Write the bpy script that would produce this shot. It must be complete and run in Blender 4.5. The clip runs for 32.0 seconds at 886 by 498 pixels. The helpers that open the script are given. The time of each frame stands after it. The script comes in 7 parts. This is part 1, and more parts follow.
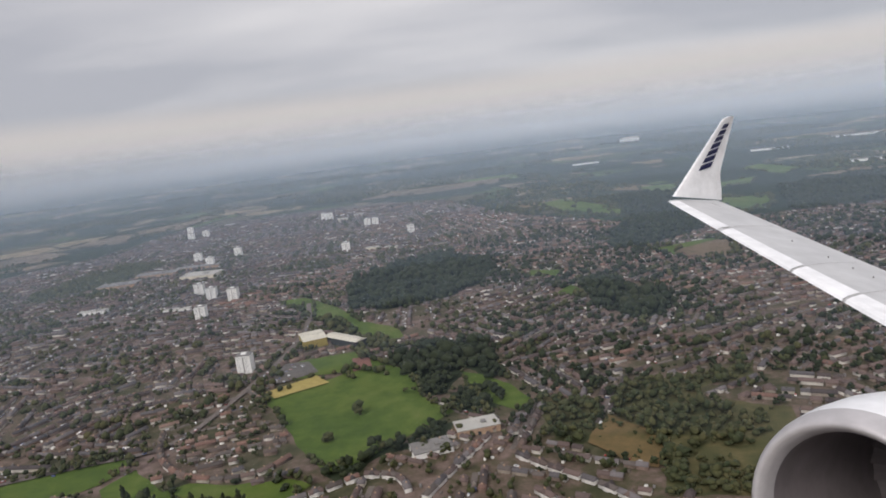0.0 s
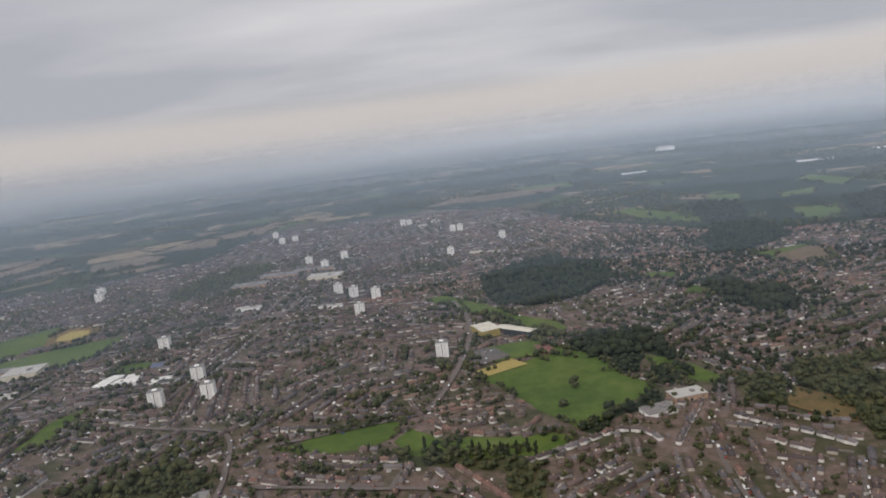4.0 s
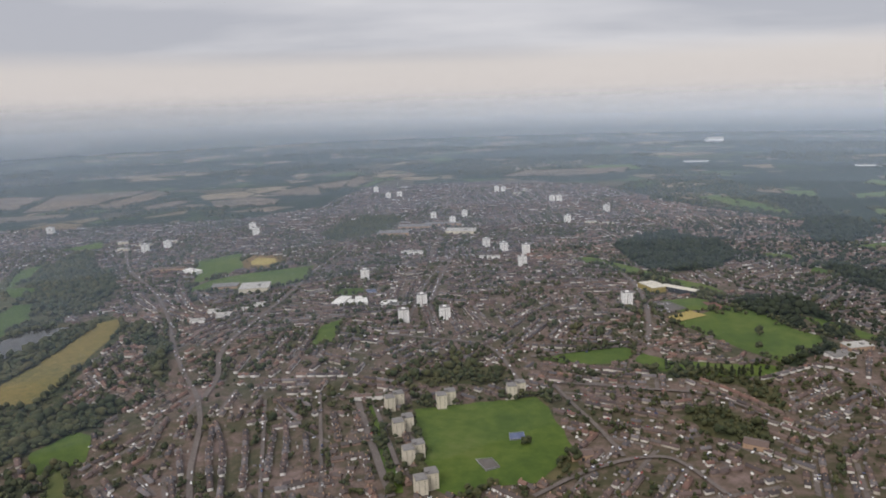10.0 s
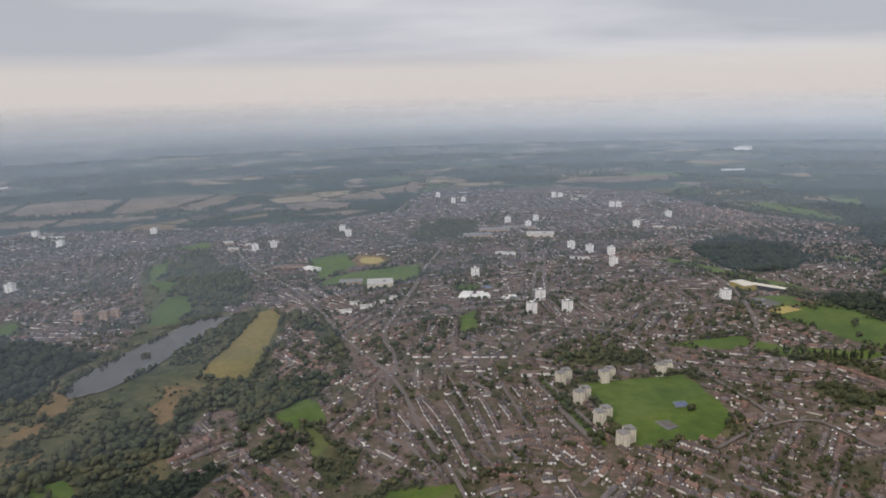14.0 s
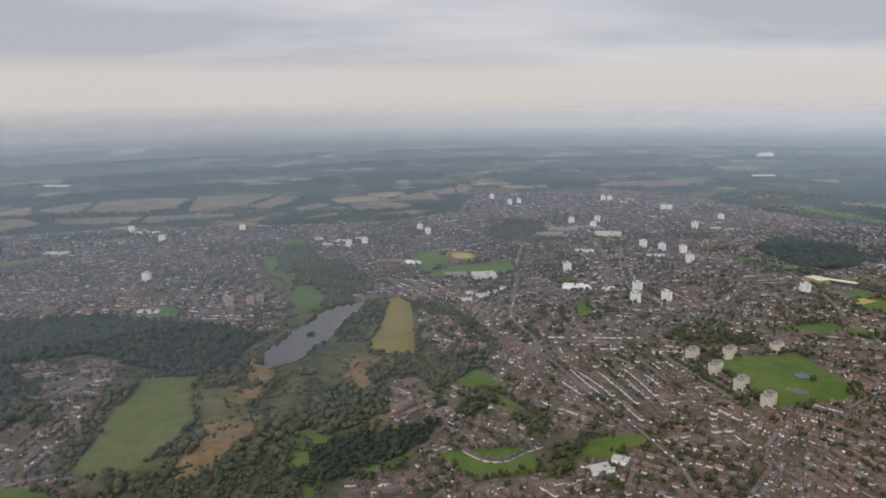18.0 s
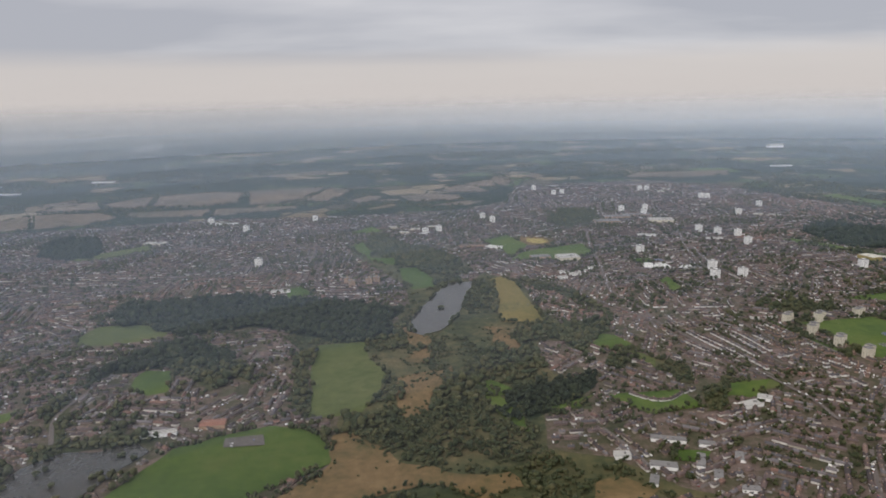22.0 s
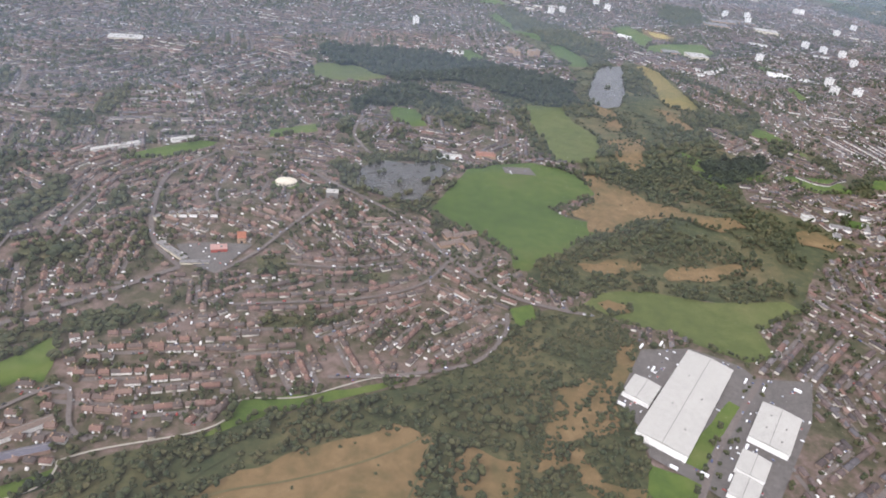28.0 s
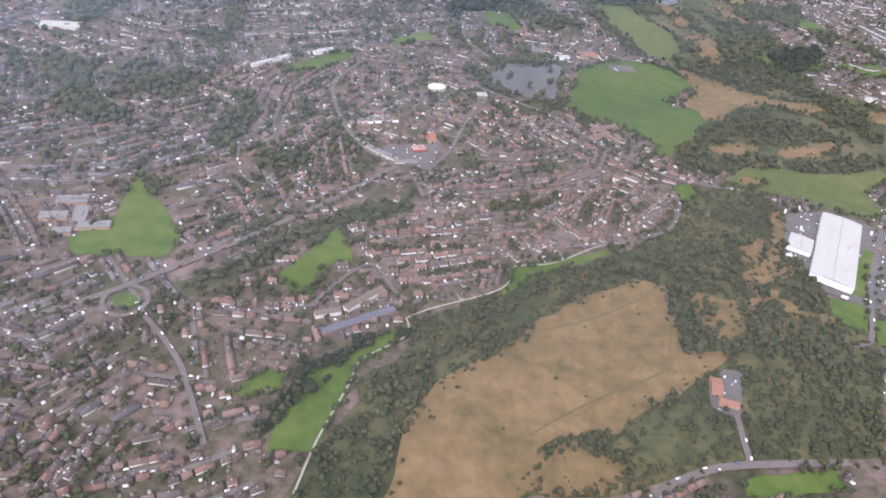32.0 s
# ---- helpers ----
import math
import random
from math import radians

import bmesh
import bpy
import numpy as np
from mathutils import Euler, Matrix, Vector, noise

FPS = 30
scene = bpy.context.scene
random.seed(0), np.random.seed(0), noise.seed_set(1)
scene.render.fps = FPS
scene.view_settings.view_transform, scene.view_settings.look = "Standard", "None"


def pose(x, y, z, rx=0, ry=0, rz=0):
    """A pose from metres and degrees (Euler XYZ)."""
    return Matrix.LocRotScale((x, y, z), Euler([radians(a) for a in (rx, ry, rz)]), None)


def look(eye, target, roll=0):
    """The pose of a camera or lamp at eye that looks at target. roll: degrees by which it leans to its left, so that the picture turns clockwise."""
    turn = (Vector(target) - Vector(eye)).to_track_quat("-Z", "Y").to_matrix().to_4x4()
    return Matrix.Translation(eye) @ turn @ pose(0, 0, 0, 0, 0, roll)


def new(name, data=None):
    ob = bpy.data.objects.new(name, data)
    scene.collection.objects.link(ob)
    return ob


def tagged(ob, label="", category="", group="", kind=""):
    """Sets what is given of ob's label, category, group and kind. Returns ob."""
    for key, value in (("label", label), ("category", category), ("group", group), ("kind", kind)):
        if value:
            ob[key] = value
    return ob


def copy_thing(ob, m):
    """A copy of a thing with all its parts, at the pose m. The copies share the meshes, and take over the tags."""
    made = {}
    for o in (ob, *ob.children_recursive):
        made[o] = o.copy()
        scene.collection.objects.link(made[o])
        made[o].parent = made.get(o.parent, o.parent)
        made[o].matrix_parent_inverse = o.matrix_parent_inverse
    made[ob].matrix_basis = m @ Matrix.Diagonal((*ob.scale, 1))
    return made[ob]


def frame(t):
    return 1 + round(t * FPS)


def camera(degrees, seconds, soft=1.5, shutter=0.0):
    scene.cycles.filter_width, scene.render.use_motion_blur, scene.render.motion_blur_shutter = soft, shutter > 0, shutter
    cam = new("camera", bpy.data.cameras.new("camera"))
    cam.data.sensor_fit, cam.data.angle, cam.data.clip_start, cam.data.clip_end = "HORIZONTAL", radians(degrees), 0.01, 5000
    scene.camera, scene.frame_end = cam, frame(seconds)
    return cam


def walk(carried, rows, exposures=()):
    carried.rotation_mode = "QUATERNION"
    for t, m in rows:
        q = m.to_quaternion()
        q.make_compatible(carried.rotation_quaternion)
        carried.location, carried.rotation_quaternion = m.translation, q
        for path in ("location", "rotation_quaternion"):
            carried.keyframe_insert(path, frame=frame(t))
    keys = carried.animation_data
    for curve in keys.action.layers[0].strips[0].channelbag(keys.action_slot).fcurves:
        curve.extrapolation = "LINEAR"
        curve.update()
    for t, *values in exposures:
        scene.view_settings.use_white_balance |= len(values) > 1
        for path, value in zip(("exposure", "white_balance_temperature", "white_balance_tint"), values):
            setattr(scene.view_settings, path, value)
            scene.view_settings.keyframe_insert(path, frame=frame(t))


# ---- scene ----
cam = camera(66.2, 32.0, soft=1.75)
PATH = [
    (0, 3.00, 0.36, 112.39, 0.85, -10.39, -7.14),
    (0.5, -8.73, -7.74, 116.48, 1.22, -9.62, -7.22),
    (1, -20.61, -15.69, 120.05, 1.67, -11.02, -7.19),
    (1.5, -32.59, -23.54, 123.15, 2.87, -11.65, -7.72),
    (2, -44.62, -31.29, 125.89, 2.4, -11.28, -7.81),
    (2.5, -56.67, -38.98, 128.34, 2.3, -10.61, -8),
    (4.5, -104.59, -69.38, 136.28, 1.12, -9.88, -6.66),
    (5, -116.44, -76.96, 138.02, 1.32, -10.2, -6.24),
    (5.5, -128.22, -84.53, 139.72, 1.69, -10.71, -5.59),
    (6, -139.93, -92.13, 141.40, 1.78, -11.29, -4.95),
    (6.5, -151.57, -99.74, 143.08, 1.86, -12.33, -4.28),
    (7, -163.17, -107.38, 144.75, 2.04, -13.19, -3.51),
    (7.5, -174.72, -115.05, 146.43, 2.09, -13.66, -2.92),
    (8, -186.23, -122.74, 148.13, 2.09, -14.01, -2.35),
    (8.5, -197.72, -130.47, 149.83, 2.14, -13.99, -2),
    (9, -209.20, -138.24, 151.54, 1.85, -13.9, -1.8),
    (9.5, -220.68, -146.03, 153.25, 1.94, -13.36, -1.74),
    (10, -232.18, -153.87, 154.96, 1.58, -12.67, -1.71),
    (10.5, -243.70, -161.75, 156.65, 1.38, -12.73, -1.48),
    (11, -255.27, -169.65, 158.33, 1.22, -12.49, -1.19),
    (11.5, -266.89, -177.60, 159.99, 1.39, -12.31, -1.03),
    (12, -278.59, -185.60, 161.60, 2.49, -12.47, -1.25),
    (12.5, -290.37, -193.64, 163.17, 2.5, -12.54, -1.44),
    (13, -302.23, -201.71, 164.70, 2.41, -12.56, -1.37),
    (13.5, -314.19, -209.83, 166.15, 2.19, -12.33, -1.4),
    (15.5, -363.23, -242.75, 171.31, 1.16, -12.28, -0.72),
    (16, -375.81, -251.10, 172.41, 1.35, -12.54, -0.36),
    (16.5, -388.52, -259.50, 173.43, 1.37, -12.82, -0.33),
    (17, -401.36, -267.95, 174.37, 1.73, -12.73, -0.28),
    (17.5, -414.33, -276.44, 175.24, 1.96, -12.53, -0.48),
    (18, -427.45, -285.00, 176.04, 1.74, -12.09, -0.7),
    (18.5, -440.68, -293.60, 176.79, 1.7, -11.67, -0.8),
    (19, -454.04, -302.26, 177.48, 1.46, -11.01, -1.12),
    (19.5, -467.51, -310.96, 178.12, 1.28, -10.61, -1.37),
    (20, -481.09, -319.72, 178.73, 1.17, -10.7, -1.37),
    (20.5, -494.79, -328.53, 179.32, 1.01, -10.89, -1.45),
    (21, -508.59, -337.38, 179.90, 1.23, -11.14, -1.35),
    (21.5, -522.47, -346.28, 180.48, 1, -11.93, -1.67),
    (22, -536.44, -355.21, 181.08, 0.77, -12.53, -1.16),
    (22.5, -550.50, -364.17, 181.70, 0.48, -13.4, -0.25),
    (23, -564.63, -373.15, 182.38, -0.43, -15.7, 0.76),
    (23.5, -578.84, -382.16, 183.10, -0.71, -19.15, -0.64),
    (24, -593.12, -391.15, 183.89, -0.64, -19.96, 0.22),
    (24.5, -607.47, -400.13, 184.77, -0.78, -21.3, 0.77),
    (26.5, -665.73, -435.55, 189.21, -2.07, -23.08, 7.42),
    (27, -680.56, -444.16, 190.58, -2.55, -25.13, 7.73),
    (27.5, -695.52, -452.60, 192.05, -3.23, -27.11, 8.2),
    (28, -710.67, -460.85, 193.60, -1.78, -30.78, 7.73),
    (28.5, -726.02, -468.87, 195.24, -1.34, -32.84, 7.43),
    (29, -741.60, -476.60, 196.92, -2.28, -34.1, 7.62),
    (29.5, -757.49, -484.00, 198.63, -2.36, -34.57, 7.48),
    (30, -773.72, -491.01, 200.33, -3.34, -35.82, 7.69),
    (30.5, -790.36, -497.57, 202.00, -4.53, -36.45, 8.12),
    (31, -807.50, -503.61, 203.56, -5.81, -37.15, 8.31),
    (31.5, -825.20, -509.06, 204.97, -7.65, -37.79, 8.74),
    (32, -843.57, -513.83, 206.15, -8.25, -38.34, 8.24),
]


def stance(x, y, z, yaw, pitch, roll):
    return pose(x, y, z, 90 + pitch, 0, yaw) @ pose(0, 0, 0, 0, 0, roll)


walk(cam, [(t, stance(*row)) for t, *row in PATH], exposures=[(0.0, 0.14, 6410, 14), (1.0, 0.02, 6410, 14), (6.0, 0.04, 6410, 13.5), (9.0, 0.12, 6400, 14), (10.0, 0.18, 6370, 14), (13.0, 0.18, 6350, 14), (17.0, 0.15, 6340, 14), (21.0, 0.14, 6330, 13.5), (22.0, 0.08, 6330, 13.5), (23.0, 0.0, 6300, 12.5), (24.0, 0.55, 6230, 9.5), (24.5, 0.62, 6170, 10), (27.0, 0.72, 6150, 14.5), (28.0, 0.94, 6080, 16.5), (29.0, 1.1, 6030, 17), (30.0, 1.06, 5970, 18.5), (31.0, 1.05, 5880, 19.5), (32.0, 1.14, 5740, 21)])

# ---- daylight: overcast sky, soft high sun ----
SUN_EL, SUN_AZ = radians(40), radians(212)
scene.cycles.transparent_max_bounces = 24


def sky_world():
    world = bpy.data.worlds.new("overcast_sky")
    scene.world = world
    world.use_nodes = True
    nt = world.node_tree
    n, l = nt.nodes, nt.links
    out, bg = n["World Output"], n["Background"]
    sky = n.new("ShaderNodeTexSky")
    sky.sky_type, sky.sun_disc = "NISHITA", False
    sky.sun_elevation, sky.sun_rotation = SUN_EL, SUN_AZ
    co = n.new("ShaderNodeTexCoord")
    sep = n.new("ShaderNodeSeparateXYZ")
    l.new(co.outputs["Generated"], sep.inputs[0])
    # cloud deck: directions projected on a flat layer
    lift = n.new("ShaderNodeMath")
    lift.operation, lift.inputs[1].default_value = "MAXIMUM", 0.02
    l.new(sep.outputs["Z"], lift.inputs[0])
    deck = n.new("ShaderNodeMath")
    deck.operation, deck.inputs[1].default_value = "ADD", 0.14
    l.new(lift.outputs[0], deck.inputs[0])
    px, py = n.new("ShaderNodeMath"), n.new("ShaderNodeMath")
    px.operation = py.operation = "DIVIDE"
    l.new(sep.outputs["X"], px.inputs[0]); l.new(deck.outputs[0], px.inputs[1])
    l.new(sep.outputs["Y"], py.inputs[0]); l.new(deck.outputs[0], py.inputs[1])
    comb = n.new("ShaderNodeCombineXYZ")
    l.new(px.outputs[0], comb.inputs[0]); l.new(py.outputs[0], comb.inputs[1])
    no = n.new("ShaderNodeTexNoise")
    no.inputs["Scale"].default_value, no.inputs["Detail"].default_value, no.inputs["Roughness"].default_value = 0.75, 6, 0.46
    place = n.new("ShaderNodeMapping")
    place.inputs["Location"].default_value, place.inputs["Scale"].default_value = (2.2, 0.6, 0.0), (0.62, 1.15, 1.0)
    l.new(comb.outputs[0], place.inputs["Vector"])
    l.new(place.outputs[0], no.inputs["Vector"])
    ramp = n.new("ShaderNodeValToRGB")
    ramp.color_ramp.elements[0].position, ramp.color_ramp.elements[0].color = 0.36, (0.4, 0.41, 0.435, 1)
    ramp.color_ramp.elements[1].position, ramp.color_ramp.elements[1].color = 0.66, (0.61, 0.605, 0.6, 1)
    # heavier cloud towards the west
    west = n.new("ShaderNodeMapRange")
    west.inputs["From Min"].default_value, west.inputs["From Max"].default_value = -0.35, 0.3
    west.inputs["To Min"].default_value, west.inputs["To Max"].default_value = -0.07, 0.06
    l.new(sep.outputs["X"], west.inputs["Value"])
    heavy = n.new("ShaderNodeMath")
    l.new(no.outputs["Fac"], heavy.inputs[0]); l.new(west.outputs[0], heavy.inputs[1])
    # the underside of the deck is darkest just above the pale band
    under, deep = n.new("ShaderNodeMapRange"), n.new("ShaderNodeMath")
    under.inputs["From Min"].default_value, under.inputs["From Max"].default_value = 0.085, 0.17
    under.inputs["To Min"].default_value, under.inputs["To Max"].default_value = -0.055, 0.02
    l.new(sep.outputs["Z"], under.inputs["Value"])
    l.new(heavy.outputs[0], deep.inputs[0]); l.new(under.outputs[0], deep.inputs[1])
    l.new(deep.outputs[0], ramp.inputs[0])
    # pale, slightly warm band low over the horizon
    band = n.new("ShaderNodeValToRGB")
    e = band.color_ramp.elements
    e[0].position, e[0].color = 0.0, (1, 1, 1, 1)
    e[1].position, e[1].color = 0.07, (0, 0, 0, 1)
    mid = e.new(0.044)
    mid.color = (0.9, 0.9, 0.9, 1)
    l.new(sep.outputs["Z"], band.inputs[0])
    low = n.new("ShaderNodeMix")
    low.data_type = "RGBA"
    l.new(band.outputs[0], low.inputs["Factor"])
    l.new(ramp.outputs[0], low.inputs["A"])
    low.inputs["B"].default_value = (0.565, 0.528, 0.49, 1)
    # brighter towards the zenith
    top = n.new("ShaderNodeMapRange")
    top.inputs["From Min"].default_value, top.inputs["From Max"].default_value = 0.30, 0.75
    top.inputs["To Min"].default_value, top.inputs["To Max"].default_value = 1.0, 1.6
    l.new(sep.outputs["Z"], top.inputs["Value"])
    mul = n.new("ShaderNodeVectorMath")
    mul.operation = "SCALE"
    l.new(low.outputs["Result"], mul.inputs[0]); l.new(top.outputs[0], mul.inputs["Scale"])
    dim = n.new("ShaderNodeVectorMath")
    dim.operation, dim.inputs["Scale"].default_value = "SCALE", 0.06
    l.new(sky.outputs[0], dim.inputs[0])
    mix = n.new("ShaderNodeMix")
    mix.data_type = "RGBA"
    mix.inputs["Factor"].default_value = 0.92
    l.new(dim.outputs[0], mix.inputs["A"]); l.new(mul.outputs[0], mix.inputs["B"])
    l.new(mix.outputs["Result"], bg.inputs["Color"])
    bg.inputs["Strength"].default_value = 1.07
    l.new(bg.outputs[0], out.inputs["Surface"])


sky_world()
sun = new("sun", bpy.data.lights.new("sun", "SUN"))
sun.data.energy, sun.data.angle, sun.data.color = 1.9, radians(24), (1.0, 0.95, 0.88)
sun.matrix_world = look((0, 0, 0), (math.sin(SUN_AZ) * -math.cos(SUN_EL), -math.cos(SUN_AZ) * math.cos(SUN_EL), -math.sin(SUN_EL)))

# ---- materials ----


def material(name, colours, rough=0.85, scales=(0.02, 0.25), by="noise", bump=0.0, metal=0.0, spread=0.0, stops=None, spec=0.3, var=0.28):
    """Node material: colours run along noise at two scales, or along one random value per piece."""
    m = bpy.data.materials.new(name)
    m.use_nodes = True
    nt = m.node_tree
    n, l = nt.nodes, nt.links
    b = n["Principled BSDF"]
    b.inputs["Roughness"].default_value, b.inputs["Metallic"].default_value = rough, metal
    b.inputs["Specular IOR Level"].default_value = spec
    geo = n.new("ShaderNodeNewGeometry")
    fine = n.new("ShaderNodeTexNoise")
    fine.inputs["Scale"].default_value, fine.inputs["Detail"].default_value, fine.inputs["Roughness"].default_value = scales[1], 6, 0.65
    l.new(geo.outputs["Position"], fine.inputs["Vector"])
    ramp = n.new("ShaderNodeValToRGB")
    e = ramp.color_ramp.elements
    while len(e) < len(colours):
        e.new(0.5)
    for i, c in enumerate(colours):
        e[i].position = stops[i] if stops else (0.3 + 0.4 * i / max(1, len(colours) - 1) if by == "noise" else i / len(colours))
        e[i].color = (*c, 1)
    if by == "noise":
        wide = n.new("ShaderNodeTexNoise")
        wide.inputs["Scale"].default_value, wide.inputs["Detail"].default_value = scales[0], 4
        l.new(geo.outputs["Position"], wide.inputs["Vector"])
        add = n.new("ShaderNodeMix")
        add.inputs["Factor"].default_value = 0.45
        l.new(wide.outputs["Fac"], add.inputs["A"]); l.new(fine.outputs["Fac"], add.inputs["B"])
        l.new(add.outputs["Result"], ramp.inputs[0])
    else:
        if by == "island":
            l.new(geo.outputs["Random Per Island"], ramp.inputs[0])
        else:
            info = n.new("ShaderNodeObjectInfo")
            l.new(info.outputs["Random"], ramp.inputs[0])
        ramp.color_ramp.interpolation = "CONSTANT" if spread == 0 else "LINEAR"
        if by == "island" and spread:  # neighbours share much of their tone
            wide, half = n.new("ShaderNodeTexNoise"), n.new("ShaderNodeMix")
            wide.inputs["Scale"].default_value, half.inputs["Factor"].default_value = 0.035, 0.62
            l.new(geo.outputs["Position"], wide.inputs["Vector"])
            l.new(geo.outputs["Random Per Island"], half.inputs["A"]); l.new(wide.outputs["Fac"], half.inputs["B"])
            l.new(half.outputs["Result"], ramp.inputs[0])
    hsv = n.new("ShaderNodeHueSaturation")
    val = n.new("ShaderNodeMapRange")
    val.inputs["To Min"].default_value, val.inputs["To Max"].default_value = 1 - var, 1 + var
    l.new(fine.outputs["Fac"], val.inputs["Value"])
    l.new(val.outputs[0], hsv.inputs["Value"])
    l.new(ramp.outputs[0], hsv.inputs["Color"])
    l.new(hsv.outputs[0], b.inputs["Base Color"])
    if bump:
        bp = n.new("ShaderNodeBump")
        bp.inputs["Strength"].default_value, bp.inputs["Distance"].default_value = bump, 0.4
        l.new(fine.outputs["Fac"], bp.inputs["Height"])
        l.new(bp.outputs[0], b.inputs["Normal"])
    return m


GRASS = material("mown_grass", [(0.036, 0.066, 0.009), (0.05, 0.083, 0.011), (0.066, 0.097, 0.014), (0.084, 0.102, 0.024)], 0.95, (0.018, 0.12), stops=[0.36, 0.46, 0.54, 0.66], var=0.18)
LUSH = material("lush_park_grass", [(0.033, 0.06, 0.008), (0.041, 0.072, 0.0095), (0.051, 0.081, 0.012), (0.07, 0.086, 0.018)], 0.95, (0.018, 0.12), stops=[0.36, 0.46, 0.56, 0.7], var=0.16)
PASTURE = material("worn_pasture_grass", [(0.052, 0.069, 0.016), (0.064, 0.081, 0.019), (0.078, 0.091, 0.025), (0.095, 0.096, 0.033)], 0.95, (0.018, 0.12), stops=[0.36, 0.46, 0.56, 0.7], var=0.18)
DRY = material("dry_heath_grass", [(0.062, 0.058, 0.02), (0.096, 0.071, 0.028), (0.13, 0.086, 0.037), (0.158, 0.107, 0.05)], 0.95, (0.028, 0.14), stops=[0.34, 0.42, 0.52, 0.63], var=0.24, bump=0.15)
MEADOW = material("golden_meadow_grass", [(0.08, 0.085, 0.025), (0.145, 0.115, 0.035), (0.175, 0.135, 0.045)], 0.95, (0.02, 0.25), bump=0.2)
RENDER_A = material("white_render", [(0.58, 0.56, 0.52), (0.66, 0.64, 0.61)], 0.85, (0.3, 2))
CROP = material("ripe_crop", [(0.056, 0.058, 0.032), (0.098, 0.076, 0.047), (0.128, 0.094, 0.062), (0.165, 0.124, 0.08)], 0.95, (0.012, 0.08), stops=[0.36, 0.45, 0.54, 0.64])
STRAW = material("straw_coloured_pitch", [(0.25, 0.2, 0.06), (0.31, 0.245, 0.085)], 0.95, (0.05, 0.5))
SCRUB = material("rough_scrub_ground", [(0.026, 0.036, 0.013), (0.044, 0.05, 0.019), (0.068, 0.064, 0.026), (0.102, 0.082, 0.038)], 0.95, (0.022, 0.14), stops=[0.38, 0.46, 0.54, 0.65], var=0.3)
# near-black ground: the shade under the crowns is put into its colour
WOODFLOOR = material("wood_floor_with_shade", [(0.012, 0.02, 0.008), (0.022, 0.032, 0.012)], 0.95, (0.03, 0.3))
WATER = material("lake_water", [(0.034, 0.033, 0.027), (0.046, 0.043, 0.036)], 0.16, (0.02, 0.4), bump=0.02, spec=0.34)
ASPHALT = material("asphalt", [(0.078, 0.071, 0.065), (0.12, 0.108, 0.099)], 0.9, (0.05, 0.6))
ROAD = material("road_asphalt", [(0.0979, 0.0823, 0.0735), (0.136, 0.1137, 0.1019)], 0.9, (0.05, 0.8))
PATHMAT = material("pale_gravel_path", [(0.24, 0.22, 0.18), (0.3, 0.275, 0.225)], 0.95, (0.1, 1.0))
TRACK = material("grassy_track", [(0.075, 0.07, 0.03), (0.1, 0.083, 0.038)], 0.95, (0.05, 0.4))
REDCOURT = material("red_court_surface", [(0.14, 0.068, 0.056), (0.18, 0.088, 0.074)], 0.9, (0.1, 0.6))
BLUECOURT = material("blue_court_surface", [(0.07, 0.09, 0.17), (0.12, 0.14, 0.2)], 0.9, (0.1, 0.6))
TOWNGROUND = material("gardens_and_yards", [(0.0335, 0.0372, 0.015), (0.0605, 0.0539, 0.029), (0.1037, 0.0755, 0.058), (0.1566, 0.1127, 0.1)], 0.95, (0.035, 0.2), bump=0.2, stops=[0.36, 0.46, 0.54, 0.64])
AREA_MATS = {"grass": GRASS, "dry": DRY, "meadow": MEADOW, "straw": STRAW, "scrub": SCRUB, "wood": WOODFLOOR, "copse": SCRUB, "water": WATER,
             "crop": CROP, "lawn": GRASS, "asphalt": ASPHALT, "redcourt": REDCOURT, "bluecourt": BLUECOURT, "fencecourt": ASPHALT}
ROOF_GREY = material("grey_and_brown_roof_tiles", [(0.0654, 0.0506, 0.0479), (0.0943, 0.0682, 0.0612), (0.0855, 0.0776, 0.0804), (0.1194, 0.0847, 0.0756), (0.132, 0.1176, 0.1179), (0.0566, 0.047, 0.0468), (0.1006, 0.0753, 0.0696)], 0.85, (0.1, 1.2), by="island")
ROOF_RED = material("red_brown_roof_tiles", [(0.141, 0.0834, 0.0666), (0.0865, 0.066, 0.0568), (0.1739, 0.1164, 0.0931), (0.0696, 0.0563, 0.051), (0.1175, 0.0834, 0.0706), (0.1579, 0.0921, 0.0715), (0.0987, 0.0825, 0.0745)], 0.85, (0.1, 1.2), by="island")
WALLS = material("brick_and_render_walls", [(0.17, 0.12, 0.095), (0.54, 0.51, 0.46), (0.2, 0.145, 0.12), (0.28, 0.24, 0.2), (0.6, 0.57, 0.52), (0.16, 0.12, 0.1), (0.22, 0.17, 0.14), (0.18, 0.135, 0.115), (0.4, 0.36, 0.3), (0.2, 0.15, 0.12)], 0.9, (0.1, 1.5), by="island")
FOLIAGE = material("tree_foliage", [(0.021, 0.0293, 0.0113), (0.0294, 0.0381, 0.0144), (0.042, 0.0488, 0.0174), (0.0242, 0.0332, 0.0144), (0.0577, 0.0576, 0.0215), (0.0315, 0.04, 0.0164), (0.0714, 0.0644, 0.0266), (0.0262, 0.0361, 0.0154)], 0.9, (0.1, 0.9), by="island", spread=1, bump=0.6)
# darker copy of FOLIAGE: self-shade of close crowns is put into its colour
DEEP = material("foliage_with_crown_shade", [(0.0099, 0.0158, 0.0064), (0.0149, 0.0222, 0.0089), (0.0215, 0.0286, 0.0105), (0.0124, 0.019, 0.0089), (0.0272, 0.0325, 0.0121)], 0.9, (0.1, 0.9), by="island", spread=1, bump=0.6)
BARK = material("bark", [(0.06, 0.045, 0.03), (0.09, 0.07, 0.05)], 0.95, (0.3, 2.0))
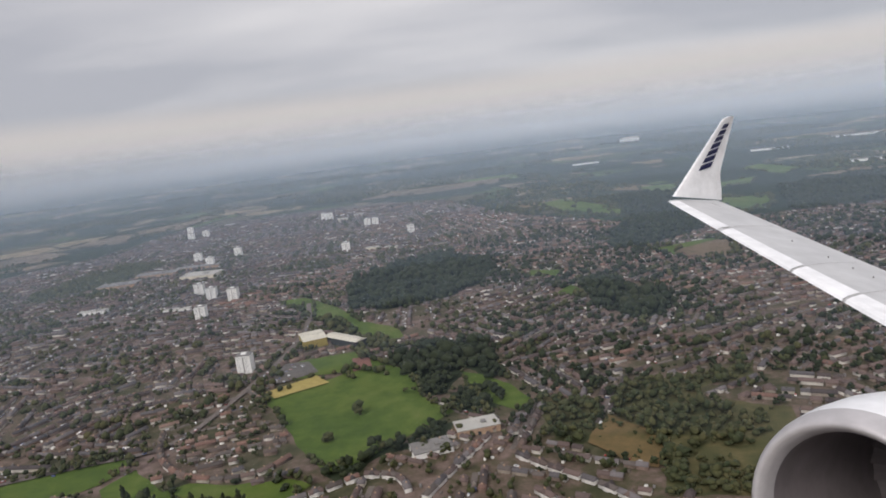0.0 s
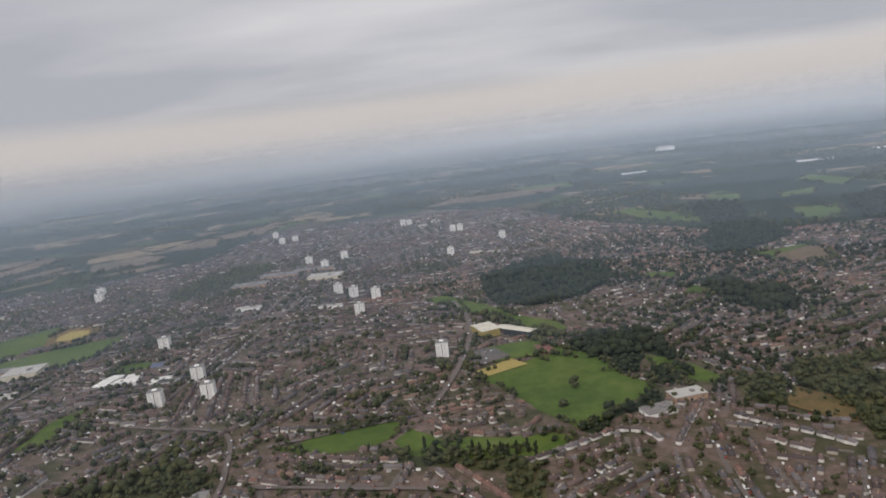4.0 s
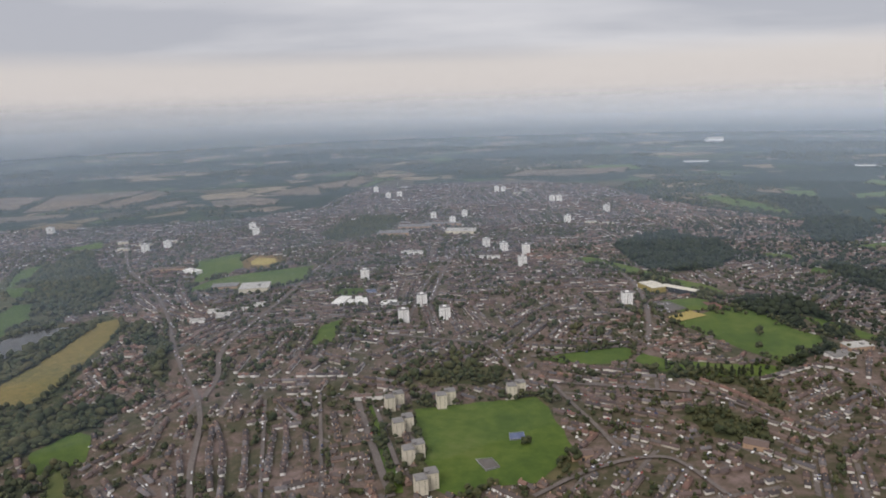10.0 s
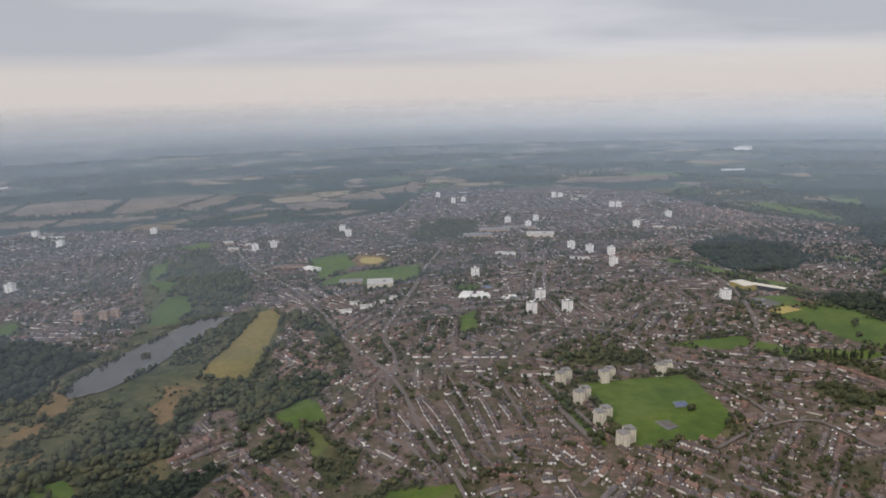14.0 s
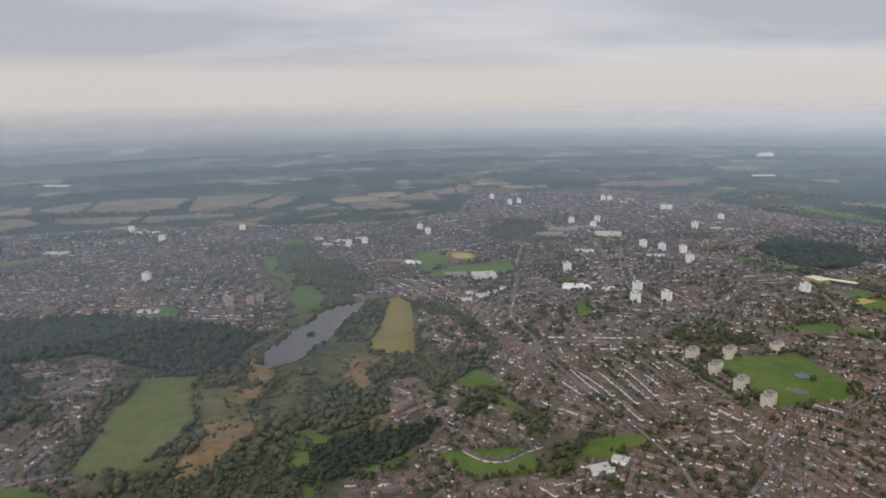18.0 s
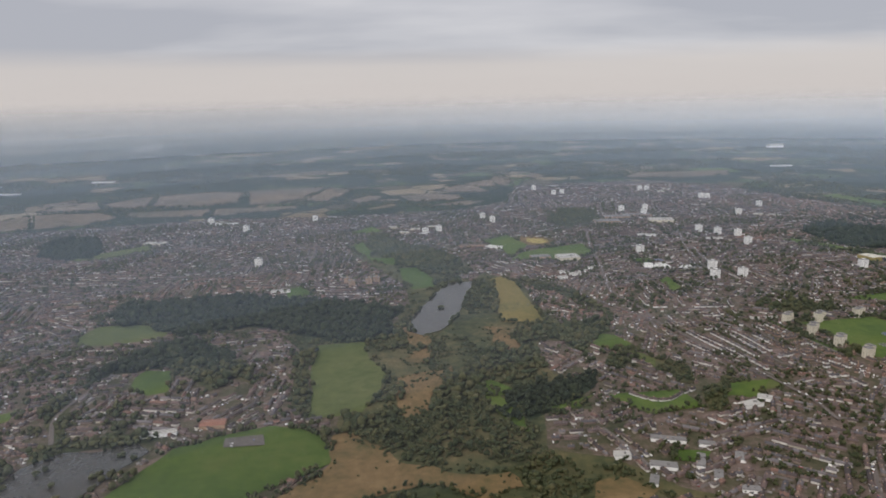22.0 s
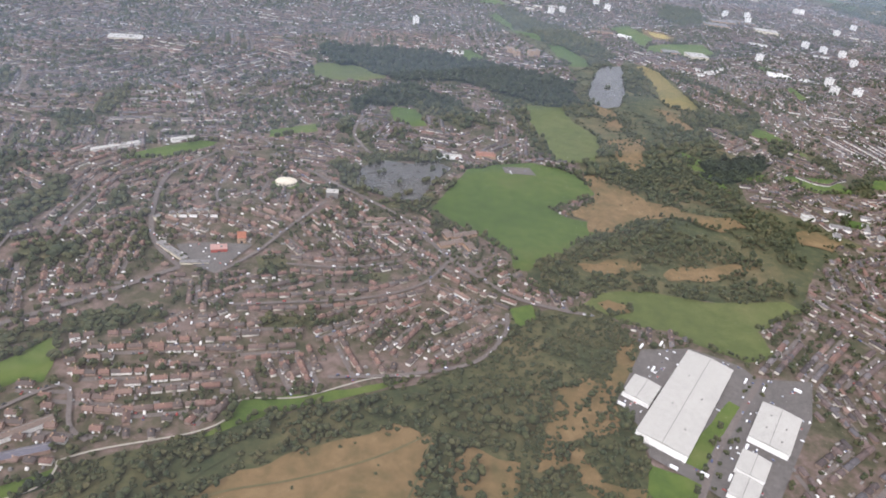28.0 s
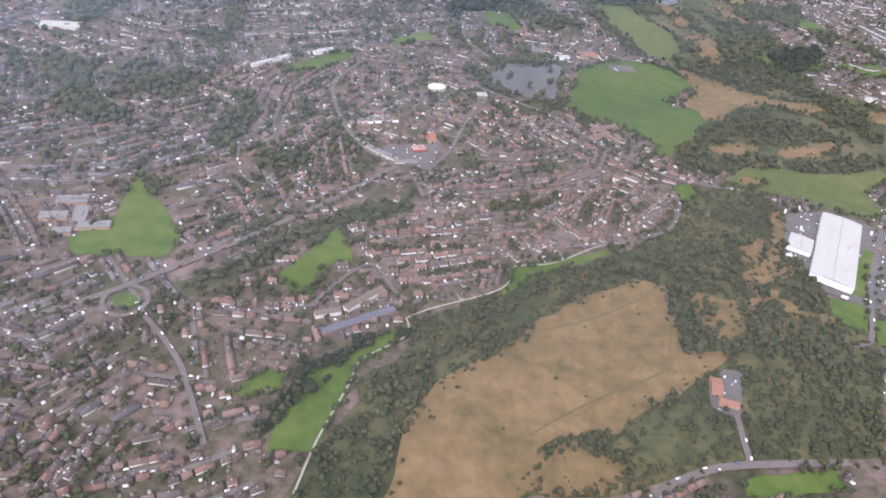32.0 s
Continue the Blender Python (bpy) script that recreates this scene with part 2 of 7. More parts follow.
CAR_PAINT = material("parked_car_paint", [(0.7, 0.7, 0.7), (0.05, 0.05, 0.055), (0.75, 0.74, 0.73), (0.3, 0.31, 0.33), (0.75, 0.75, 0.75), (0.25, 0.04, 0.03), (0.05, 0.07, 0.16)], 0.35, (0.1, 1), by="island", spec=0.5)
CONCRETE = material("pale_concrete_panels", [(0.68, 0.67, 0.64), (0.76, 0.75, 0.72)], 0.85, (0.1, 0.6))
CREAM = material("cream_render", [(0.48, 0.44, 0.34), (0.55, 0.5, 0.4)], 0.85, (0.1, 0.6))
TANBRICK = material("tan_brick", [(0.30, 0.2, 0.13), (0.36, 0.25, 0.17)], 0.9, (0.1, 0.8))
WHITEROOF = material("white_sheet_roof", [(0.32, 0.31, 0.28), (0.38, 0.365, 0.33)], 0.6, (0.05, 0.4), var=0.1)
BRIGHTROOF = material("bright_white_membrane_roof", [(0.54, 0.53, 0.49), (0.62, 0.61, 0.57)], 0.6, (0.05, 0.4), var=0.08)
GREYROOF = material("grey_flat_roof", [(0.14, 0.134, 0.127), (0.2, 0.19, 0.18)], 0.85, (0.08, 0.5))
GLASS = material("dark_window_glass", [(0.03, 0.035, 0.04), (0.05, 0.055, 0.06)], 0.15, (0.3, 1), spec=0.6)
# pale base colour keeps tower windows low in contrast with the walls
TOWERGLASS = material("pale_window_glass", [(0.2, 0.21, 0.22), (0.3, 0.31, 0.32)], 0.3, (0.3, 1), spec=0.5)
WHITEPAINT = material("white_paint", [(0.72, 0.72, 0.71), (0.78, 0.78, 0.77)], 0.4, (0.2, 2), spec=0.5)
REDPAINT = material("red_cladding", [(0.3, 0.06, 0.045), (0.35, 0.08, 0.06)], 0.6, (0.2, 1))
ORANGETILE = material("orange_roof_tiles", [(0.2, 0.095, 0.066), (0.25, 0.12, 0.08)], 0.8, (0.2, 1.5))


def farmland_material():
    """Patchwork of fields with dark hedges and woods."""
    m = bpy.data.materials.new("farmland_patchwork")
    m.use_nodes = True
    nt = m.node_tree
    n, l = nt.nodes, nt.links
    b = n["Principled BSDF"]
    b.inputs["Roughness"].default_value, b.inputs["Specular IOR Level"].default_value = 0.95, 0.1
    geo = n.new("ShaderNodeNewGeometry")
    warp = n.new("ShaderNodeTexNoise")
    warp.inputs["Scale"].default_value = 0.006
    l.new(geo.outputs["Position"], warp.inputs["Vector"])
    ws = n.new("ShaderNodeVectorMath")
    ws.operation, ws.inputs["Scale"].default_value = "SCALE", 70
    l.new(warp.outputs["Color"], ws.inputs[0])
    wa = n.new("ShaderNodeVectorMath")
    l.new(geo.outputs["Position"], wa.inputs[0]); l.new(ws.outputs[0], wa.inputs[1])
    cell, edge = n.new("ShaderNodeTexVoronoi"), n.new("ShaderNodeTexVoronoi")
    edge.feature = "DISTANCE_TO_EDGE"
    for v in (cell, edge):
        v.voronoi_dimensions = "2D"
        v.inputs["Scale"].default_value = 0.0155
        l.new(wa.outputs[0], v.inputs["Vector"])
    sep = n.new("ShaderNodeSeparateColor")
    l.new(cell.outputs["Color"], sep.inputs[0])
    ramp = n.new("ShaderNodeValToRGB")
    ramp.color_ramp.interpolation = "CONSTANT"
    cols = [(0.032, 0.047, 0.019), (0.062, 0.085, 0.028), (0.075, 0.066, 0.04), (0.024, 0.036, 0.016), (0.165, 0.125, 0.078), (0.046, 0.066, 0.022), (0.14, 0.108, 0.066), (0.027, 0.038, 0.018), (0.19, 0.15, 0.095), (0.05, 0.062, 0.024)]
    e = ramp.color_ramp.elements
    while len(e) < len(cols):
        e.new(0.5)
    for i, c in enumerate(cols):
        e[i].position, e[i].color = i / len(cols), (*c, 1)
    l.new(sep.outputs[0], ramp.inputs[0])
    hedge = n.new("ShaderNodeMapRange")
    hedge.inputs["From Min"].default_value, hedge.inputs["From Max"].default_value = 0.03, 0.06
    l.new(edge.outputs["Distance"], hedge.inputs["Value"])
    woods = n.new("ShaderNodeTexNoise")
    woods.inputs["Scale"].default_value, woods.inputs["Detail"].default_value = 0.0042, 5
    l.new(geo.outputs["Position"], woods.inputs["Vector"])
    wr = n.new("ShaderNodeMapRange")
    wr.inputs["From Min"].default_value, wr.inputs["From Max"].default_value = 0.49, 0.47
    l.new(woods.outputs["Fac"], wr.inputs["Value"])
    both = n.new("ShaderNodeMath")
    both.operation = "MULTIPLY"
    l.new(hedge.outputs[0], both.inputs[0]); l.new(wr.outputs[0], both.inputs[1])
    mix = n.new("ShaderNodeMix")
    mix.data_type = "RGBA"
    mix.inputs["A"].default_value = (0.02, 0.03, 0.016, 1)
    l.new(both.outputs[0], mix.inputs["Factor"]); l.new(ramp.outputs[0], mix.inputs["B"])
    fine = n.new("ShaderNodeTexNoise")
    fine.inputs["Scale"].default_value, fine.inputs["Detail"].default_value = 0.05, 6
    l.new(geo.outputs["Position"], fine.inputs["Vector"])
    fr = n.new("ShaderNodeMapRange")
    fr.inputs["To Min"].default_value, fr.inputs["To Max"].default_value = 0.6, 1.4
    l.new(fine.outputs["Fac"], fr.inputs["Value"])
    hsv = n.new("ShaderNodeHueSaturation")
    l.new(fr.outputs[0], hsv.inputs["Value"]); l.new(mix.outputs["Result"], hsv.inputs["Color"])
    l.new(hsv.outputs[0], b.inputs["Base Color"])
    return m


def veil_material(name, share, tone):
    """Added sheet imitating haze and window glare: mostly clear, scatters skylight, thinner with height."""
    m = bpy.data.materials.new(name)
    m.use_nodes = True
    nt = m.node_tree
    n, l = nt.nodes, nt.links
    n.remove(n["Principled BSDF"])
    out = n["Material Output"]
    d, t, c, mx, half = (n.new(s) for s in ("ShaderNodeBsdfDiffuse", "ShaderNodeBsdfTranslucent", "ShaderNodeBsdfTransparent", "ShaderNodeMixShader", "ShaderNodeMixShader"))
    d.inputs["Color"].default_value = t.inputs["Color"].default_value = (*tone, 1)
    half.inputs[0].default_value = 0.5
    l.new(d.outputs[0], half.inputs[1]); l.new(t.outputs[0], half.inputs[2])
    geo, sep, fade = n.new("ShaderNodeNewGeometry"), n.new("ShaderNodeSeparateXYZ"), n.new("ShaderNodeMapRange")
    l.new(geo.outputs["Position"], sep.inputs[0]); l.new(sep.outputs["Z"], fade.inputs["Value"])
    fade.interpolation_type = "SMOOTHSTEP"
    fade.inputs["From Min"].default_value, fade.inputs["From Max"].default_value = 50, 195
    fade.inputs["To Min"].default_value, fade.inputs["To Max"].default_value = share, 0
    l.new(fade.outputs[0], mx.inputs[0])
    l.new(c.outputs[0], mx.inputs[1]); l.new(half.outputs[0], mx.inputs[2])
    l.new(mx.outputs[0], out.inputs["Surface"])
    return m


# ---- mesh helpers ----


def mesh_ob(name, verts, faces, mat, parent=None, label="", kind="", smooth=False):
    """One mesh object from vertices and faces."""
    me = bpy.data.meshes.new(name)
    me.from_pydata([tuple(v) for v in verts], [], [tuple(f) for f in faces])
    me.materials.append(mat)
    if smooth:
        me.shade_smooth()
    ob = new(name, me)
    if parent:
        ob.parent = parent
    return tagged(ob, label=label, kind=kind)


def bulk(name, verts, faces, mat, smooth=False):
    """One big mesh; faces is an array of triangles or of quads."""
    verts, faces = np.asarray(verts, np.float32), np.asarray(faces, np.int32)
    me = bpy.data.meshes.new(name)
    k = faces.shape[1]
    me.vertices.add(len(verts))
    me.vertices.foreach_set("co", verts.ravel())
    me.loops.add(faces.size)
    me.loops.foreach_set("vertex_index", faces.ravel())
    me.polygons.add(len(faces))
    me.polygons.foreach_set("loop_start", np.arange(0, faces.size, k, dtype=np.int32))
    me.update(calc_edges=True)
    me.materials.append(mat)
    if smooth:
        me.shade_smooth()
    return new(name, me)


def stamp(tv, tf, rows):
    """Copies of a template at rows of x, y, z, turn, sx, sy, sz: joined vertices and faces."""
    tv, tf, rows = np.asarray(tv, float), np.asarray(tf, int), np.asarray(rows, float)
    s = tv[None] * rows[:, None, 4:7]
    c, n = np.cos(rows[:, 3])[:, None], np.sin(rows[:, 3])[:, None]
    v = np.stack([c * s[..., 0] - n * s[..., 1], n * s[..., 0] + c * s[..., 1], s[..., 2]], -1) + rows[:, None, :3]
    f = tf[None] + (np.arange(len(rows)) * len(tv))[:, None, None]
    return v.reshape(-1, 3), f.reshape(-1, tf.shape[1])


def box(x0, y0, z0, x1, y1, z1):
    v = [(x, y, z) for z in (z0, z1) for y in (y0, y1) for x in (x0, x1)]
    return v, [(0, 2, 3, 1), (4, 5, 7, 6), (0, 1, 5, 4), (2, 6, 7, 3), (0, 4, 6, 2), (1, 3, 7, 5)]


def join(*parts):
    v, f = [], []
    for pv, pf in parts:
        f += [tuple(i + len(v) for i in q) for q in pf]
        v += list(pv)
    return v, f


# ---- plan: a raster of what covers the ground ----
CELL, X0, Y0, NX, NY = 2.0, -2300.0, -480.0, 1650, 900
COVER = np.zeros((NY, NX), np.int8)
GX, GY = np.meshgrid(X0 + CELL * (np.arange(NX) + 0.5), Y0 + CELL * (np.arange(NY) + 0.5))
CODES = {"grass": 1, "dry": 2, "crop": 2, "meadow": 2, "straw": 3, "lawn": 1, "scrub": 4, "wood": 5, "copse": 5, "water": 6, "asphalt": 7, "redcourt": 3, "bluecourt": 3, "fencecourt": 3}
NAMES = {"grass": ("grass_field", "mown green playing field between houses", "field"), "dry": ("heath", "dry brown grass heath with rough tufts", "heath"),
         "meadow": ("meadow", "golden uncut summer meadow beside the lake", "meadow"), "lawn": ("lawn", "strip of mown lawn beside a yard", "lawn"), "crop": ("crop_field", "tan field of ripe crop in the farmland", "field"), "straw": ("sports_pitch", "straw-yellow dry sports pitch on a green field", "pitch"),
         "scrub": ("scrubland", "rough scrubland of bushes and tall grass", "scrub"), "copse": ("copse_ground", "rough grass under a belt of trees and bushes", "ground"), "wood": ("wood_ground", "floor of a wood, crown shade put into its dark colour", "ground"),
         "water": ("lake", "still grey park lake with wooded banks", "water"), "asphalt": ("car_park", "worn grey asphalt yard beside buildings", "yard"),
         "redcourt": ("sports_court", "red surfaced sports court beside the school", "court"), "bluecourt": ("sports_court", "small blue ball court in the park", "court"),
         "fencecourt": ("sports_court", "grey fenced ball court in the park", "court")}
AREAS = []
LAID = [0]


def inside(poly, gx, gy):
    hit = np.zeros(gx.shape, bool)
    for (xa, ya), (xb, yb) in zip(poly, poly[1:] + poly[:1]):
        if ya != yb:
            hit ^= ((ya > gy) != (yb > gy)) & (gx < (xb - xa) * (gy - ya) / (yb - ya) + xa)
    return hit


def wavy(poly, step=5.0, amount=1.1, closed=True):
    """The outline with more corners, each a little off the straight."""
    out = []
    for (xa, ya), (xb, yb) in zip(poly, poly[1:] + (poly[:1] if closed else [])):
        k = max(1, int(math.hypot(xb - xa, yb - ya) / step))
        for i in range(k):
            f = i / k
            x, y = xa + (xb - xa) * f, ya + (yb - ya) * f
            d = noise.noise_vector((x * 0.11, y * 0.11, 3.0))
            out.append((x + amount * d.x, y + amount * d.y))
    if not closed:
        out.append(poly[-1])
    return out


def area(name, kind, poly):
    """A piece of ground with its own cover, laid on the sheet below."""
    if kind == "crop":  # hedges and margins take the rim
        mx, my = sum(p[0] for p in poly) / len(poly), sum(p[1] for p in poly) / len(poly)
        poly = [(mx + 0.96 * (x - mx), my + 0.92 * (y - my)) for x, y in poly]
    sharp = kind in ("asphalt", "redcourt", "bluecourt", "fencecourt")
    line = poly if sharp else wavy(poly, 4.0, 0.5 if kind == "straw" else 1.3)
    if kind in ("dry", "wood", "copse"):  # ragged rim where one cover gives way to the next
        line = [(x + 7 * noise.noise((x * 0.045, y * 0.045, 12)), y + 7 * noise.noise((x * 0.045, y * 0.045, 17))) for x, y in line]
    LAID[0] += 1
    z = 0.03 + 0.004 * LAID[0]
    bm = bmesh.new()
    face = bm.faces.new([bm.verts.new((x, y, z)) for x, y in line])
    face.normal_update()
    if sum((a[0] * b[1] - a[1] * b[0]) for a, b in zip(line, line[1:] + line[:1])) < 0:
        face.normal_flip()
    bmesh.ops.triangulate(bm, faces=[face])
    me = bpy.data.meshes.new(NAMES[kind][0])
    bm.to_mesh(me)
    bm.free()
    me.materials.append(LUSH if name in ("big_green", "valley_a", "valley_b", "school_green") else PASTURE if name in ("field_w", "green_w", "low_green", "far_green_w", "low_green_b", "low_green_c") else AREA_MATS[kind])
    tagged(new(NAMES[kind][0], me), label=NAMES[kind][1], category=NAMES[kind][2], kind="structure")
    mask = inside(poly, GX, GY)
    COVER[mask] = CODES[kind]
    AREAS.append((name, kind, poly))


def smooth_line(pts, step=4.0):
    """A rounded line through the points."""
    p = [Vector((x, y, 0)) for x, y in pts]
    p = [2 * p[0] - p[1]] + p + [2 * p[-1] - p[-2]]
    out = []
    for a, b, c, d in zip(p, p[1:], p[2:], p[3:]):
        k = max(1, int((c - b).length / step))
        for i in range(k):
            t = i / k
            out.append(0.5 * ((2 * b) + (c - a) * t + (2 * a - 5 * b + 4 * c - d) * t * t + (3 * b - a - 3 * c + d) * t ** 3))
    out.append(p[-2])
    return [(v.x, v.y) for v in out]


def ribbon(line, width, z):
    v = []
    for i, (x, y) in enumerate(line):
        (xa, ya), (xb, yb) = line[max(0, i - 1)], line[min(len(line) - 1, i + 1)]
        d = max(1e-6, math.hypot(xb - xa, yb - ya))
        nx, ny = -(yb - ya) / d * width / 2, (xb - xa) / d * width / 2
        v += [(x - nx, y - ny, z), (x + nx, y + ny, z)]
    return v, [(2 * i, 2 * i + 2, 2 * i + 3, 2 * i + 1) for i in range(len(line) - 1)]


ROADS = []
TERRACES = []  # roof kind, line of the row


def cover_line(line, width, code):
    for x, y in line:
        r = width / 2 + 1.2
        i0, i1 = int((x - r - X0) / CELL), int((x + r - X0) / CELL) + 1
        j0, j1 = int((y - r - Y0) / CELL), int((y + r - Y0) / CELL) + 1
        if 0 <= i0 and i1 < NX and 0 <= j0 and j1 < NY:
            sub = np.hypot(GX[j0:j1, i0:i1] - x, GY[j0:j1, i0:i1] - y) < r
            COVER[j0:j1, i0:i1][sub] = code


def road(name, width, pts):
    line = smooth_line(pts, 2.0)
    LAID[0] += 1
    foot, track = name == "foot_path", name.startswith("heath_track")
    z = 0.03 + 0.004 * LAID[0]
    v, f = ribbon(line, width, z)
    mesh_ob("track" if track else "footpath" if foot else "road", v, f, TRACK if track else PATHMAT if foot else ROAD, kind="structure",
            label="grassy green track worn across the dry heath" if track else "pale gravel footpath along the edge of the heath" if foot else "worn grey asphalt road between houses and trees")
    if track:
        return
    cover_line(line, width, 9 if foot else 8)
    if not foot:
        ROADS.append((line, width, z))



def cover_at(x, y):
    i, j = int((x - X0) / CELL), int((y - Y0) / CELL)
    return COVER[j, i] if 0 <= i < NX and 0 <= j < NY else -1


# ---- ground ----
gv, gf = [], []
steps = [-5200, -3600, -2600, -1800, -1100, -500, 0, 500, 1100, 1800, 2600, 3600, 5200]
for y in steps:
    for x in steps:
        gv.append((x - 400, y + 300, 0))
k = len(steps)
for j in range(k - 1):
    for i in range(k - 1):
        gf.append((j * k + i, j * k + i + 1, (j + 1) * k + i + 1, (j + 1) * k + i))
mesh_ob("ground", gv, gf, farmland_material(), kind="structure", label="farmland of small fields, hedges and woods to the horizon")
TOWN = [(-2440, -470), (-2440, 520), (-1220, 590), (-900, 700), (-750, 705), (-530, 745), (-440, 840), (-400, 1050), (-140, 1110), (0, 1015), (75, 780), (190, 600), (700, 560), (700, -470)]
tw = wavy(TOWN, 25, 14)
bm = bmesh.new()
fc = bm.faces.new([bm.verts.new((x, y, 0.03)) for x, y in tw])
fc.normal_update()
if fc.normal.z < 0:
    fc.normal_flip()
bmesh.ops.triangulate(bm, faces=[fc])
me = bpy.data.meshes.new("town_ground")
bm.to_mesh(me)
bm.free()
me.materials.append(TOWNGROUND)
tagged(new("town_ground", me), kind="structure", label="gardens, verges and yards between the houses of the town")
COVER[~inside(TOWN, GX, GY)] = 10

area("scrub_e", "scrub", [(67, 219), (76, 230), (97, 236), (114, 224), (107, 193), (95, 171), (56, 179), (60, 194)])
area("scrub_big", "scrub", [(-599, 75), (-584, 127), (-554, 157), (-511, 115), (-482, 44), (-488, -35), (-453, -62), (-450, -87), (-477, -109), (-507, -159), (-574, -157), (-604, -159), (-638, -160), (-655, -156), (-655, -140), (-629, -116), (-613, -95), (-565, -54), (-570, -37), (-600, -9)])
area("scrub_south", "scrub", [(-857, -372), (-824, -321), (-822, -307), (-776, -282), (-707, -247), (-673, -219), (-664, -190), (-621, -173), (-604, -201), (-617, -267), (-607, -312), (-640, -370), (-681, -373), (-728, -380), (-751, -388), (-866, -390)])
area("lake_park", "scrub", [(-673, 155), (-576, 161), (-589, 220), (-575, 232), (-583, 295), (-659, 445), (-663, 523), (-581, 445), (-548, 348), (-517, 304), (-505, 338), (-468, 304), (-464, 240), (-454, 190), (-446, 162), (-425, 154), (-434, 128), (-462, 136), (-474, 130), (-476, 100), (-475, 74), (-458, 60), (-454, 17), (-580, 15)])
area("mid_scrub", "scrub", [(-603, 143), (-576, 197), (-556, 154), (-501, 172), (-474, 132), (-476, 92), (-463, 44), (-495, 7), (-502, -20), (-479, -32), (-455, -39), (-431, -66), (-409, -75), (-591, -71), (-604, 10), (-577, 48), (-580, 76)])
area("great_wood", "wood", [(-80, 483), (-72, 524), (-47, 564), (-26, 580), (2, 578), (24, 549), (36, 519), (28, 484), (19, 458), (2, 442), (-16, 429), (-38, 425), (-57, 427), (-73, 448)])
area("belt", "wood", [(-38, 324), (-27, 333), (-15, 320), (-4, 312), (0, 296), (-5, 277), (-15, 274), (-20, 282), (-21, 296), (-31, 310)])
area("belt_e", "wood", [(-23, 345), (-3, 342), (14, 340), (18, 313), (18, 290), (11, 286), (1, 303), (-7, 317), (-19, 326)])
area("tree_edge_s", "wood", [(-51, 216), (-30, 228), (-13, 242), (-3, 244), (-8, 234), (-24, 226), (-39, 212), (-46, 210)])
area("wood_c", "copse", [(32, 260), (42, 254), (51, 243), (44, 221), (39, 210), (33, 216), (27, 230)])
area("wood_d", "copse", [(58, 252), (77, 264), (95, 264), (121, 269), (118, 257), (93, 247), (87, 238), (95, 221), (111, 226), (96, 203), (83, 199), (65, 203), (66, 215), (56, 232)])
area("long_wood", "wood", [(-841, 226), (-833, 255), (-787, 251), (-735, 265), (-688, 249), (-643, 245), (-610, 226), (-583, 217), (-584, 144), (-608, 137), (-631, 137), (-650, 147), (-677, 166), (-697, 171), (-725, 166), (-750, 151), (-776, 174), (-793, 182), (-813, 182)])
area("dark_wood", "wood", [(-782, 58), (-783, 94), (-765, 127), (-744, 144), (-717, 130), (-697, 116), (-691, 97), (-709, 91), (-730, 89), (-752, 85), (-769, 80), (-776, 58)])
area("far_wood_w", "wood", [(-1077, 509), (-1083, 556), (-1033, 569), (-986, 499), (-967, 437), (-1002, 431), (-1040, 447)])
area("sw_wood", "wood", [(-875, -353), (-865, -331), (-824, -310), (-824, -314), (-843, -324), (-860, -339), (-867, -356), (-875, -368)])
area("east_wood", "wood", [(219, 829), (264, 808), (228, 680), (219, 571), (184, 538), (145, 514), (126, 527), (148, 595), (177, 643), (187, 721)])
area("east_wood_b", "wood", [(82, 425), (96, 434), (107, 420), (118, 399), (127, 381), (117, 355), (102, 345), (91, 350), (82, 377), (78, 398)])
area("mid_trees", "copse", [(-260, 204), (-237, 227), (-205, 212), (-212, 195), (-247, 191)])
area("park_trees", "copse", [(-202, 118), (-187, 125), (-184, 109), (-194, 100), (-200, 103)])
area("park_trees_b", "copse", [(-262, 173), (-249, 179), (-247, 161), (-254, 139), (-247, 95), (-251, 95), (-254, 129)])
area("park_trees_c", "copse", [(-217, 171), (-188, 183), (-188, 167), (-203, 159)])
area("sw_trees", "copse", [(-651, 484), (-619, 525), (-563, 463), (-521, 387), (-520, 337), (-543, 326), (-598, 383)])
area("lake_wood", "copse", [(-493, 168), (-464, 162), (-446, 165), (-427, 160), (-413, 154), (-422, 135), (-434, 124), (-441, 104), (-446, 108), (-456, 131), (-470, 134), (-484, 123)])
area("east_belt", "wood", [(-4, 277), (7, 274), (16, 262), (17, 256), (8, 254), (1, 250), (-3, 263)])
area("east_wood_e", "wood", [(367, 743), (429, 765), (502, 772), (390, 599), (340, 588), (307, 601)])
area("dark_strip", "copse", [(-909, -286), (-869, -241), (-858, -235), (-860, -243), (-888, -274), (-903, -290)])
area("estate_trees", "copse", [(-855, -227), (-841, -221), (-823, -220), (-821, -228), (-846, -237)])
area("lower_trees", "copse", [(-926, -290), (-887, -262), (-882, -268), (-903, -288), (-917, -299)])
area("plantation", "wood", [(-502, 42), (-441, 71), (-447, 47), (-497, 0), (-509, 14)])
area("road_belt", "copse", [(-484, 317), (-452, 296), (-435, 272), (-400, 207), (-405, 197), (-438, 260), (-458, 286)])
area("house_wood", "copse", [(-131, 150), (-109, 162), (-93, 133), (-101, 120), (-118, 130)])
area("belt_wood_a", "copse", [(-604, 12), (-572, 14), (-553, 20), (-535, 80), (-498, 133), (-476, 132), (-475, 83), (-498, 55), (-511, 8), (-500, -5), (-487, -35), (-474, -70), (-477, -97), (-491, -114), (-502, -89), (-508, -52), (-532, -29), (-561, -46), (-583, -24), (-606, -8)])
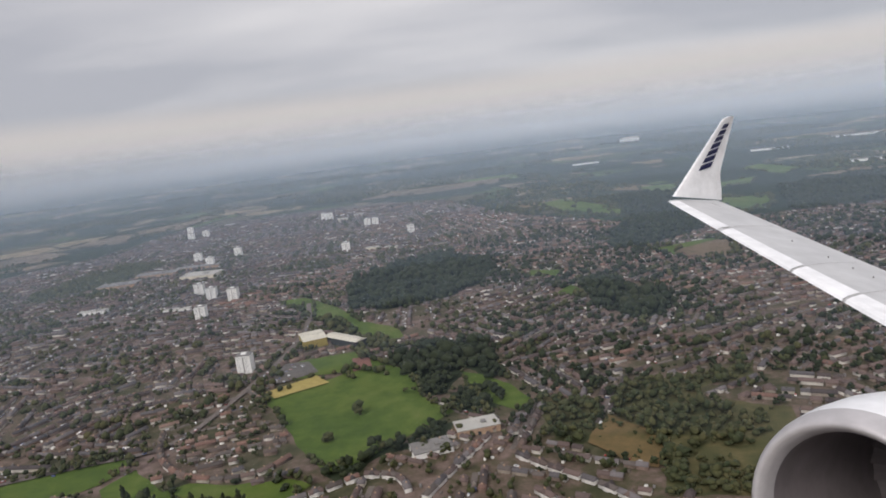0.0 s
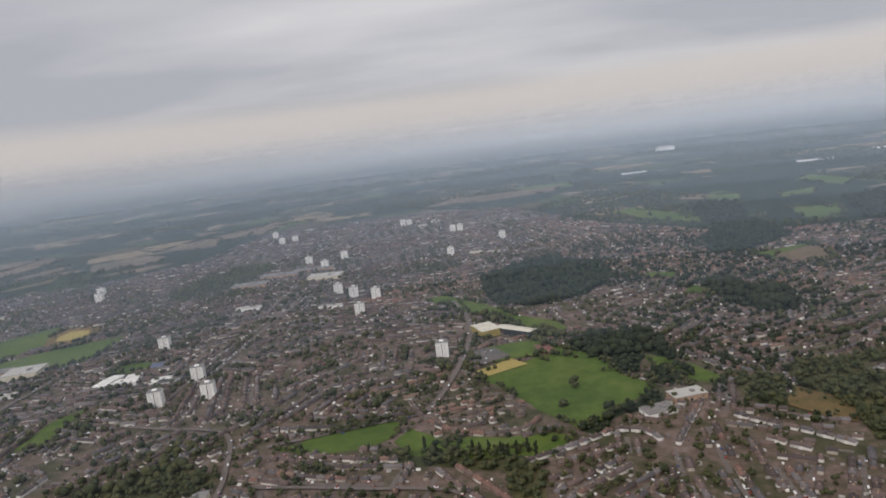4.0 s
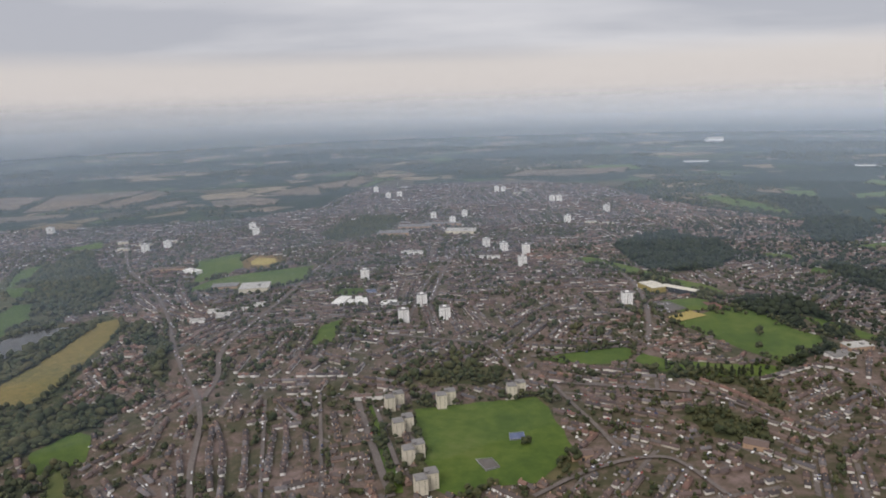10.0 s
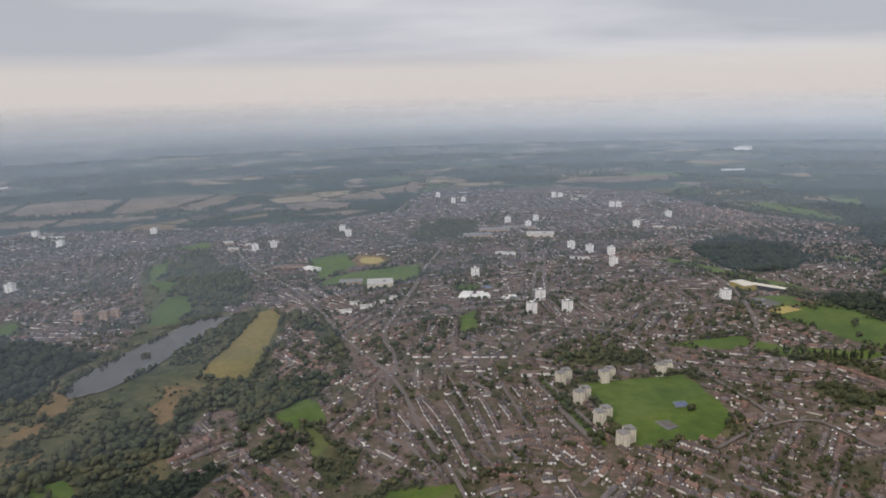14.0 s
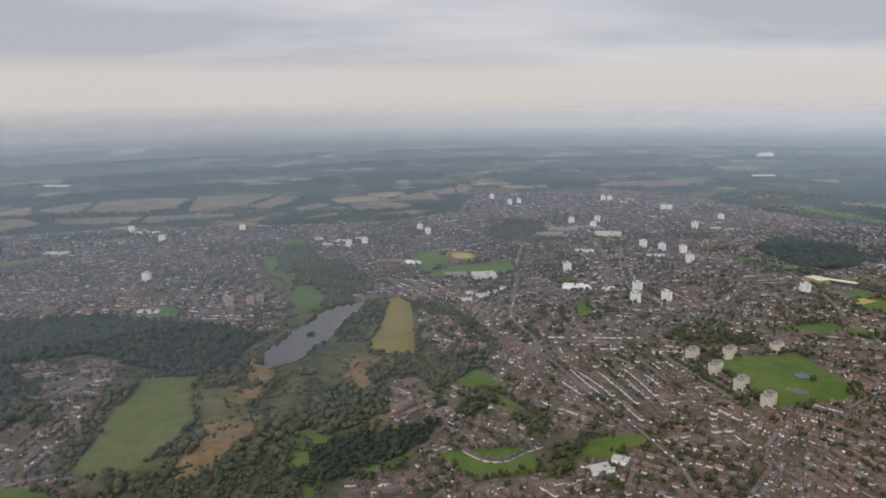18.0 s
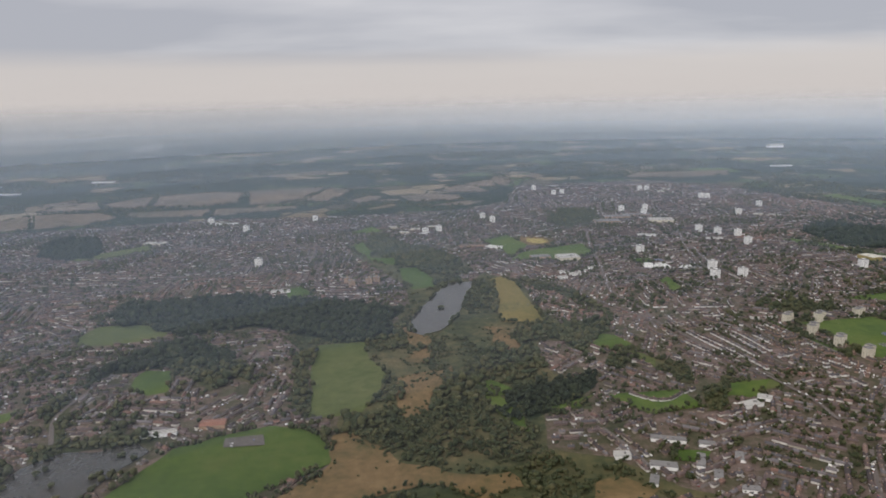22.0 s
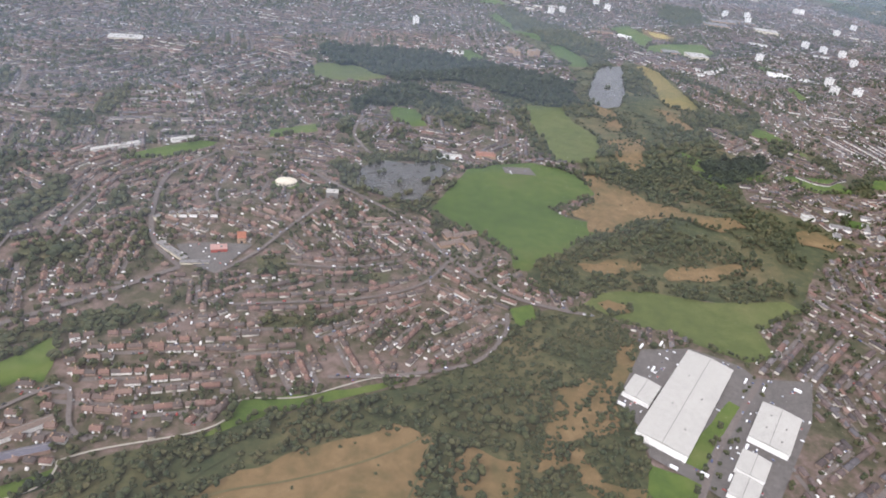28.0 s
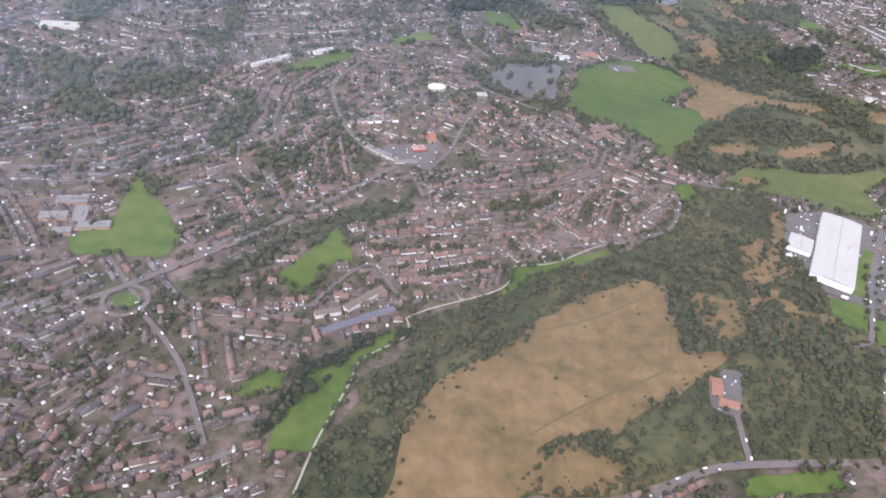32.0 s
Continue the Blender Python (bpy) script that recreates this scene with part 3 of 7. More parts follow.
area("belt_wood_b", "copse", [(-617, -105), (-594, -86), (-563, -72), (-541, -88), (-514, -102), (-512, -114), (-531, -112), (-557, -120), (-580, -122), (-599, -120), (-616, -124), (-633, -139), (-638, -132), (-628, -114)])
area("belt_wood_c", "copse", [(-650, -146), (-634, -125), (-608, -111), (-586, -89), (-590, -112), (-616, -124), (-627, -144), (-634, -162), (-650, -165)])
area("belt_wood_d", "copse", [(-640, -157), (-622, -153), (-604, -150), (-572, -143), (-539, -137), (-511, -131), (-502, -141), (-531, -151), (-557, -156), (-577, -152), (-604, -154), (-626, -164), (-638, -169)])
area("south_belt", "copse", [(-671, -301), (-661, -288), (-647, -298), (-632, -315), (-644, -323), (-666, -326), (-683, -325)])
area("heath_clump", "copse", [(-698, -275), (-687, -271), (-683, -283), (-688, -300), (-681, -303), (-683, -319), (-697, -323), (-706, -317), (-705, -302), (-697, -291)])
area("poplar_bushes", "copse", [(-130, 215), (-102, 207), (-70, 203), (-70, 192), (-90, 188), (-114, 196), (-127, 203)])
area("poplar_bushes_b", "copse", [(-86, 191), (-70, 188), (-70, 158), (-81, 156)])
area("belt_n", "copse", [(-89, 421), (-72, 405), (-55, 378), (-38, 360), (-33, 335), (-49, 350), (-69, 383)])
area("north_wood", "copse", [(-399, 628), (-358, 749), (-305, 733), (-326, 629), (-374, 583)])
area("valley_wood", "copse", [(-650, 560), (-622, 552), (-594, 418), (-562, 361), (-547, 288), (-581, 361), (-614, 403), (-634, 466)])
area("clump_a", "copse", [(-1058, -84), (-1050, -67), (-1024, -84), (-1007, -129), (-984, -153), (-996, -162), (-1025, -140)])
area("clump_b", "copse", [(-1077, 7), (-1062, 24), (-1045, -8), (-1058, -23)])
area("clump_c", "copse", [(-934, -104), (-923, -110), (-912, -127), (-923, -136)])
area("clump_d", "copse", [(-747, -165), (-724, -165), (-728, -176), (-745, -177)])
area("clump_e", "copse", [(-784, -214), (-760, -210), (-755, -215), (-778, -222)])
area("pond_trees_a", "copse", [(-783, -39), (-773, -28), (-755, -67), (-753, -85), (-766, -74)])
area("pond_trees_b", "copse", [(-747, -84), (-719, -88), (-708, -69), (-698, -77), (-713, -97), (-744, -95)])
area("pond_trees_c", "copse", [(-767, -21), (-731, -10), (-704, -5), (-702, -17), (-728, -24), (-755, -35)])
area("school_field", "grass", [(-91, 295), (-62, 308), (-53, 317), (-19, 293), (-18, 275), (-4, 254), (-16, 243), (-30, 229), (-44, 217), (-51, 217), (-62, 236), (-75, 262)])
area("lawn", "grass", [(-82, 341), (-65, 338), (-65, 327), (-76, 329)])
area("east_field", "grass", [(0, 297), (8, 292), (20, 276), (27, 258), (27, 249), (20, 249), (11, 259), (1, 274)])
area("green_strip", "grass", [(-189, 229), (-161, 240), (-135, 249), (-128, 240), (-133, 227), (-145, 219), (-171, 220)])
area("poplar_belt", "grass", [(-132, 223), (-125, 236), (-107, 217), (-99, 220), (-80, 215), (-62, 215), (-53, 209), (-62, 194), (-96, 199), (-123, 208)])
area("park", "grass", [(-258, 165), (-195, 177), (-190, 164), (-184, 122), (-203, 96), (-221, 94), (-237, 86), (-249, 95)])
area("sports_n", "grass", [(-498, 503), (-463, 538), (-442, 475), (-455, 436), (-468, 418)])
area("sports_s", "grass", [(-426, 453), (-374, 475), (-370, 419), (-397, 396), (-471, 393), (-454, 432)])
area("sports_w", "grass", [(-676, 572), (-653, 616), (-633, 581), (-658, 560)])
area("valley_a", "grass", [(-664, 479), (-652, 510), (-631, 446), (-633, 418), (-601, 415), (-597, 377), (-623, 396), (-645, 433)])
area("valley_b", "grass", [(-594, 365), (-576, 368), (-554, 317), (-555, 288), (-575, 280), (-587, 310)])
area("field_w", "grass", [(-640, 130), (-602, 137), (-598, 104), (-581, 74), (-582, 42), (-592, 14), (-623, 9), (-627, 47), (-635, 79)])
area("school_green", "grass", [(-701, 283), (-688, 298), (-667, 266), (-688, 251)])
area("green_w", "grass", [(-836, 151), (-833, 182), (-799, 186), (-764, 166), (-769, 151), (-797, 137), (-825, 137)])
area("green_x", "grass", [(-752, 74), (-750, 85), (-729, 83), (-720, 49), (-731, 45), (-746, 49)])
area("far_green_w", "grass", [(-998, 431), (-974, 464), (-933, 510), (-916, 481), (-947, 431), (-984, 422)])
area("big_green", "grass", [(-709, -91), (-700, -59), (-687, -25), (-667, -10), (-643, 0), (-622, -3), (-609, -12), (-602, -24), (-600, -41), (-617, -58), (-635, -70), (-625, -79), (-611, -83), (-609, -97), (-632, -124), (-654, -149), (-662, -148), (-663, -131), (-676, -122), (-689, -109)])
area("green_y", "grass", [(-525, 55), (-514, 49), (-497, 15), (-495, -11), (-502, -8), (-517, 28)])
area("low_green", "grass", [(-627, -174), (-617, -162), (-592, -155), (-575, -157), (-557, -159), (-532, -154), (-511, -149), (-505, -157), (-514, -163), (-538, -181), (-537, -201), (-553, -208), (-571, -199), (-588, -189), (-607, -188), (-619, -179)])
area("lane_green", "grass", [(-665, -186), (-654, -181), (-652, -192), (-663, -201)])
area("path_green", "grass", [(-874, -373), (-872, -359), (-864, -337), (-854, -328), (-841, -321), (-829, -312), (-824, -308), (-824, -314), (-832, -322), (-843, -332), (-848, -347), (-854, -363), (-857, -372)])
area("path_green_n", "grass", [(-776, -278), (-773, -268), (-732, -254), (-710, -244), (-721, -253), (-760, -273), (-783, -289)])
area("estate_green", "grass", [(-884, -282), (-877, -274), (-866, -256), (-858, -242), (-853, -250), (-849, -270), (-858, -271), (-864, -280), (-865, -294), (-873, -293)])
area("west_green", "grass", [(-978, -263), (-963, -244), (-963, -214), (-964, -204), (-958, -211), (-948, -230), (-939, -240), (-929, -260), (-933, -273), (-952, -273), (-972, -274)])
area("sw_green", "grass", [(-887, -343), (-879, -336), (-871, -338), (-873, -346), (-883, -351), (-891, -348)])
area("north_green", "grass", [(-909, -68), (-891, -49), (-870, -29), (-860, -31), (-864, -47), (-888, -67), (-904, -73)])
area("green_z", "grass", [(-832, 2), (-802, 26), (-800, 11), (-829, -14)])
area("east_green", "grass", [(151, 506), (209, 520), (198, 457), (159, 478)])
area("roundabout_green", "grass", [(-947, -302), (-946, -299), (-943, -297), (-939, -298), (-936, -301), (-937, -304), (-940, -306), (-944, -305)])
area("north_park", "grass", [(-129, 482), (-109, 484), (-78, 443), (-58, 402), (-36, 381), (-28, 357), (-38, 360), (-55, 375), (-72, 405), (-94, 427)])
area("green_far", "grass", [(17, 1318), (138, 1323), (139, 1236), (54, 1171)])
area("green_far_b", "grass", [(113, 839), (152, 860), (175, 775), (194, 724), (162, 716), (127, 760)])
area("green_far_c", "grass", [(285, 710), (332, 695), (308, 634), (265, 621)])
area("centre_strip", "grass", [(-332, 296), (-319, 312), (-318, 266), (-330, 259)])
area("low_green_b", "grass", [(-378, 42), (-352, 55), (-332, 55), (-329, 45), (-358, 35), (-374, 30)])
area("low_green_c", "grass", [(-416, 119), (-405, 108), (-380, 70), (-382, 57), (-403, 81)])
area("clearing_a", "grass", [(-530, 53), (-512, 61), (-496, 42), (-513, 35)])
area("clearing_b", "grass", [(-484, 18), (-468, 26), (-451, 36), (-462, 20), (-478, 13)])
area("school_lawn_a", "grass", [(-442, 36), (-397, 42), (-388, 18), (-424, 8)])
area("school_lawn_b", "grass", [(-366, 50), (-333, 55), (-353, 28), (-370, 33)])
area("school_lawn_c", "grass", [(-425, -31), (-404, -34), (-412, -46), (-426, -42)])
area("school_lawn_d", "grass", [(-435, 134), (-423, 146), (-412, 142), (-402, 118), (-416, 104), (-428, 115)])
area("field_margin", "grass", [(-97, 330), (-80, 340), (-54, 344), (-38, 321), (-20, 303), (-19, 278), (-34, 280), (-59, 315), (-83, 312)])
area("avenue_green", "grass", [(-282, 171), (-279, 170), (-268, 130), (-258, 90), (-262, 90), (-273, 130)])
area("wschool_green", "grass", [(-336, 375), (-336, 391), (-314, 392), (-313, 376), (-326, 371)])
area("far_field_a", "grass", [(111, 786), (132, 845), (158, 817), (142, 755)])
area("far_field_b", "grass", [(150, 718), (169, 749), (189, 718), (177, 684)])
area("golden_strip", "crop", [(160, 481), (170, 497), (212, 518), (206, 484), (195, 449), (181, 452)])
area("far_field_c", "grass", [(288, 717), (268, 640), (293, 615), (327, 673)])
area("far_field_d", "grass", [(328, 827), (319, 793), (358, 792), (392, 850)])
area("far_field_e", "grass", [(252, 883), (242, 823), (269, 802), (301, 874)])
area("east_verge_a", "grass", [(51, 467), (57, 482), (77, 475), (71, 456)])
area("east_verge_b", "grass", [(64, 412), (76, 429), (81, 411), (73, 396)])
area("far_field_f", "grass", [(411, 943), (455, 986), (466, 884), (422, 839)])
area("crop_a", "crop", [(-1238, 620), (-1276, 683), (-1247, 774), (-1167, 635)])
area("crop_b", "crop", [(-1166, 635), (-1244, 774), (-1139, 794), (-1081, 740), (-1101, 665)])
area("crop_c", "crop", [(-1255, 792), (-1263, 908), (-1207, 924), (-1148, 812)])
area("crop_d", "crop", [(-1182, 880), (-1151, 972), (-1124, 989), (-1079, 840), (-1134, 826)])
area("crop_e", "crop", [(-1121, 989), (-1027, 1043), (-953, 1027), (-929, 884), (-985, 828), (-1074, 833)])
area("crop_f", "crop", [(-1073, 735), (-1089, 788), (-950, 809), (-937, 731)])
area("crop_g", "crop", [(-730, 873), (-693, 948), (-665, 933), (-667, 873), (-701, 838)])
area("crop_h", "crop", [(-638, 925), (-578, 966), (-519, 927), (-512, 869), (-605, 853)])
area("crop_i", "crop", [(-795, 1094), (-734, 1031), (-768, 851), (-808, 878)])
area("crop_j", "crop", [(-575, 807), (-512, 855), (-477, 848), (-506, 802)])
area("crop_k", "crop", [(-1300, 878), (-1264, 954), (-1218, 879), (-1255, 831)])
area("crop_l", "crop", [(-960, 1045), (-801, 1094), (-815, 886), (-899, 842)])
area("crop_m", "crop", [(-510, 1100), (-455, 1172), (-393, 1152), (-417, 1054), (-478, 1035)])
area("crop_n", "crop", [(-157, 1162), (-99, 1254), (22, 1266), (134, 1280), (93, 1180), (-27, 1141)])
area("crop_o", "crop", [(-572, 982), (-522, 1090), (-487, 1072), (-461, 968), (-506, 951)])
area("crop_p", "crop", [(-447, 1170), (-436, 1237), (-403, 1201), (-401, 1092), (-441, 1056)])
area("crop_q", "crop", [(-374, 1197), (-341, 1297), (-316, 1228), (-349, 1155)])
area("crop_r", "crop", [(-946, 809), (-892, 816), (-806, 830), (-800, 798), (-932, 725)])
area("link_lawn", "grass", [(-704, -381), (-683, -378), (-664, -376), (-664, -385), (-705, -388)])
area("court_c", "bluecourt", [(-312, 386), (-304, 387), (-302, 378), (-310, 377)])
area("brown_field", "dry", [(43, 222), (52, 235), (60, 224), (65, 214), (60, 196), (50, 202), (42, 213)])
area("sports_ring", "dry", [(-450, 498), (-450, 526), (-416, 518), (-405, 494), (-414, 463), (-438, 470)])
area("golden_meadow", "meadow", [(-498, 313), (-487, 323), (-474, 301), (-471, 264), (-465, 222), (-461, 183), (-464, 173), (-496, 177), (-498, 209), (-495, 265)])
area("hall_lawn", "lawn", [(-792, -81), (-795, -76), (-801, -74), (-807, -76), (-810, -81), (-807, -86), (-801, -88), (-795, -86)])
area("tree_belt_a", "copse", [(-847, -339), (-832, -332), (-810, -310), (-783, -297), (-757, -284), (-733, -262), (-701, -246), (-668, -245), (-658, -260), (-665, -276), (-692, -268), (-715, -270), (-745, -282), (-767, -295), (-783, -312), (-807, -329), (-818, -342), (-827, -363), (-840, -364)])
area("tree_belt_b", "copse", [(-641, -263), (-623, -272), (-621, -284), (-638, -284), (-646, -272)])
area("tree_belt_c", "copse", [(-666, -290), (-642, -294), (-629, -305), (-634, -329), (-653, -320), (-671, -310)])
area("tree_belt_d", "copse", [(-701, -295), (-694, -294), (-689, -312), (-695, -320), (-704, -313)])
area("tree_belt_e", "copse", [(-750, 137), (-718, 89), (-706, 107), (-677, 90), (-670, 59), (-685, 73), (-694, 48), (-711, 68), (-729, 78)])
area("tree_belt_f", "copse", [(-652, 114), (-642, 125), (-624, 15), (-633, 21)])
area("tree_belt_g", "copse", [(-789, 28), (-780, 42), (-751, -18), (-766, -12)])
area("tree_belt_h", "copse", [(-735, -21), (-728, 9), (-718, -25)])
area("tree_belt_i", "copse", [(-459, 157), (-406, 189), (-418, 148), (-445, 114), (-459, 133)])
area("tree_belt_k", "copse", [(-431, 102), (-411, 98), (-422, 75), (-435, 84)])
area("tree_belt_m", "copse", [(-377, 45), (-354, 65), (-373, 21), (-390, 12)])
area("tree_belt_n", "copse", [(-394, 95), (-378, 85), (-380, 55), (-390, 54), (-398, 71)])
area("house_trees_a", "copse", [(-1071, -3), (-1062, 32), (-1050, 56), (-1038, 40), (-1046, -8), (-1059, -24)])
area("house_trees_b", "copse", [(-1051, -90), (-1045, -69), (-1031, -78), (-1010, -116), (-985, -143), (-985, -156), (-1006, -148), (-1029, -132)])
area("house_trees_c", "copse", [(-1015, -87), (-1003, -71), (-978, -91), (-961, -87), (-957, -110), (-975, -120), (-999, -114)])
area("house_trees_d", "copse", [(-936, -148), (-922, -119), (-911, -133), (-917, -159), (-918, -178), (-928, -175)])
area("house_trees_e", "copse", [(-910, -185), (-893, -173), (-878, -179), (-883, -188), (-904, -192)])
area("house_trees_f", "copse", [(-859, -230), (-840, -222), (-833, -231), (-845, -240), (-856, -236)])
area("house_trees_g", "copse", [(-893, -118), (-884, -111), (-878, -131), (-886, -138)])
area("house_trees_h", "copse", [(-965, 27), (-960, 57), (-947, 32), (-944, -10), (-956, -6)])
area("house_trees_i", "copse", [(-979, -20), (-956, -6), (-945, -27), (-966, -44)])
area("house_trees_j", "copse", [(-798, -169), (-786, -163), (-779, -175), (-793, -183)])
area("heath_a", "dry", [(-609, -12), (-598, -9), (-583, -19), (-564, -40), (-539, -51), (-513, -52), (-502, -65), (-526, -72), (-553, -63), (-569, -67), (-586, -85), (-598, -94), (-609, -97), (-611, -83), (-624, -76), (-603, -51), (-599, -37)])
area("heath_ab", "dry", [(-471, -61), (-453, -55), (-441, -68), (-453, -83), (-471, -78)])
area("heath_ac", "dry", [(-572, 66), (-554, 80), (-542, 81), (-551, 17), (-565, 0)])
area("heath_b", "dry", [(-627, -138), (-616, -130), (-600, -126), (-587, -127), (-592, -136), (-615, -147), (-624, -146)])
area("heath_bb", "dry", [(-576, -136), (-557, -124), (-532, -115), (-517, -115), (-529, -126), (-555, -137), (-574, -141)])
area("track_heath", "dry", [(-575, 43), (-542, 86), (-540, 59), (-555, 22), (-572, 14)])
area("mound", "dry", [(-618, -173), (-611, -167), (-602, -168), (-604, -178), (-614, -182)])
area("track_heath_b", "dry", [(-572, 93), (-568, 114), (-555, 118), (-571, 134), (-582, 171), (-563, 163), (-548, 114), (-556, 89)])
area("track_heath_c", "dry", [(-508, 133), (-509, 163), (-494, 157), (-485, 114), (-495, 114)])
area("brown_heath", "dry", [(-840, -401), (-836, -388), (-830, -371), (-820, -349), (-799, -329), (-778, -316), (-765, -300), (-745, -287), (-714, -274), (-699, -276), (-699, -294), (-705, -310), (-702, -319), (-686, -321), (-681, -324), (-700, -333), (-724, -348), (-745, -360), (-776, -370), (-785, -388), (-789, -401)])
area("brown_heath_d", "dry", [(-654, -272), (-651, -283), (-641, -292), (-624, -299), (-618, -292), (-634, -287), (-642, -274)])
area("brown_heath_c", "dry", [(-688, -275), (-678, -278), (-664, -283), (-672, -304), (-680, -314), (-690, -309), (-692, -293)])
area("brown_heath_b", "dry", [(-778, -373), (-762, -368), (-745, -375), (-750, -384), (-771, -389), (-787, -389)])
area("brown_c", "dry", [(-651, -242), (-629, -234), (-623, -243), (-627, -260), (-645, -270), (-650, -286), (-660, -290), (-655, -271), (-654, -255)])
area("brown_heath_r", "dry", [(-649, -229), (-652, -253), (-654, -271), (-649, -275), (-638, -262), (-626, -250), (-615, -229), (-610, -204), (-617, -208), (-623, -230), (-638, -250), (-646, -255), (-648, -238)])
area("lake", "water", [(-573, 167), (-568, 208), (-551, 266), (-541, 299), (-516, 306), (-523, 246), (-533, 191), (-546, 159), (-561, 148), (-572, 156)])
area("pond", "water", [(-760, -67), (-759, -43), (-747, -28), (-727, -27), (-708, -19), (-699, -27), (-711, -59), (-718, -83), (-736, -83), (-753, -76)])
area("reservoir", "water", [(-1790, 2280), (-1878, 2619), (-1853, 2739), (-1681, 2396), (-1704, 2226)])
area("car_park", "asphalt", [(-91, 337), (-78, 336), (-70, 319), (-86, 309), (-92, 310)])
area("tennis_court", "asphalt", [(-663, -14), (-643, -10), (-639, -22), (-661, -24)])
area("factory_yard", "asphalt", [(-623, -245), (-604, -207), (-579, -202), (-558, -211), (-553, -219), (-526, -217), (-538, -244), (-569, -288), (-590, -292), (-596, -287), (-615, -274), (-616, -258)])
area("lodge_yard", "asphalt", [(-701, -339), (-690, -328), (-682, -329), (-692, -352), (-697, -353), (-703, -348)])
area("shop_yard", "asphalt", [(-838, -164), (-822, -158), (-801, -156), (-811, -186), (-828, -179)])
area("factory_lawn", "lawn", [(-572, -236), (-568, -239), (-596, -278), (-603, -274)])
area("factory_lawn_b", "lawn", [(-616, -278), (-598, -285), (-609, -304), (-621, -294)])
area("factory_lawn_c", "lawn", [(-599, -293), (-588, -297), (-592, -308), (-608, -310)])
area("yellow_pitch", "straw", [(-91, 299), (-70, 314), (-62, 302), (-85, 290)])
area("sports_pitch", "straw", [(-441, 495), (-439, 511), (-420, 508), (-413, 492), (-421, 479), (-436, 482)])
area("red_court", "redcourt", [(-55, 333), (-46, 331), (-43, 316), (-52, 313)])
area("court_a", "fencecourt", [(-228, 114), (-221, 115), (-218, 108), (-224, 105)])
area("court_b", "bluecourt", [(-212, 137), (-205, 138), (-205, 132), (-212, 131)])
road("main_road", 2.6, [(-618, 604), (-562, 491), (-522, 433), (-487, 385), (-450, 321), (-426, 271), (-399, 220), (-378, 186), (-363, 151), (-352, 111), (-341, 81)])
road("mid_road", 2.6, [(-222, 591), (-238, 524), (-251, 418), (-256, 353)])
road("ring_road", 3.2, [(-102, 463), (-92, 404), (-95, 342), (-108, 281), (-120, 252), (-150, 243), (-192, 232)])
road("loop_road", 2.4, [(-330, 253), (-291, 276), (-254, 267), (-218, 252), (-205, 212), (-201, 183)])
road("avenue", 3.4, [(-288, 174), (-278, 139), (-267, 102), (-262, 87)])
road("avenue_b", 2.2, [(-279, 170), (-270, 139), (-262, 111)])
road("dual_road", 3.2, [(-353, 554), (-368, 455), (-374, 379), (-384, 299), (-387, 270), (-385, 243), (-375, 211), (-372, 179)])
road("north_road", 2.0, [(-213, 610), (-244, 496), (-263, 398), (-271, 305)])
road("park_street_a", 2.2, [(-184, 191), (-177, 166), (-171, 146), (-166, 126), (-164, 115)])
road("park_street_b", 2.2, [(-189, 195), (-164, 190), (-140, 184), (-120, 180), (-103, 173), (-85, 147)])
road("park_street_c", 2.2, [(-206, 86), (-186, 101), (-164, 112), (-147, 114), (-139, 106), (-131, 86)])
road("shop_street", 2.0, [(-811, -186), (-797, -162), (-786, -130), (-773, -97)])
road("arc_street", 1.6, [(-796, -209), (-767, -201), (-735, -191), (-710, -174), (-697, -149)])
road("arc_street_b", 1.5, [(-780, -170), (-750, -167), (-722, -154)])
road("south_road", 2.2, [(-337, 74), (-329, 49), (-322, 24), (-321, -2)])
road("street_a", 1.7, [(-338, 178), (-325, 127), (-313, 80)])
road("street_b", 1.7, [(-310, 184), (-298, 126), (-289, 80)])
road("west_road", 2.6, [(-772, 55), (-773, 15), (-757, -19)])
road("hill_road", 3.0, [(-973, -313), (-946, -295), (-903, -259), (-859, -217), (-829, -184)])
road("shop_road", 2.6, [(-829, -184), (-849, -164), (-863, -132), (-871, -86), (-854, -45)])
road("park_road", 2.6, [(-624, -184), (-637, -183), (-661, -177), (-678, -164), (-699, -143), (-722, -111), (-755, -84), (-782, -65), (-817, -32), (-848, 2)])
road("foot_path", 0.8, [(-863, -390), (-857, -368), (-847, -342), (-843, -330), (-826, -317), (-824, -308), (-825, -306), (-814, -299), (-786, -287), (-776, -278), (-774, -268), (-752, -263), (-726, -248), (-706, -243)])
road("south_link", 3.2, [(-739, -388), (-728, -382), (-709, -376), (-682, -374), (-657, -373)])
road("lodge_road", 2.5, [(-694, -352), (-698, -376)])
road("factory_road", 2.6, [(-551, -219), (-586, -267), (-608, -305), (-621, -312)])
road("roundabout_road", 2.2, [(-934, -307), (-921, -322), (-911, -336), (-902, -355), (-895, -371)])
road("roundabout_ring", 2.0, [(-932.0, -302.0), (-934.6, -295.6), (-941.0, -293.0), (-947.4, -295.6), (-950.0, -302.0), (-947.4, -308.4), (-941.0, -311.0), (-934.6, -308.4), (-932.0, -302.0)])
road("side_street_a", 1.5, [(-897, -168), (-902, -146), (-902, -120), (-908, -111)])
road("side_street_b", 1.5, [(-918, -171), (-915, -190), (-908, -207), (-894, -211)])
road("side_street_c", 1.5, [(-1020, -98), (-1009, -122), (-987, -141), (-963, -154)])
road("side_street_d", 1.5, [(-838, -95), (-836, -106), (-830, -117), (-820, -120)])
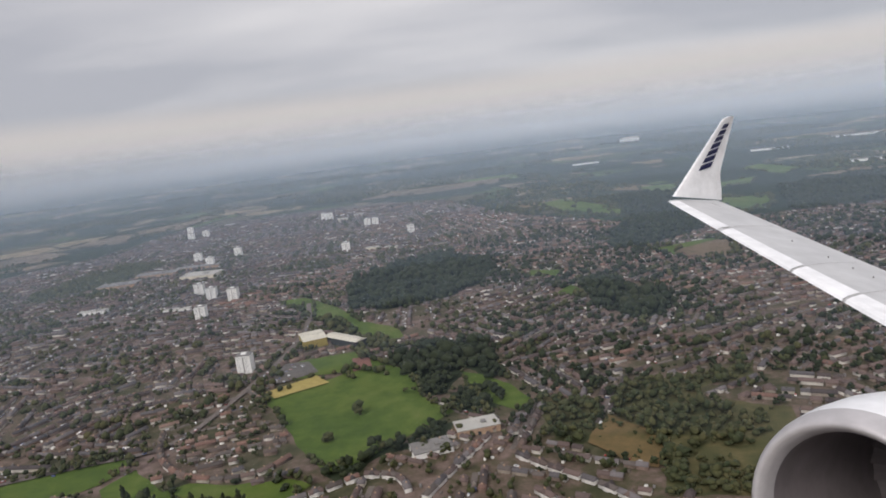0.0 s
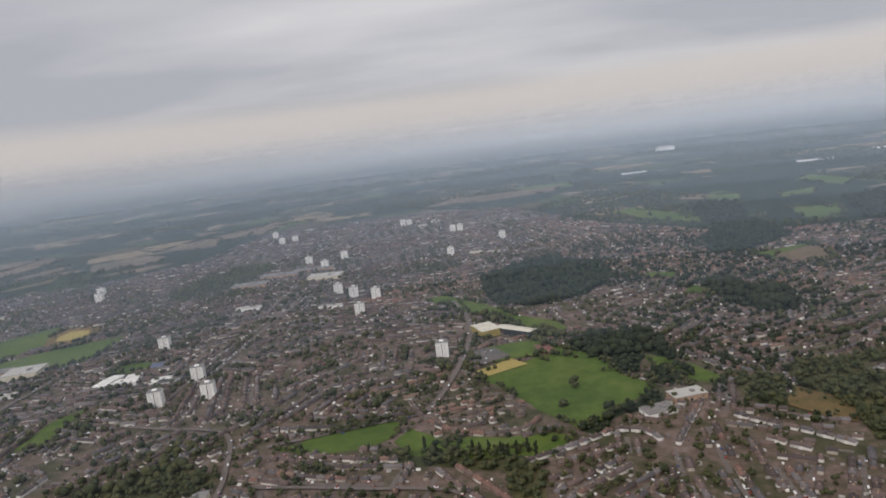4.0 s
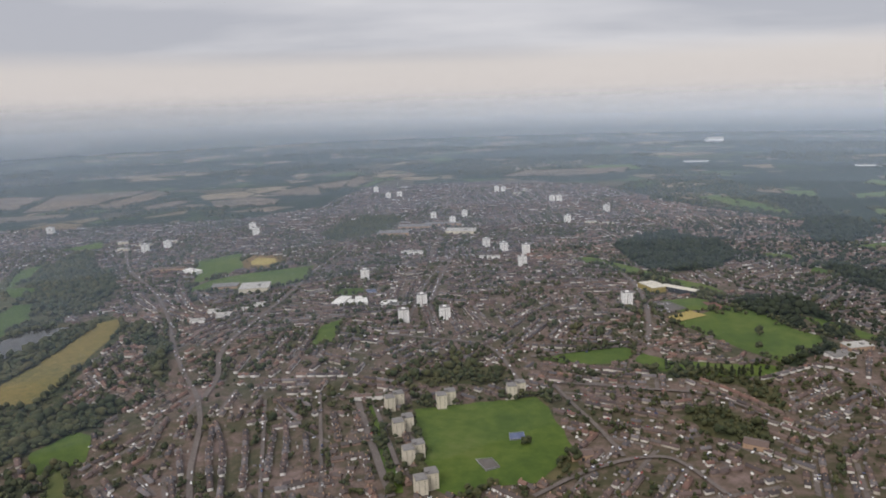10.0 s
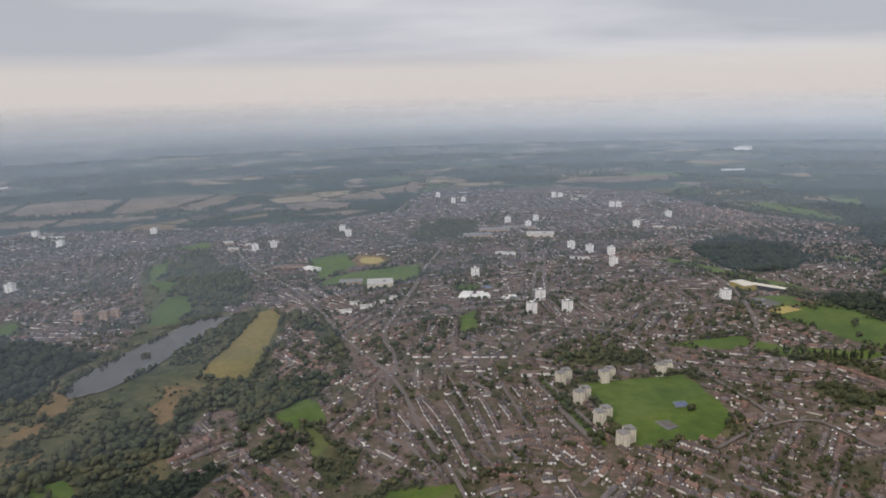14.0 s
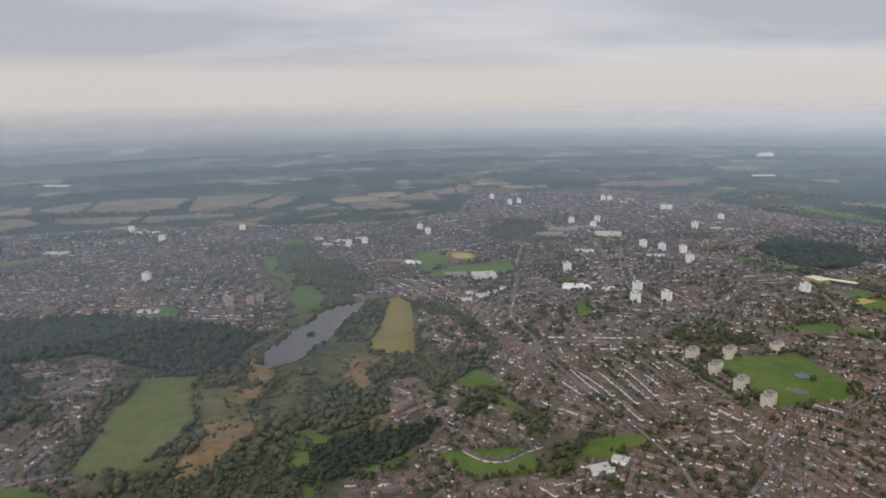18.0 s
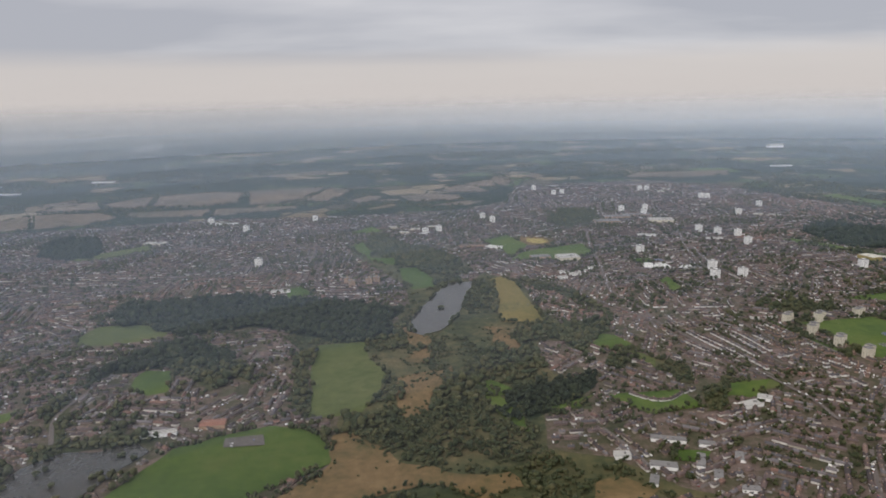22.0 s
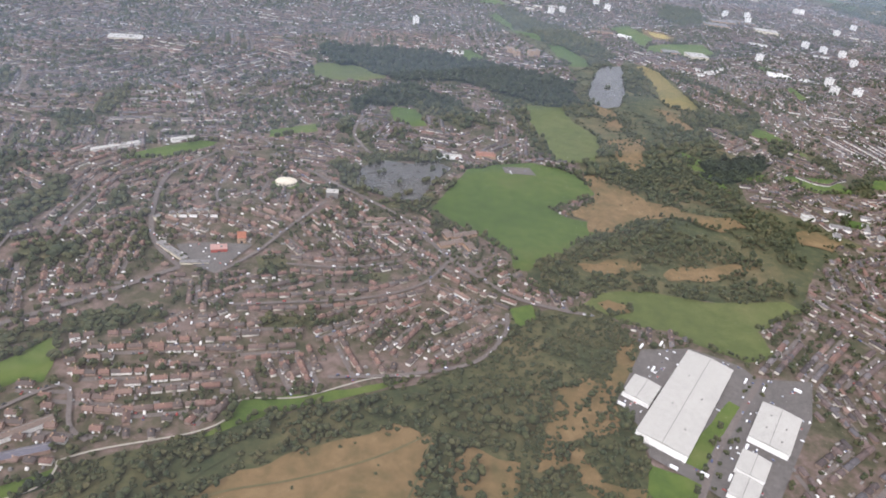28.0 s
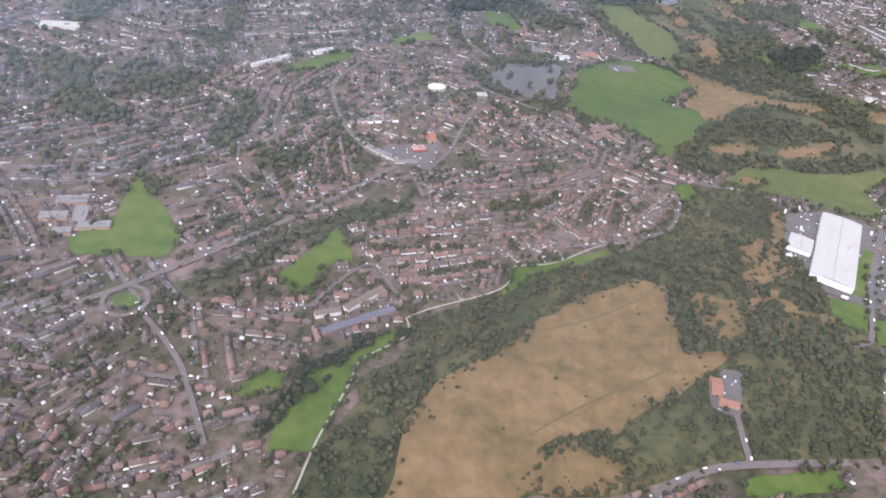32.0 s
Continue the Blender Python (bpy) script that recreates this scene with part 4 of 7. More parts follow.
road("side_street_e", 1.5, [(-812, -80), (-812, -101), (-808, -108), (-799, -115)])
road("heath_track_a", 0.9, [(-781, -318), (-766, -310), (-744, -302), (-719, -289), (-699, -274)])
road("heath_track_b", 0.9, [(-699, -274), (-704, -298), (-712, -323), (-713, -329)])
road("heath_track_c", 0.8, [(-713, -329), (-730, -337), (-751, -347), (-769, -357), (-781, -365)])
road("crescent", 1.8, [(-855, -309), (-864, -299), (-842, -271), (-829, -290), (-820, -296)])
road("crescent_b", 2.0, [(-667, -191), (-669, -208), (-683, -230), (-712, -243), (-744, -250)])
TERRACES.append(("white", [(-79, 190), (-65, 196), (-48, 204), (-37, 210)]))
TERRACES.append(("white", [(-36, 211), (-24, 207), (-20, 197)]))
TERRACES.append(("white", [(8, 230), (-5, 209), (-15, 192)]))
TERRACES.append(("red", [(-126, 266), (-119, 245), (-106, 228), (-91, 220), (-75, 220), (-65, 231)]))
TERRACES.append(("white", [(16, 213), (25, 202), (38, 189), (47, 177)]))
TERRACES.append(("white", [(19, 190), (24, 183), (31, 176)]))
TERRACES.append(("red", [(-104, 194), (-94, 179), (-85, 164), (-79, 151)]))
TERRACES.append(("grey", [(-112, 193), (-102, 176), (-92, 162), (-87, 152)]))
TERRACES.append(("red", [(-793, -202), (-766, -195), (-736, -185), (-713, -168)]))
TERRACES.append(("red", [(-793, -212), (-766, -206), (-735, -196), (-708, -180)]))
TERRACES.append(("red", [(-779, -164), (-750, -161), (-723, -149)]))
TERRACES.append(("red", [(-777, -176), (-749, -173), (-721, -160)]))
TERRACES.append(("white", [(-356, 153), (-344, 128), (-336, 104)]))
TERRACES.append(("white", [(-335, 101), (-330, 83), (-327, 71)]))
TERRACES.append(("white", [(-321, 153), (-315, 131), (-310, 104)]))
TERRACES.append(("white", [(-299, 162), (-295, 147), (-291, 132)]))
TERRACES.append(("white", [(-295, 110), (-288, 94)]))
TERRACES.append(("white", [(-308, 96), (-293, 99)]))
TERRACES.append(("white", [(-289, 133), (-274, 134)]))
TERRACES.append(("white", [(-289, 118), (-274, 120)]))
TERRACES.append(("white", [(-428, 37), (-419, 28), (-408, 26), (-396, 36), (-386, 42)]))
TERRACES.append(("white", [(-321, 47), (-313, 52), (-306, 54)]))
TERRACES.append(("white", [(-294, 58), (-280, 60)]))
TERRACES.append(("white", [(-282, 55), (-279, 43)]))
TERRACES.append(("white", [(-392, 4), (-385, -5)]))
TERRACES.append(("white", [(-356, 150), (-348, 122), (-337, 93)]))
TERRACES.append(("white", [(-338, 144), (-330, 117), (-324, 93)]))
TERRACES.append(("white", [(-324, 143), (-320, 121), (-316, 100)]))
TERRACES.append(("white", [(-308, 139), (-299, 104)]))
TERRACES.append(("white", [(-295, 126), (-280, 131)]))
TERRACES.append(("white", [(-292, 115), (-279, 119)]))
TERRACES.append(("white", [(-311, 92), (-299, 97)]))
TERRACES.append(("white", [(-326, 146), (-312, 150)]))
TERRACES.append(("white", [(-340, 151), (-330, 155)]))
TERRACES.append(("white", [(-309, 159), (-306, 163)]))
TERRACES.append(("white", [(-288, 162), (-282, 142)]))
TERRACES.append(("white", [(-277, 120), (-272, 97)]))
TERRACES.append(("white", [(-364, 127), (-354, 105)]))
TERRACES.append(("white", [(-363, 211), (-350, 211)]))
TERRACES.append(("white", [(-329, 210), (-299, 209)]))
TERRACES.append(("white", [(-329, 186), (-314, 186)]))
TERRACES.append(("white", [(-326, 199), (-319, 200)]))
TERRACES.append(("white", [(-344, 209), (-341, 219)]))
TERRACES.append(("white", [(-295, 209), (-292, 225)]))
TERRACES.append(("white", [(-312, 187), (-310, 202)]))
TERRACES.append(("white", [(-299, 189), (-298, 199)]))
TERRACES.append(("white", [(-366, 215), (-366, 242)]))
TERRACES.append(("white", [(-335, 214), (-333, 235)]))
TERRACES.append(("white", [(-322, 217), (-319, 226)]))
TERRACES.append(("white", [(-359, 235), (-358, 255)]))

# ---- added thin sheets one behind the other, tinted to imitate haze over the country ----
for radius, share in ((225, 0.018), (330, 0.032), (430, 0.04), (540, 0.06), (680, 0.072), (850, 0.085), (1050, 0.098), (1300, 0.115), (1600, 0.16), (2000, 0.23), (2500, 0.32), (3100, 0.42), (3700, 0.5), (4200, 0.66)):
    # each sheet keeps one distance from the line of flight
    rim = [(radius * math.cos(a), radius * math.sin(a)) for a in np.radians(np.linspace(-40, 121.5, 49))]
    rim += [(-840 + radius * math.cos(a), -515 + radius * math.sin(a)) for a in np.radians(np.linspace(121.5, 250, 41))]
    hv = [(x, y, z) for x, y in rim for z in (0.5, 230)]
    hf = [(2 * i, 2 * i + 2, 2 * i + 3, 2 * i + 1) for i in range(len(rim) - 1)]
    # bluish near, paler far: the haze's tone is put into the sheet colour
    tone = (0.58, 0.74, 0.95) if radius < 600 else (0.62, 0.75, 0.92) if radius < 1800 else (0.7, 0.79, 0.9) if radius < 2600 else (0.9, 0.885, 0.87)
    mesh_ob("veil_sheet", hv, hf, veil_material("haze", share, tone), kind="structure", label="added see-through sheet imitating pale blue-grey haze", smooth=True)


def low_veil(name, x, y, rx, ry, z, share):
    """An added flat sheet with a soft rim; its pale tone brightens what lies below."""
    m = veil_material(name, share, (0.86, 0.84, 0.88))
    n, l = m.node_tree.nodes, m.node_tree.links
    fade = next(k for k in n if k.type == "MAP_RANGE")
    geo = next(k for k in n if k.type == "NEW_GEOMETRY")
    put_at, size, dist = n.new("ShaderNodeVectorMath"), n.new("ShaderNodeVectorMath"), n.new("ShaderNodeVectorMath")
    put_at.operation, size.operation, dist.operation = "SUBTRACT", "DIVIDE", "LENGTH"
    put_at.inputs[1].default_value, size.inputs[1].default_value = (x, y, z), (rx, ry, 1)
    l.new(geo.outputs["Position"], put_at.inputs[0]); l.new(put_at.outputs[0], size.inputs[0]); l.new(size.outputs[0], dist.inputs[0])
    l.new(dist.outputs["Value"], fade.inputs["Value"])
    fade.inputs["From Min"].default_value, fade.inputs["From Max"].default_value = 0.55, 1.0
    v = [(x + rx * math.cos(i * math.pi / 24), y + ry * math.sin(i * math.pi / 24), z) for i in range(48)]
    mesh_ob("veil_sheet", v, [tuple(range(48))], m, kind="structure", label="added flat sheet that pales the heath and town below")


# both added to pale the view: window glare westward, haze to the east
low_veil("pale_veil", -850, -250, 360, 230, 62, 0.035)
low_veil("pale_veil_east", -610, 60, 250, 250, 62, 0.022)

def flight(x, y):
    """Distance on the plan from the line below the flight."""
    t = max(0.0, min(1.0, -(x * 840 + y * 515) / (840 ** 2 + 515 ** 2)))
    return math.hypot(x + 840 * t, y + 515 * t)


# ---- districts of the town: centre, street direction in degrees, roof kind, mean row length ----
DISTRICTS = [
    (-245, 290, 4, "grey", 7), (-160, 310, 2, "grey", 7), (-150, 370, -4, "grey", 7), (-185, 265, 5, "grey", 7), (-200, 400, -3, "grey", 7), (-330, 330, 8, "grey", 8), (-300, 245, 2, "grey", 8), (-380, 400, 25, "grey", 7),
    (-315, 110, 105, "mixed", 7), (-370, 120, 100, "mixed", 6), (-420, 90, 125, "mixed", 7), (-165, 130, -32, "mixed", 6), (-120, 180, -20, "mixed", 6),
    (-105, 255, 35, "red", 6), (-75, 190, 40, "mixed", 6), (20, 215, 60, "mixed", 6), (40, 390, 35, "grey", 5), (130, 340, 20, "mixed", 6),
    (128, 455, 10, "red", 5), (-85, 540, 8, "red", 6), (-150, 640, 0, "grey", 7), (45, 680, 12, "red", 6), (-60, 620, 12, "mixed", 6), (-270, 560, 5, "grey", 7),
    (-230, 860, 0, "grey", 8), (-60, 850, 5, "mixed", 7), (-440, 215, 75, "red", 5), (-500, 360, 40, "mixed", 6), (-540, 440, 20, "mixed", 7),
    (-600, 560, 5, "grey", 7), (-760, 450, 10, "grey", 7), (-900, 380, -8, "grey", 7), (-1060, 330, 12, "grey", 7), (-860, 560, 0, "grey", 7),
    (-1200, 420, 5, "grey", 7), (-640, 330, 15, "mixed", 7), (-720, 250, 5, "red", 7), (-980, 210, 20, "mixed", 7), (-1150, 150, -15, "mixed", 7),
    (-700, 105, 2, "mixed", 7), (-760, 50, -4, "mixed", 7), (-840, 20, 25, "mixed", 6), (-900, 90, 60, "mixed", 7), (-1000, 60, 30, "mixed", 7),
    (-800, -230, 12, "red", 5), (-745, -220, 40, "red", 5), (-860, -255, 5, "red", 5), (-830, -170, 8, "red", 6), (-730, -150, -35, "red", 6),
    (-880, -110, 60, "red", 6), (-900, -230, 35, "mixed", 7), (-960, -180, 38, "mixed", 8), (-1020, -120, 10, "mixed", 7), (-940, -20, 20, "mixed", 7),
    (-1040, -40, -20, "mixed", 7), (-880, -320, 20, "red", 5), (-960, -300, 40, "mixed", 7), (-1010, -340, 15, "mixed", 7), (-1100, -220, 0, "mixed", 7),
    (-450, 0, 30, "mixed", 6), (-380, -20, -25, "mixed", 6), (-470, 60, 40, "mixed", 6), (-300, 20, -30, "mixed", 6), (-550, -200, 50, "mixed", 6),
    (-1150, -20, 30, "mixed", 7), (-1300, 200, 10, "grey", 7), (-1500, 350, 0, "grey", 7), (-1300, -100, 20, "mixed", 7), (280, 400, 25, "mixed", 6), (400, 250, 0, "mixed", 7),
    (-250, 40, -40, "mixed", 6), (-480, -90, 35, "mixed", 6),
]
rng = random.Random(7)
SEEDS = np.array([d[:2] for d in DISTRICTS], float)
HOUSES = []  # x, y, turn, length, depth, height, roof kind
GARDENS = []


def bend(x, y):
    """Streets wander a little."""
    d = noise.noise_vector((x * 0.008, y * 0.008, 7.0))
    return x + 14 * d.x, y + 14 * d.y


BLOCKS = []  # x, y, street direction, roof kind, mean length
for index, (cx, cy, deg, style, mean) in enumerate(DISTRICTS):
    far = cy > 520 or cx < -1080 or cx > 200
    reach, gap = (175, 60) if far else (120, 30 if style == "red" else 44)
    steady = index == 7
    for by in np.arange(-reach, reach + 1, gap):
        for bx in np.arange(-reach, reach + 1, gap):
            x, y = cx + bx + rng.uniform(-.4, .4) * gap, cy + by + rng.uniform(-.4, .4) * gap
            if np.argmin((SEEDS[:, 0] - x) ** 2 + (SEEDS[:, 1] - y) ** 2) == index:
                turn = deg if steady else deg + rng.choice((0, 0, 0, 0, 90, 90, 25, -25, 50)) + rng.uniform(-8, 8)
                BLOCKS.append((x, y, turn, style, mean, gap))
BSEEDS = np.array([b[:2] for b in BLOCKS])


def fill(index):
    cx, cy, deg, style, mean, gap = BLOCKS[index]
    a = radians(deg)
    ca, sa = math.cos(a), math.sin(a)
    reach = gap * 1.05
    pair = (6.2, 9.0) if style == "red" else (6.6, 9.8)
    v, side = -reach + rng.uniform(0, 8), rng.choice((0, 1))
    while v < reach:
        u = -reach + rng.uniform(0, 6)
        run = []
        while u < reach:
            length = max(3.4, 0.74 * rng.choice((4.4, 4.4, mean * .9, mean * 1.1, mean * 1.8))) * rng.uniform(0.9, 1.1)
            u += length / 2
            x, y = bend(cx + u * ca - v * sa, cy + u * sa + v * ca)
            near = np.argmin((BSEEDS[:, 0] - x) ** 2 + (BSEEDS[:, 1] - y) ** 2)
            ok = near == index and cover_at(x, y) == 0
            if ok:
                for s in (-0.5, 0.5):
                    ok = ok and cover_at(x + s * length * ca, y + s * length * sa) == 0
            if ok and rng.random() < (0.94 if noise.noise((x * 0.03, y * 0.03, 31)) < 0.3 else 0.5):
                xb, yb = bend(cx + (u + 2) * ca - v * sa, cy + (u + 2) * sa + v * ca)
                HOUSES.append((x, y, math.atan2(yb - y, xb - x), length, rng.uniform(2.0, 2.45), rng.uniform(1.3, 1.6), style))
                if rng.random() < 0.12 and length > 4:  # a cross wing with its own gable
                    HOUSES.append((x + rng.uniform(-.3, .3) * length * ca, y + rng.uniform(-.3, .3) * length * sa, math.atan2(yb - y, xb - x) + 1.5708, 3.9, 2.2, 1.7, style))
            if side == 0:  # street in front of this row
                xs, ys = bend(cx + u * ca - (v + pair[0] / 2) * sa, cy + u * sa + (v + pair[0] / 2) * ca)
                if np.argmin((BSEEDS[:, 0] - xs) ** 2 + (BSEEDS[:, 1] - ys) ** 2) == index and cover_at(xs, ys) in (0, 8):
                    run.append((xs, ys))
                else:
                    if len(run) > 2:
                        STREET_RUNS.append(run)
                    run = []
            if near == index and cover_at(x, y) == 0:
                back = (-3.9 if side == 0 else 3.9) + rng.uniform(-1.4, 1.4)
                GARDENS.append((x - back * sa, y + back * ca))
            u += length / 2 + rng.choice((0.5, 1.2, 1.6, 2.4))
        if len(run) > 2:
            STREET_RUNS.append(run)
        v += pair[side]
        side = 1 - side


STREET_RUNS = []
for style, pts in TERRACES:  # rows that follow one street each
    line = smooth_line(pts, 5.2)
    for (xa, ya), (xb, yb) in zip(line, line[1:]):
        x, y, t = (xa + xb) / 2, (ya + yb) / 2, math.atan2(yb - ya, xb - xa)
        HOUSES.append((x, y, t, math.hypot(xb - xa, yb - ya) * rng.uniform(0.75, 0.95), 2.3, rng.uniform(1.4, 1.6), style))
        if style == "white" and rng.random() < 0.4:  # a cross wing with its own gable
            HOUSES.append((x, y, t + 1.5708, 3.2, 1.9, 1.65, style))
    cover_line(smooth_line(pts, 1.5), 4.6, 11)
for i in range(len(BLOCKS)):
    fill(i)
sv, sf = [], []
for run in STREET_RUNS:
    v, f = ribbon(smooth_line(run, 6.0), 2.1, 0.09)
    sf += [tuple(i + len(sv) for i in q) for q in f]
    sv += v
tagged(bulk("side_streets", sv, sf, ROAD), kind="structure", label="narrow grey residential streets between rows of houses")

# ---- houses: walls with gables, tiled roof with eaves, chimneys ----
GABLE_V = [(-.5, -.5, 0), (.5, -.5, 0), (.5, .5, 0), (-.5, .5, 0), (-.5, -.5, 1), (.5, -.5, 1), (.5, .5, 1), (-.5, .5, 1), (-.5, 0, 1.55), (.5, 0, 1.55)]
GABLE_T = [(0, 1, 5), (0, 5, 4), (2, 3, 7), (2, 7, 6), (1, 2, 6), (1, 6, 5), (5, 6, 9), (3, 0, 4), (3, 4, 7), (7, 4, 8)]
ROOF_V = [(-.52, -.6, .93), (.52, -.6, .93), (.52, 0, 1.58), (-.52, 0, 1.58), (.52, .6, .93), (-.52, .6, .93),
          (-.52, -.6, .85), (.52, -.6, .85), (.52, .6, .85), (-.52, .6, .85)]
ROOF_T = [(0, 1, 2), (0, 2, 3), (3, 2, 4), (3, 4, 5), (6, 7, 1), (6, 1, 0), (5, 4, 8), (5, 8, 9), (1, 4, 2), (0, 3, 5)]
CHIM_V, CHIM_Q = box(-.5, -.5, 0, .5, .5, 1)
PIN = [(-860, -250), (-245, 110)]  # the two parts of the town that lie nearest below the flight line


def nearness(h):
    return min(math.hypot(h[0] - x, h[1] - y) for x, y in PIN)


HOUSES.sort(key=nearness)
NEAR, REST = HOUSES[:250], HOUSES[250:]
for mat, text, rows_w in ((WALLS, "brick and rendered walls of many small houses", [h for h in REST if h[6] != "white"]), (RENDER_A, "pale rendered walls of terraced houses", [h for h in REST if h[6] == "white"])):
    V, F = stamp(GABLE_V, GABLE_T, [(x, y, 0, t, l, d, hgt) for x, y, t, l, d, hgt, s in rows_w])
    tagged(bulk("house_walls", V, F, mat), kind="stuff", label=text, category="houses")
for style, mat in (("grey", ROOF_GREY), ("red", ROOF_RED)):
    pick = [h for i, h in enumerate(REST) if (h[6] if h[6] in ("grey", "red") else ("red" if i % 6 == 0 else "grey")) == style]
    V, F = stamp(ROOF_V, ROOF_T, [(x, y, 0, t, l, d, hgt) for x, y, t, l, d, hgt, s in pick])
    tagged(bulk("house_roofs", V, F, mat), kind="stuff", label="%s tiled pitched roofs of many small houses" % ("brown and grey" if style == "grey" else "red-brown"), category="houses")
chim = []
for x, y, t, l, d, hgt, s in REST[:6000]:
    for c in range(max(1, int(l / 5))):
        o = (c + 0.5) / max(1, int(l / 5)) * l - l / 2
        chim.append((x + o * math.cos(t), y + o * math.sin(t), hgt * 1.35, t, 0.35, 0.5, hgt * 0.42))
V, F = stamp(CHIM_V, CHIM_Q, chim)
tagged(bulk("chimneys", V, F, TANBRICK), kind="stuff", label="brick chimney stacks on house roofs", category="chimneys")

# ---- sheds, garages, porches and glasshouses in the gardens ----
SHED_V, SHED_Q = [(-.5, -.5, 0), (.5, -.5, 0), (.5, .5, 0), (-.5, .5, 0), (-.5, -.5, .8), (.5, -.5, .8), (.5, .5, 1), (-.5, .5, 1)], [(0, 1, 5, 4), (1, 2, 6, 5), (2, 3, 7, 6), (3, 0, 4, 7), (4, 5, 6, 7)]
sheds = []
for x, y, t, l, d, hgt, s in HOUSES:
    if flight(x, y) > 640:
        continue
    for k in range(2):
        if rng.random() < 0.75:
            u, w = rng.uniform(-.6, .6) * l, rng.choice((-1, 1)) * rng.uniform(1.5, 4.3)
            px, py = x + u * math.cos(t) - w * math.sin(t), y + u * math.sin(t) + w * math.cos(t)
            if cover_at(px, py) == 0:
                sheds.append((px, py, 0, t + rng.choice((0, 1.57)), rng.uniform(.7, 2.2), rng.uniform(.6, 1.2), rng.uniform(.6, 1.0)))
V, F = stamp(SHED_V, SHED_Q, sheds)
SHEDS = material("sheds_and_garages", [(0.12, 0.1, 0.085), (0.6, 0.58, 0.54), (0.15, 0.14, 0.135), (0.11, 0.09, 0.07), (0.22, 0.2, 0.185), (0.16, 0.135, 0.115), (0.12, 0.1, 0.09), (0.3, 0.28, 0.26)], 0.8, (0.2, 1.5), by="island")
tagged(bulk("garden_sheds", V, F, SHEDS), kind="stuff", label="small sheds, garages and porches in back gardens", category="sheds")

# ---- trees ----
for x, y, t, l, d, hgt, s in HOUSES:
    for k in range(-1, 2):
        i, j = int((x + k * l * 0.4 * math.cos(t) - X0) / CELL), int((y + k * l * 0.4 * math.sin(t) - Y0) / CELL)
        if 0 <= i < NX and 0 <= j < NY and COVER[j, i] == 0:
            COVER[j, i] = 11


def lobe(seed, subdiv=1, rough=0.3):
    bm = bmesh.new()
    bmesh.ops.create_icosphere(bm, subdivisions=subdiv, radius=1)
    for v in bm.verts:
        d = noise.noise(v.co * 1.7 + Vector((seed * 3.1, seed, 0))) + 0.6 * noise.noise(v.co * 4.3 + Vector((0, seed * 2.3, 9)))
        v.co *= 1 + rough * d
    bm.verts.ensure_lookup_table()
    vs, fs = [tuple(v.co) for v in bm.verts], [tuple(q.index for q in f.verts) for f in bm.faces]
    bm.free()
    return vs, fs


def crown(seed, lobes, subdiv=1):
    """Uneven crown of overlapping leafy clumps; unit width, base at z 0.25."""
    r = random.Random(seed)
    v, f = [], []
    for i in range(lobes):
        lv, lf = lobe(seed * 10 + i, subdiv, 0.55)
        a, q = r.uniform(0, 6.28), r.uniform(0.1, 0.34) if lobes > 1 else 0
        s, z = (r.uniform(0.2, 0.34), r.uniform(0.4, 0.92)) if lobes > 1 else (0.5, 0.62)
        f += [tuple(k + len(v) for k in t) for t in lf]
        v += [(x * s + q * math.cos(a), y * s + q * math.sin(a), z0 * s * 0.95 + z) for x, y, z0 in lv]
    return v, f


TREES = []  # x, y, width, height
WOODS = []  # the same, for close-grown woods


def forest(poly, gap, size, into, clear=(6, 8)):
    xs, ys = [p[0] for p in poly], [p[1] for p in poly]
    y = min(ys)
    while y < max(ys):
        x = min(xs) - 5
        while x < max(xs) + 5:
            px, py = x + rng.uniform(-.5, .5) * gap, y + rng.uniform(-.5, .5) * gap
            qx, qy = px - 9 * noise.noise((px * 0.045, py * 0.045, 12)), py - 9 * noise.noise((px * 0.045, py * 0.045, 17))
            if inside(poly, np.array([qx]), np.array([qy]))[0] and cover_at(px, py) not in clear:
                w = size * rng.uniform(0.6, 1.15) * rng.choice((0.85, 1.0, 1.0, 1.35))
                into.append((px, py, w, w * rng.uniform(0.6, 1.05)))
            x += gap
        y += gap


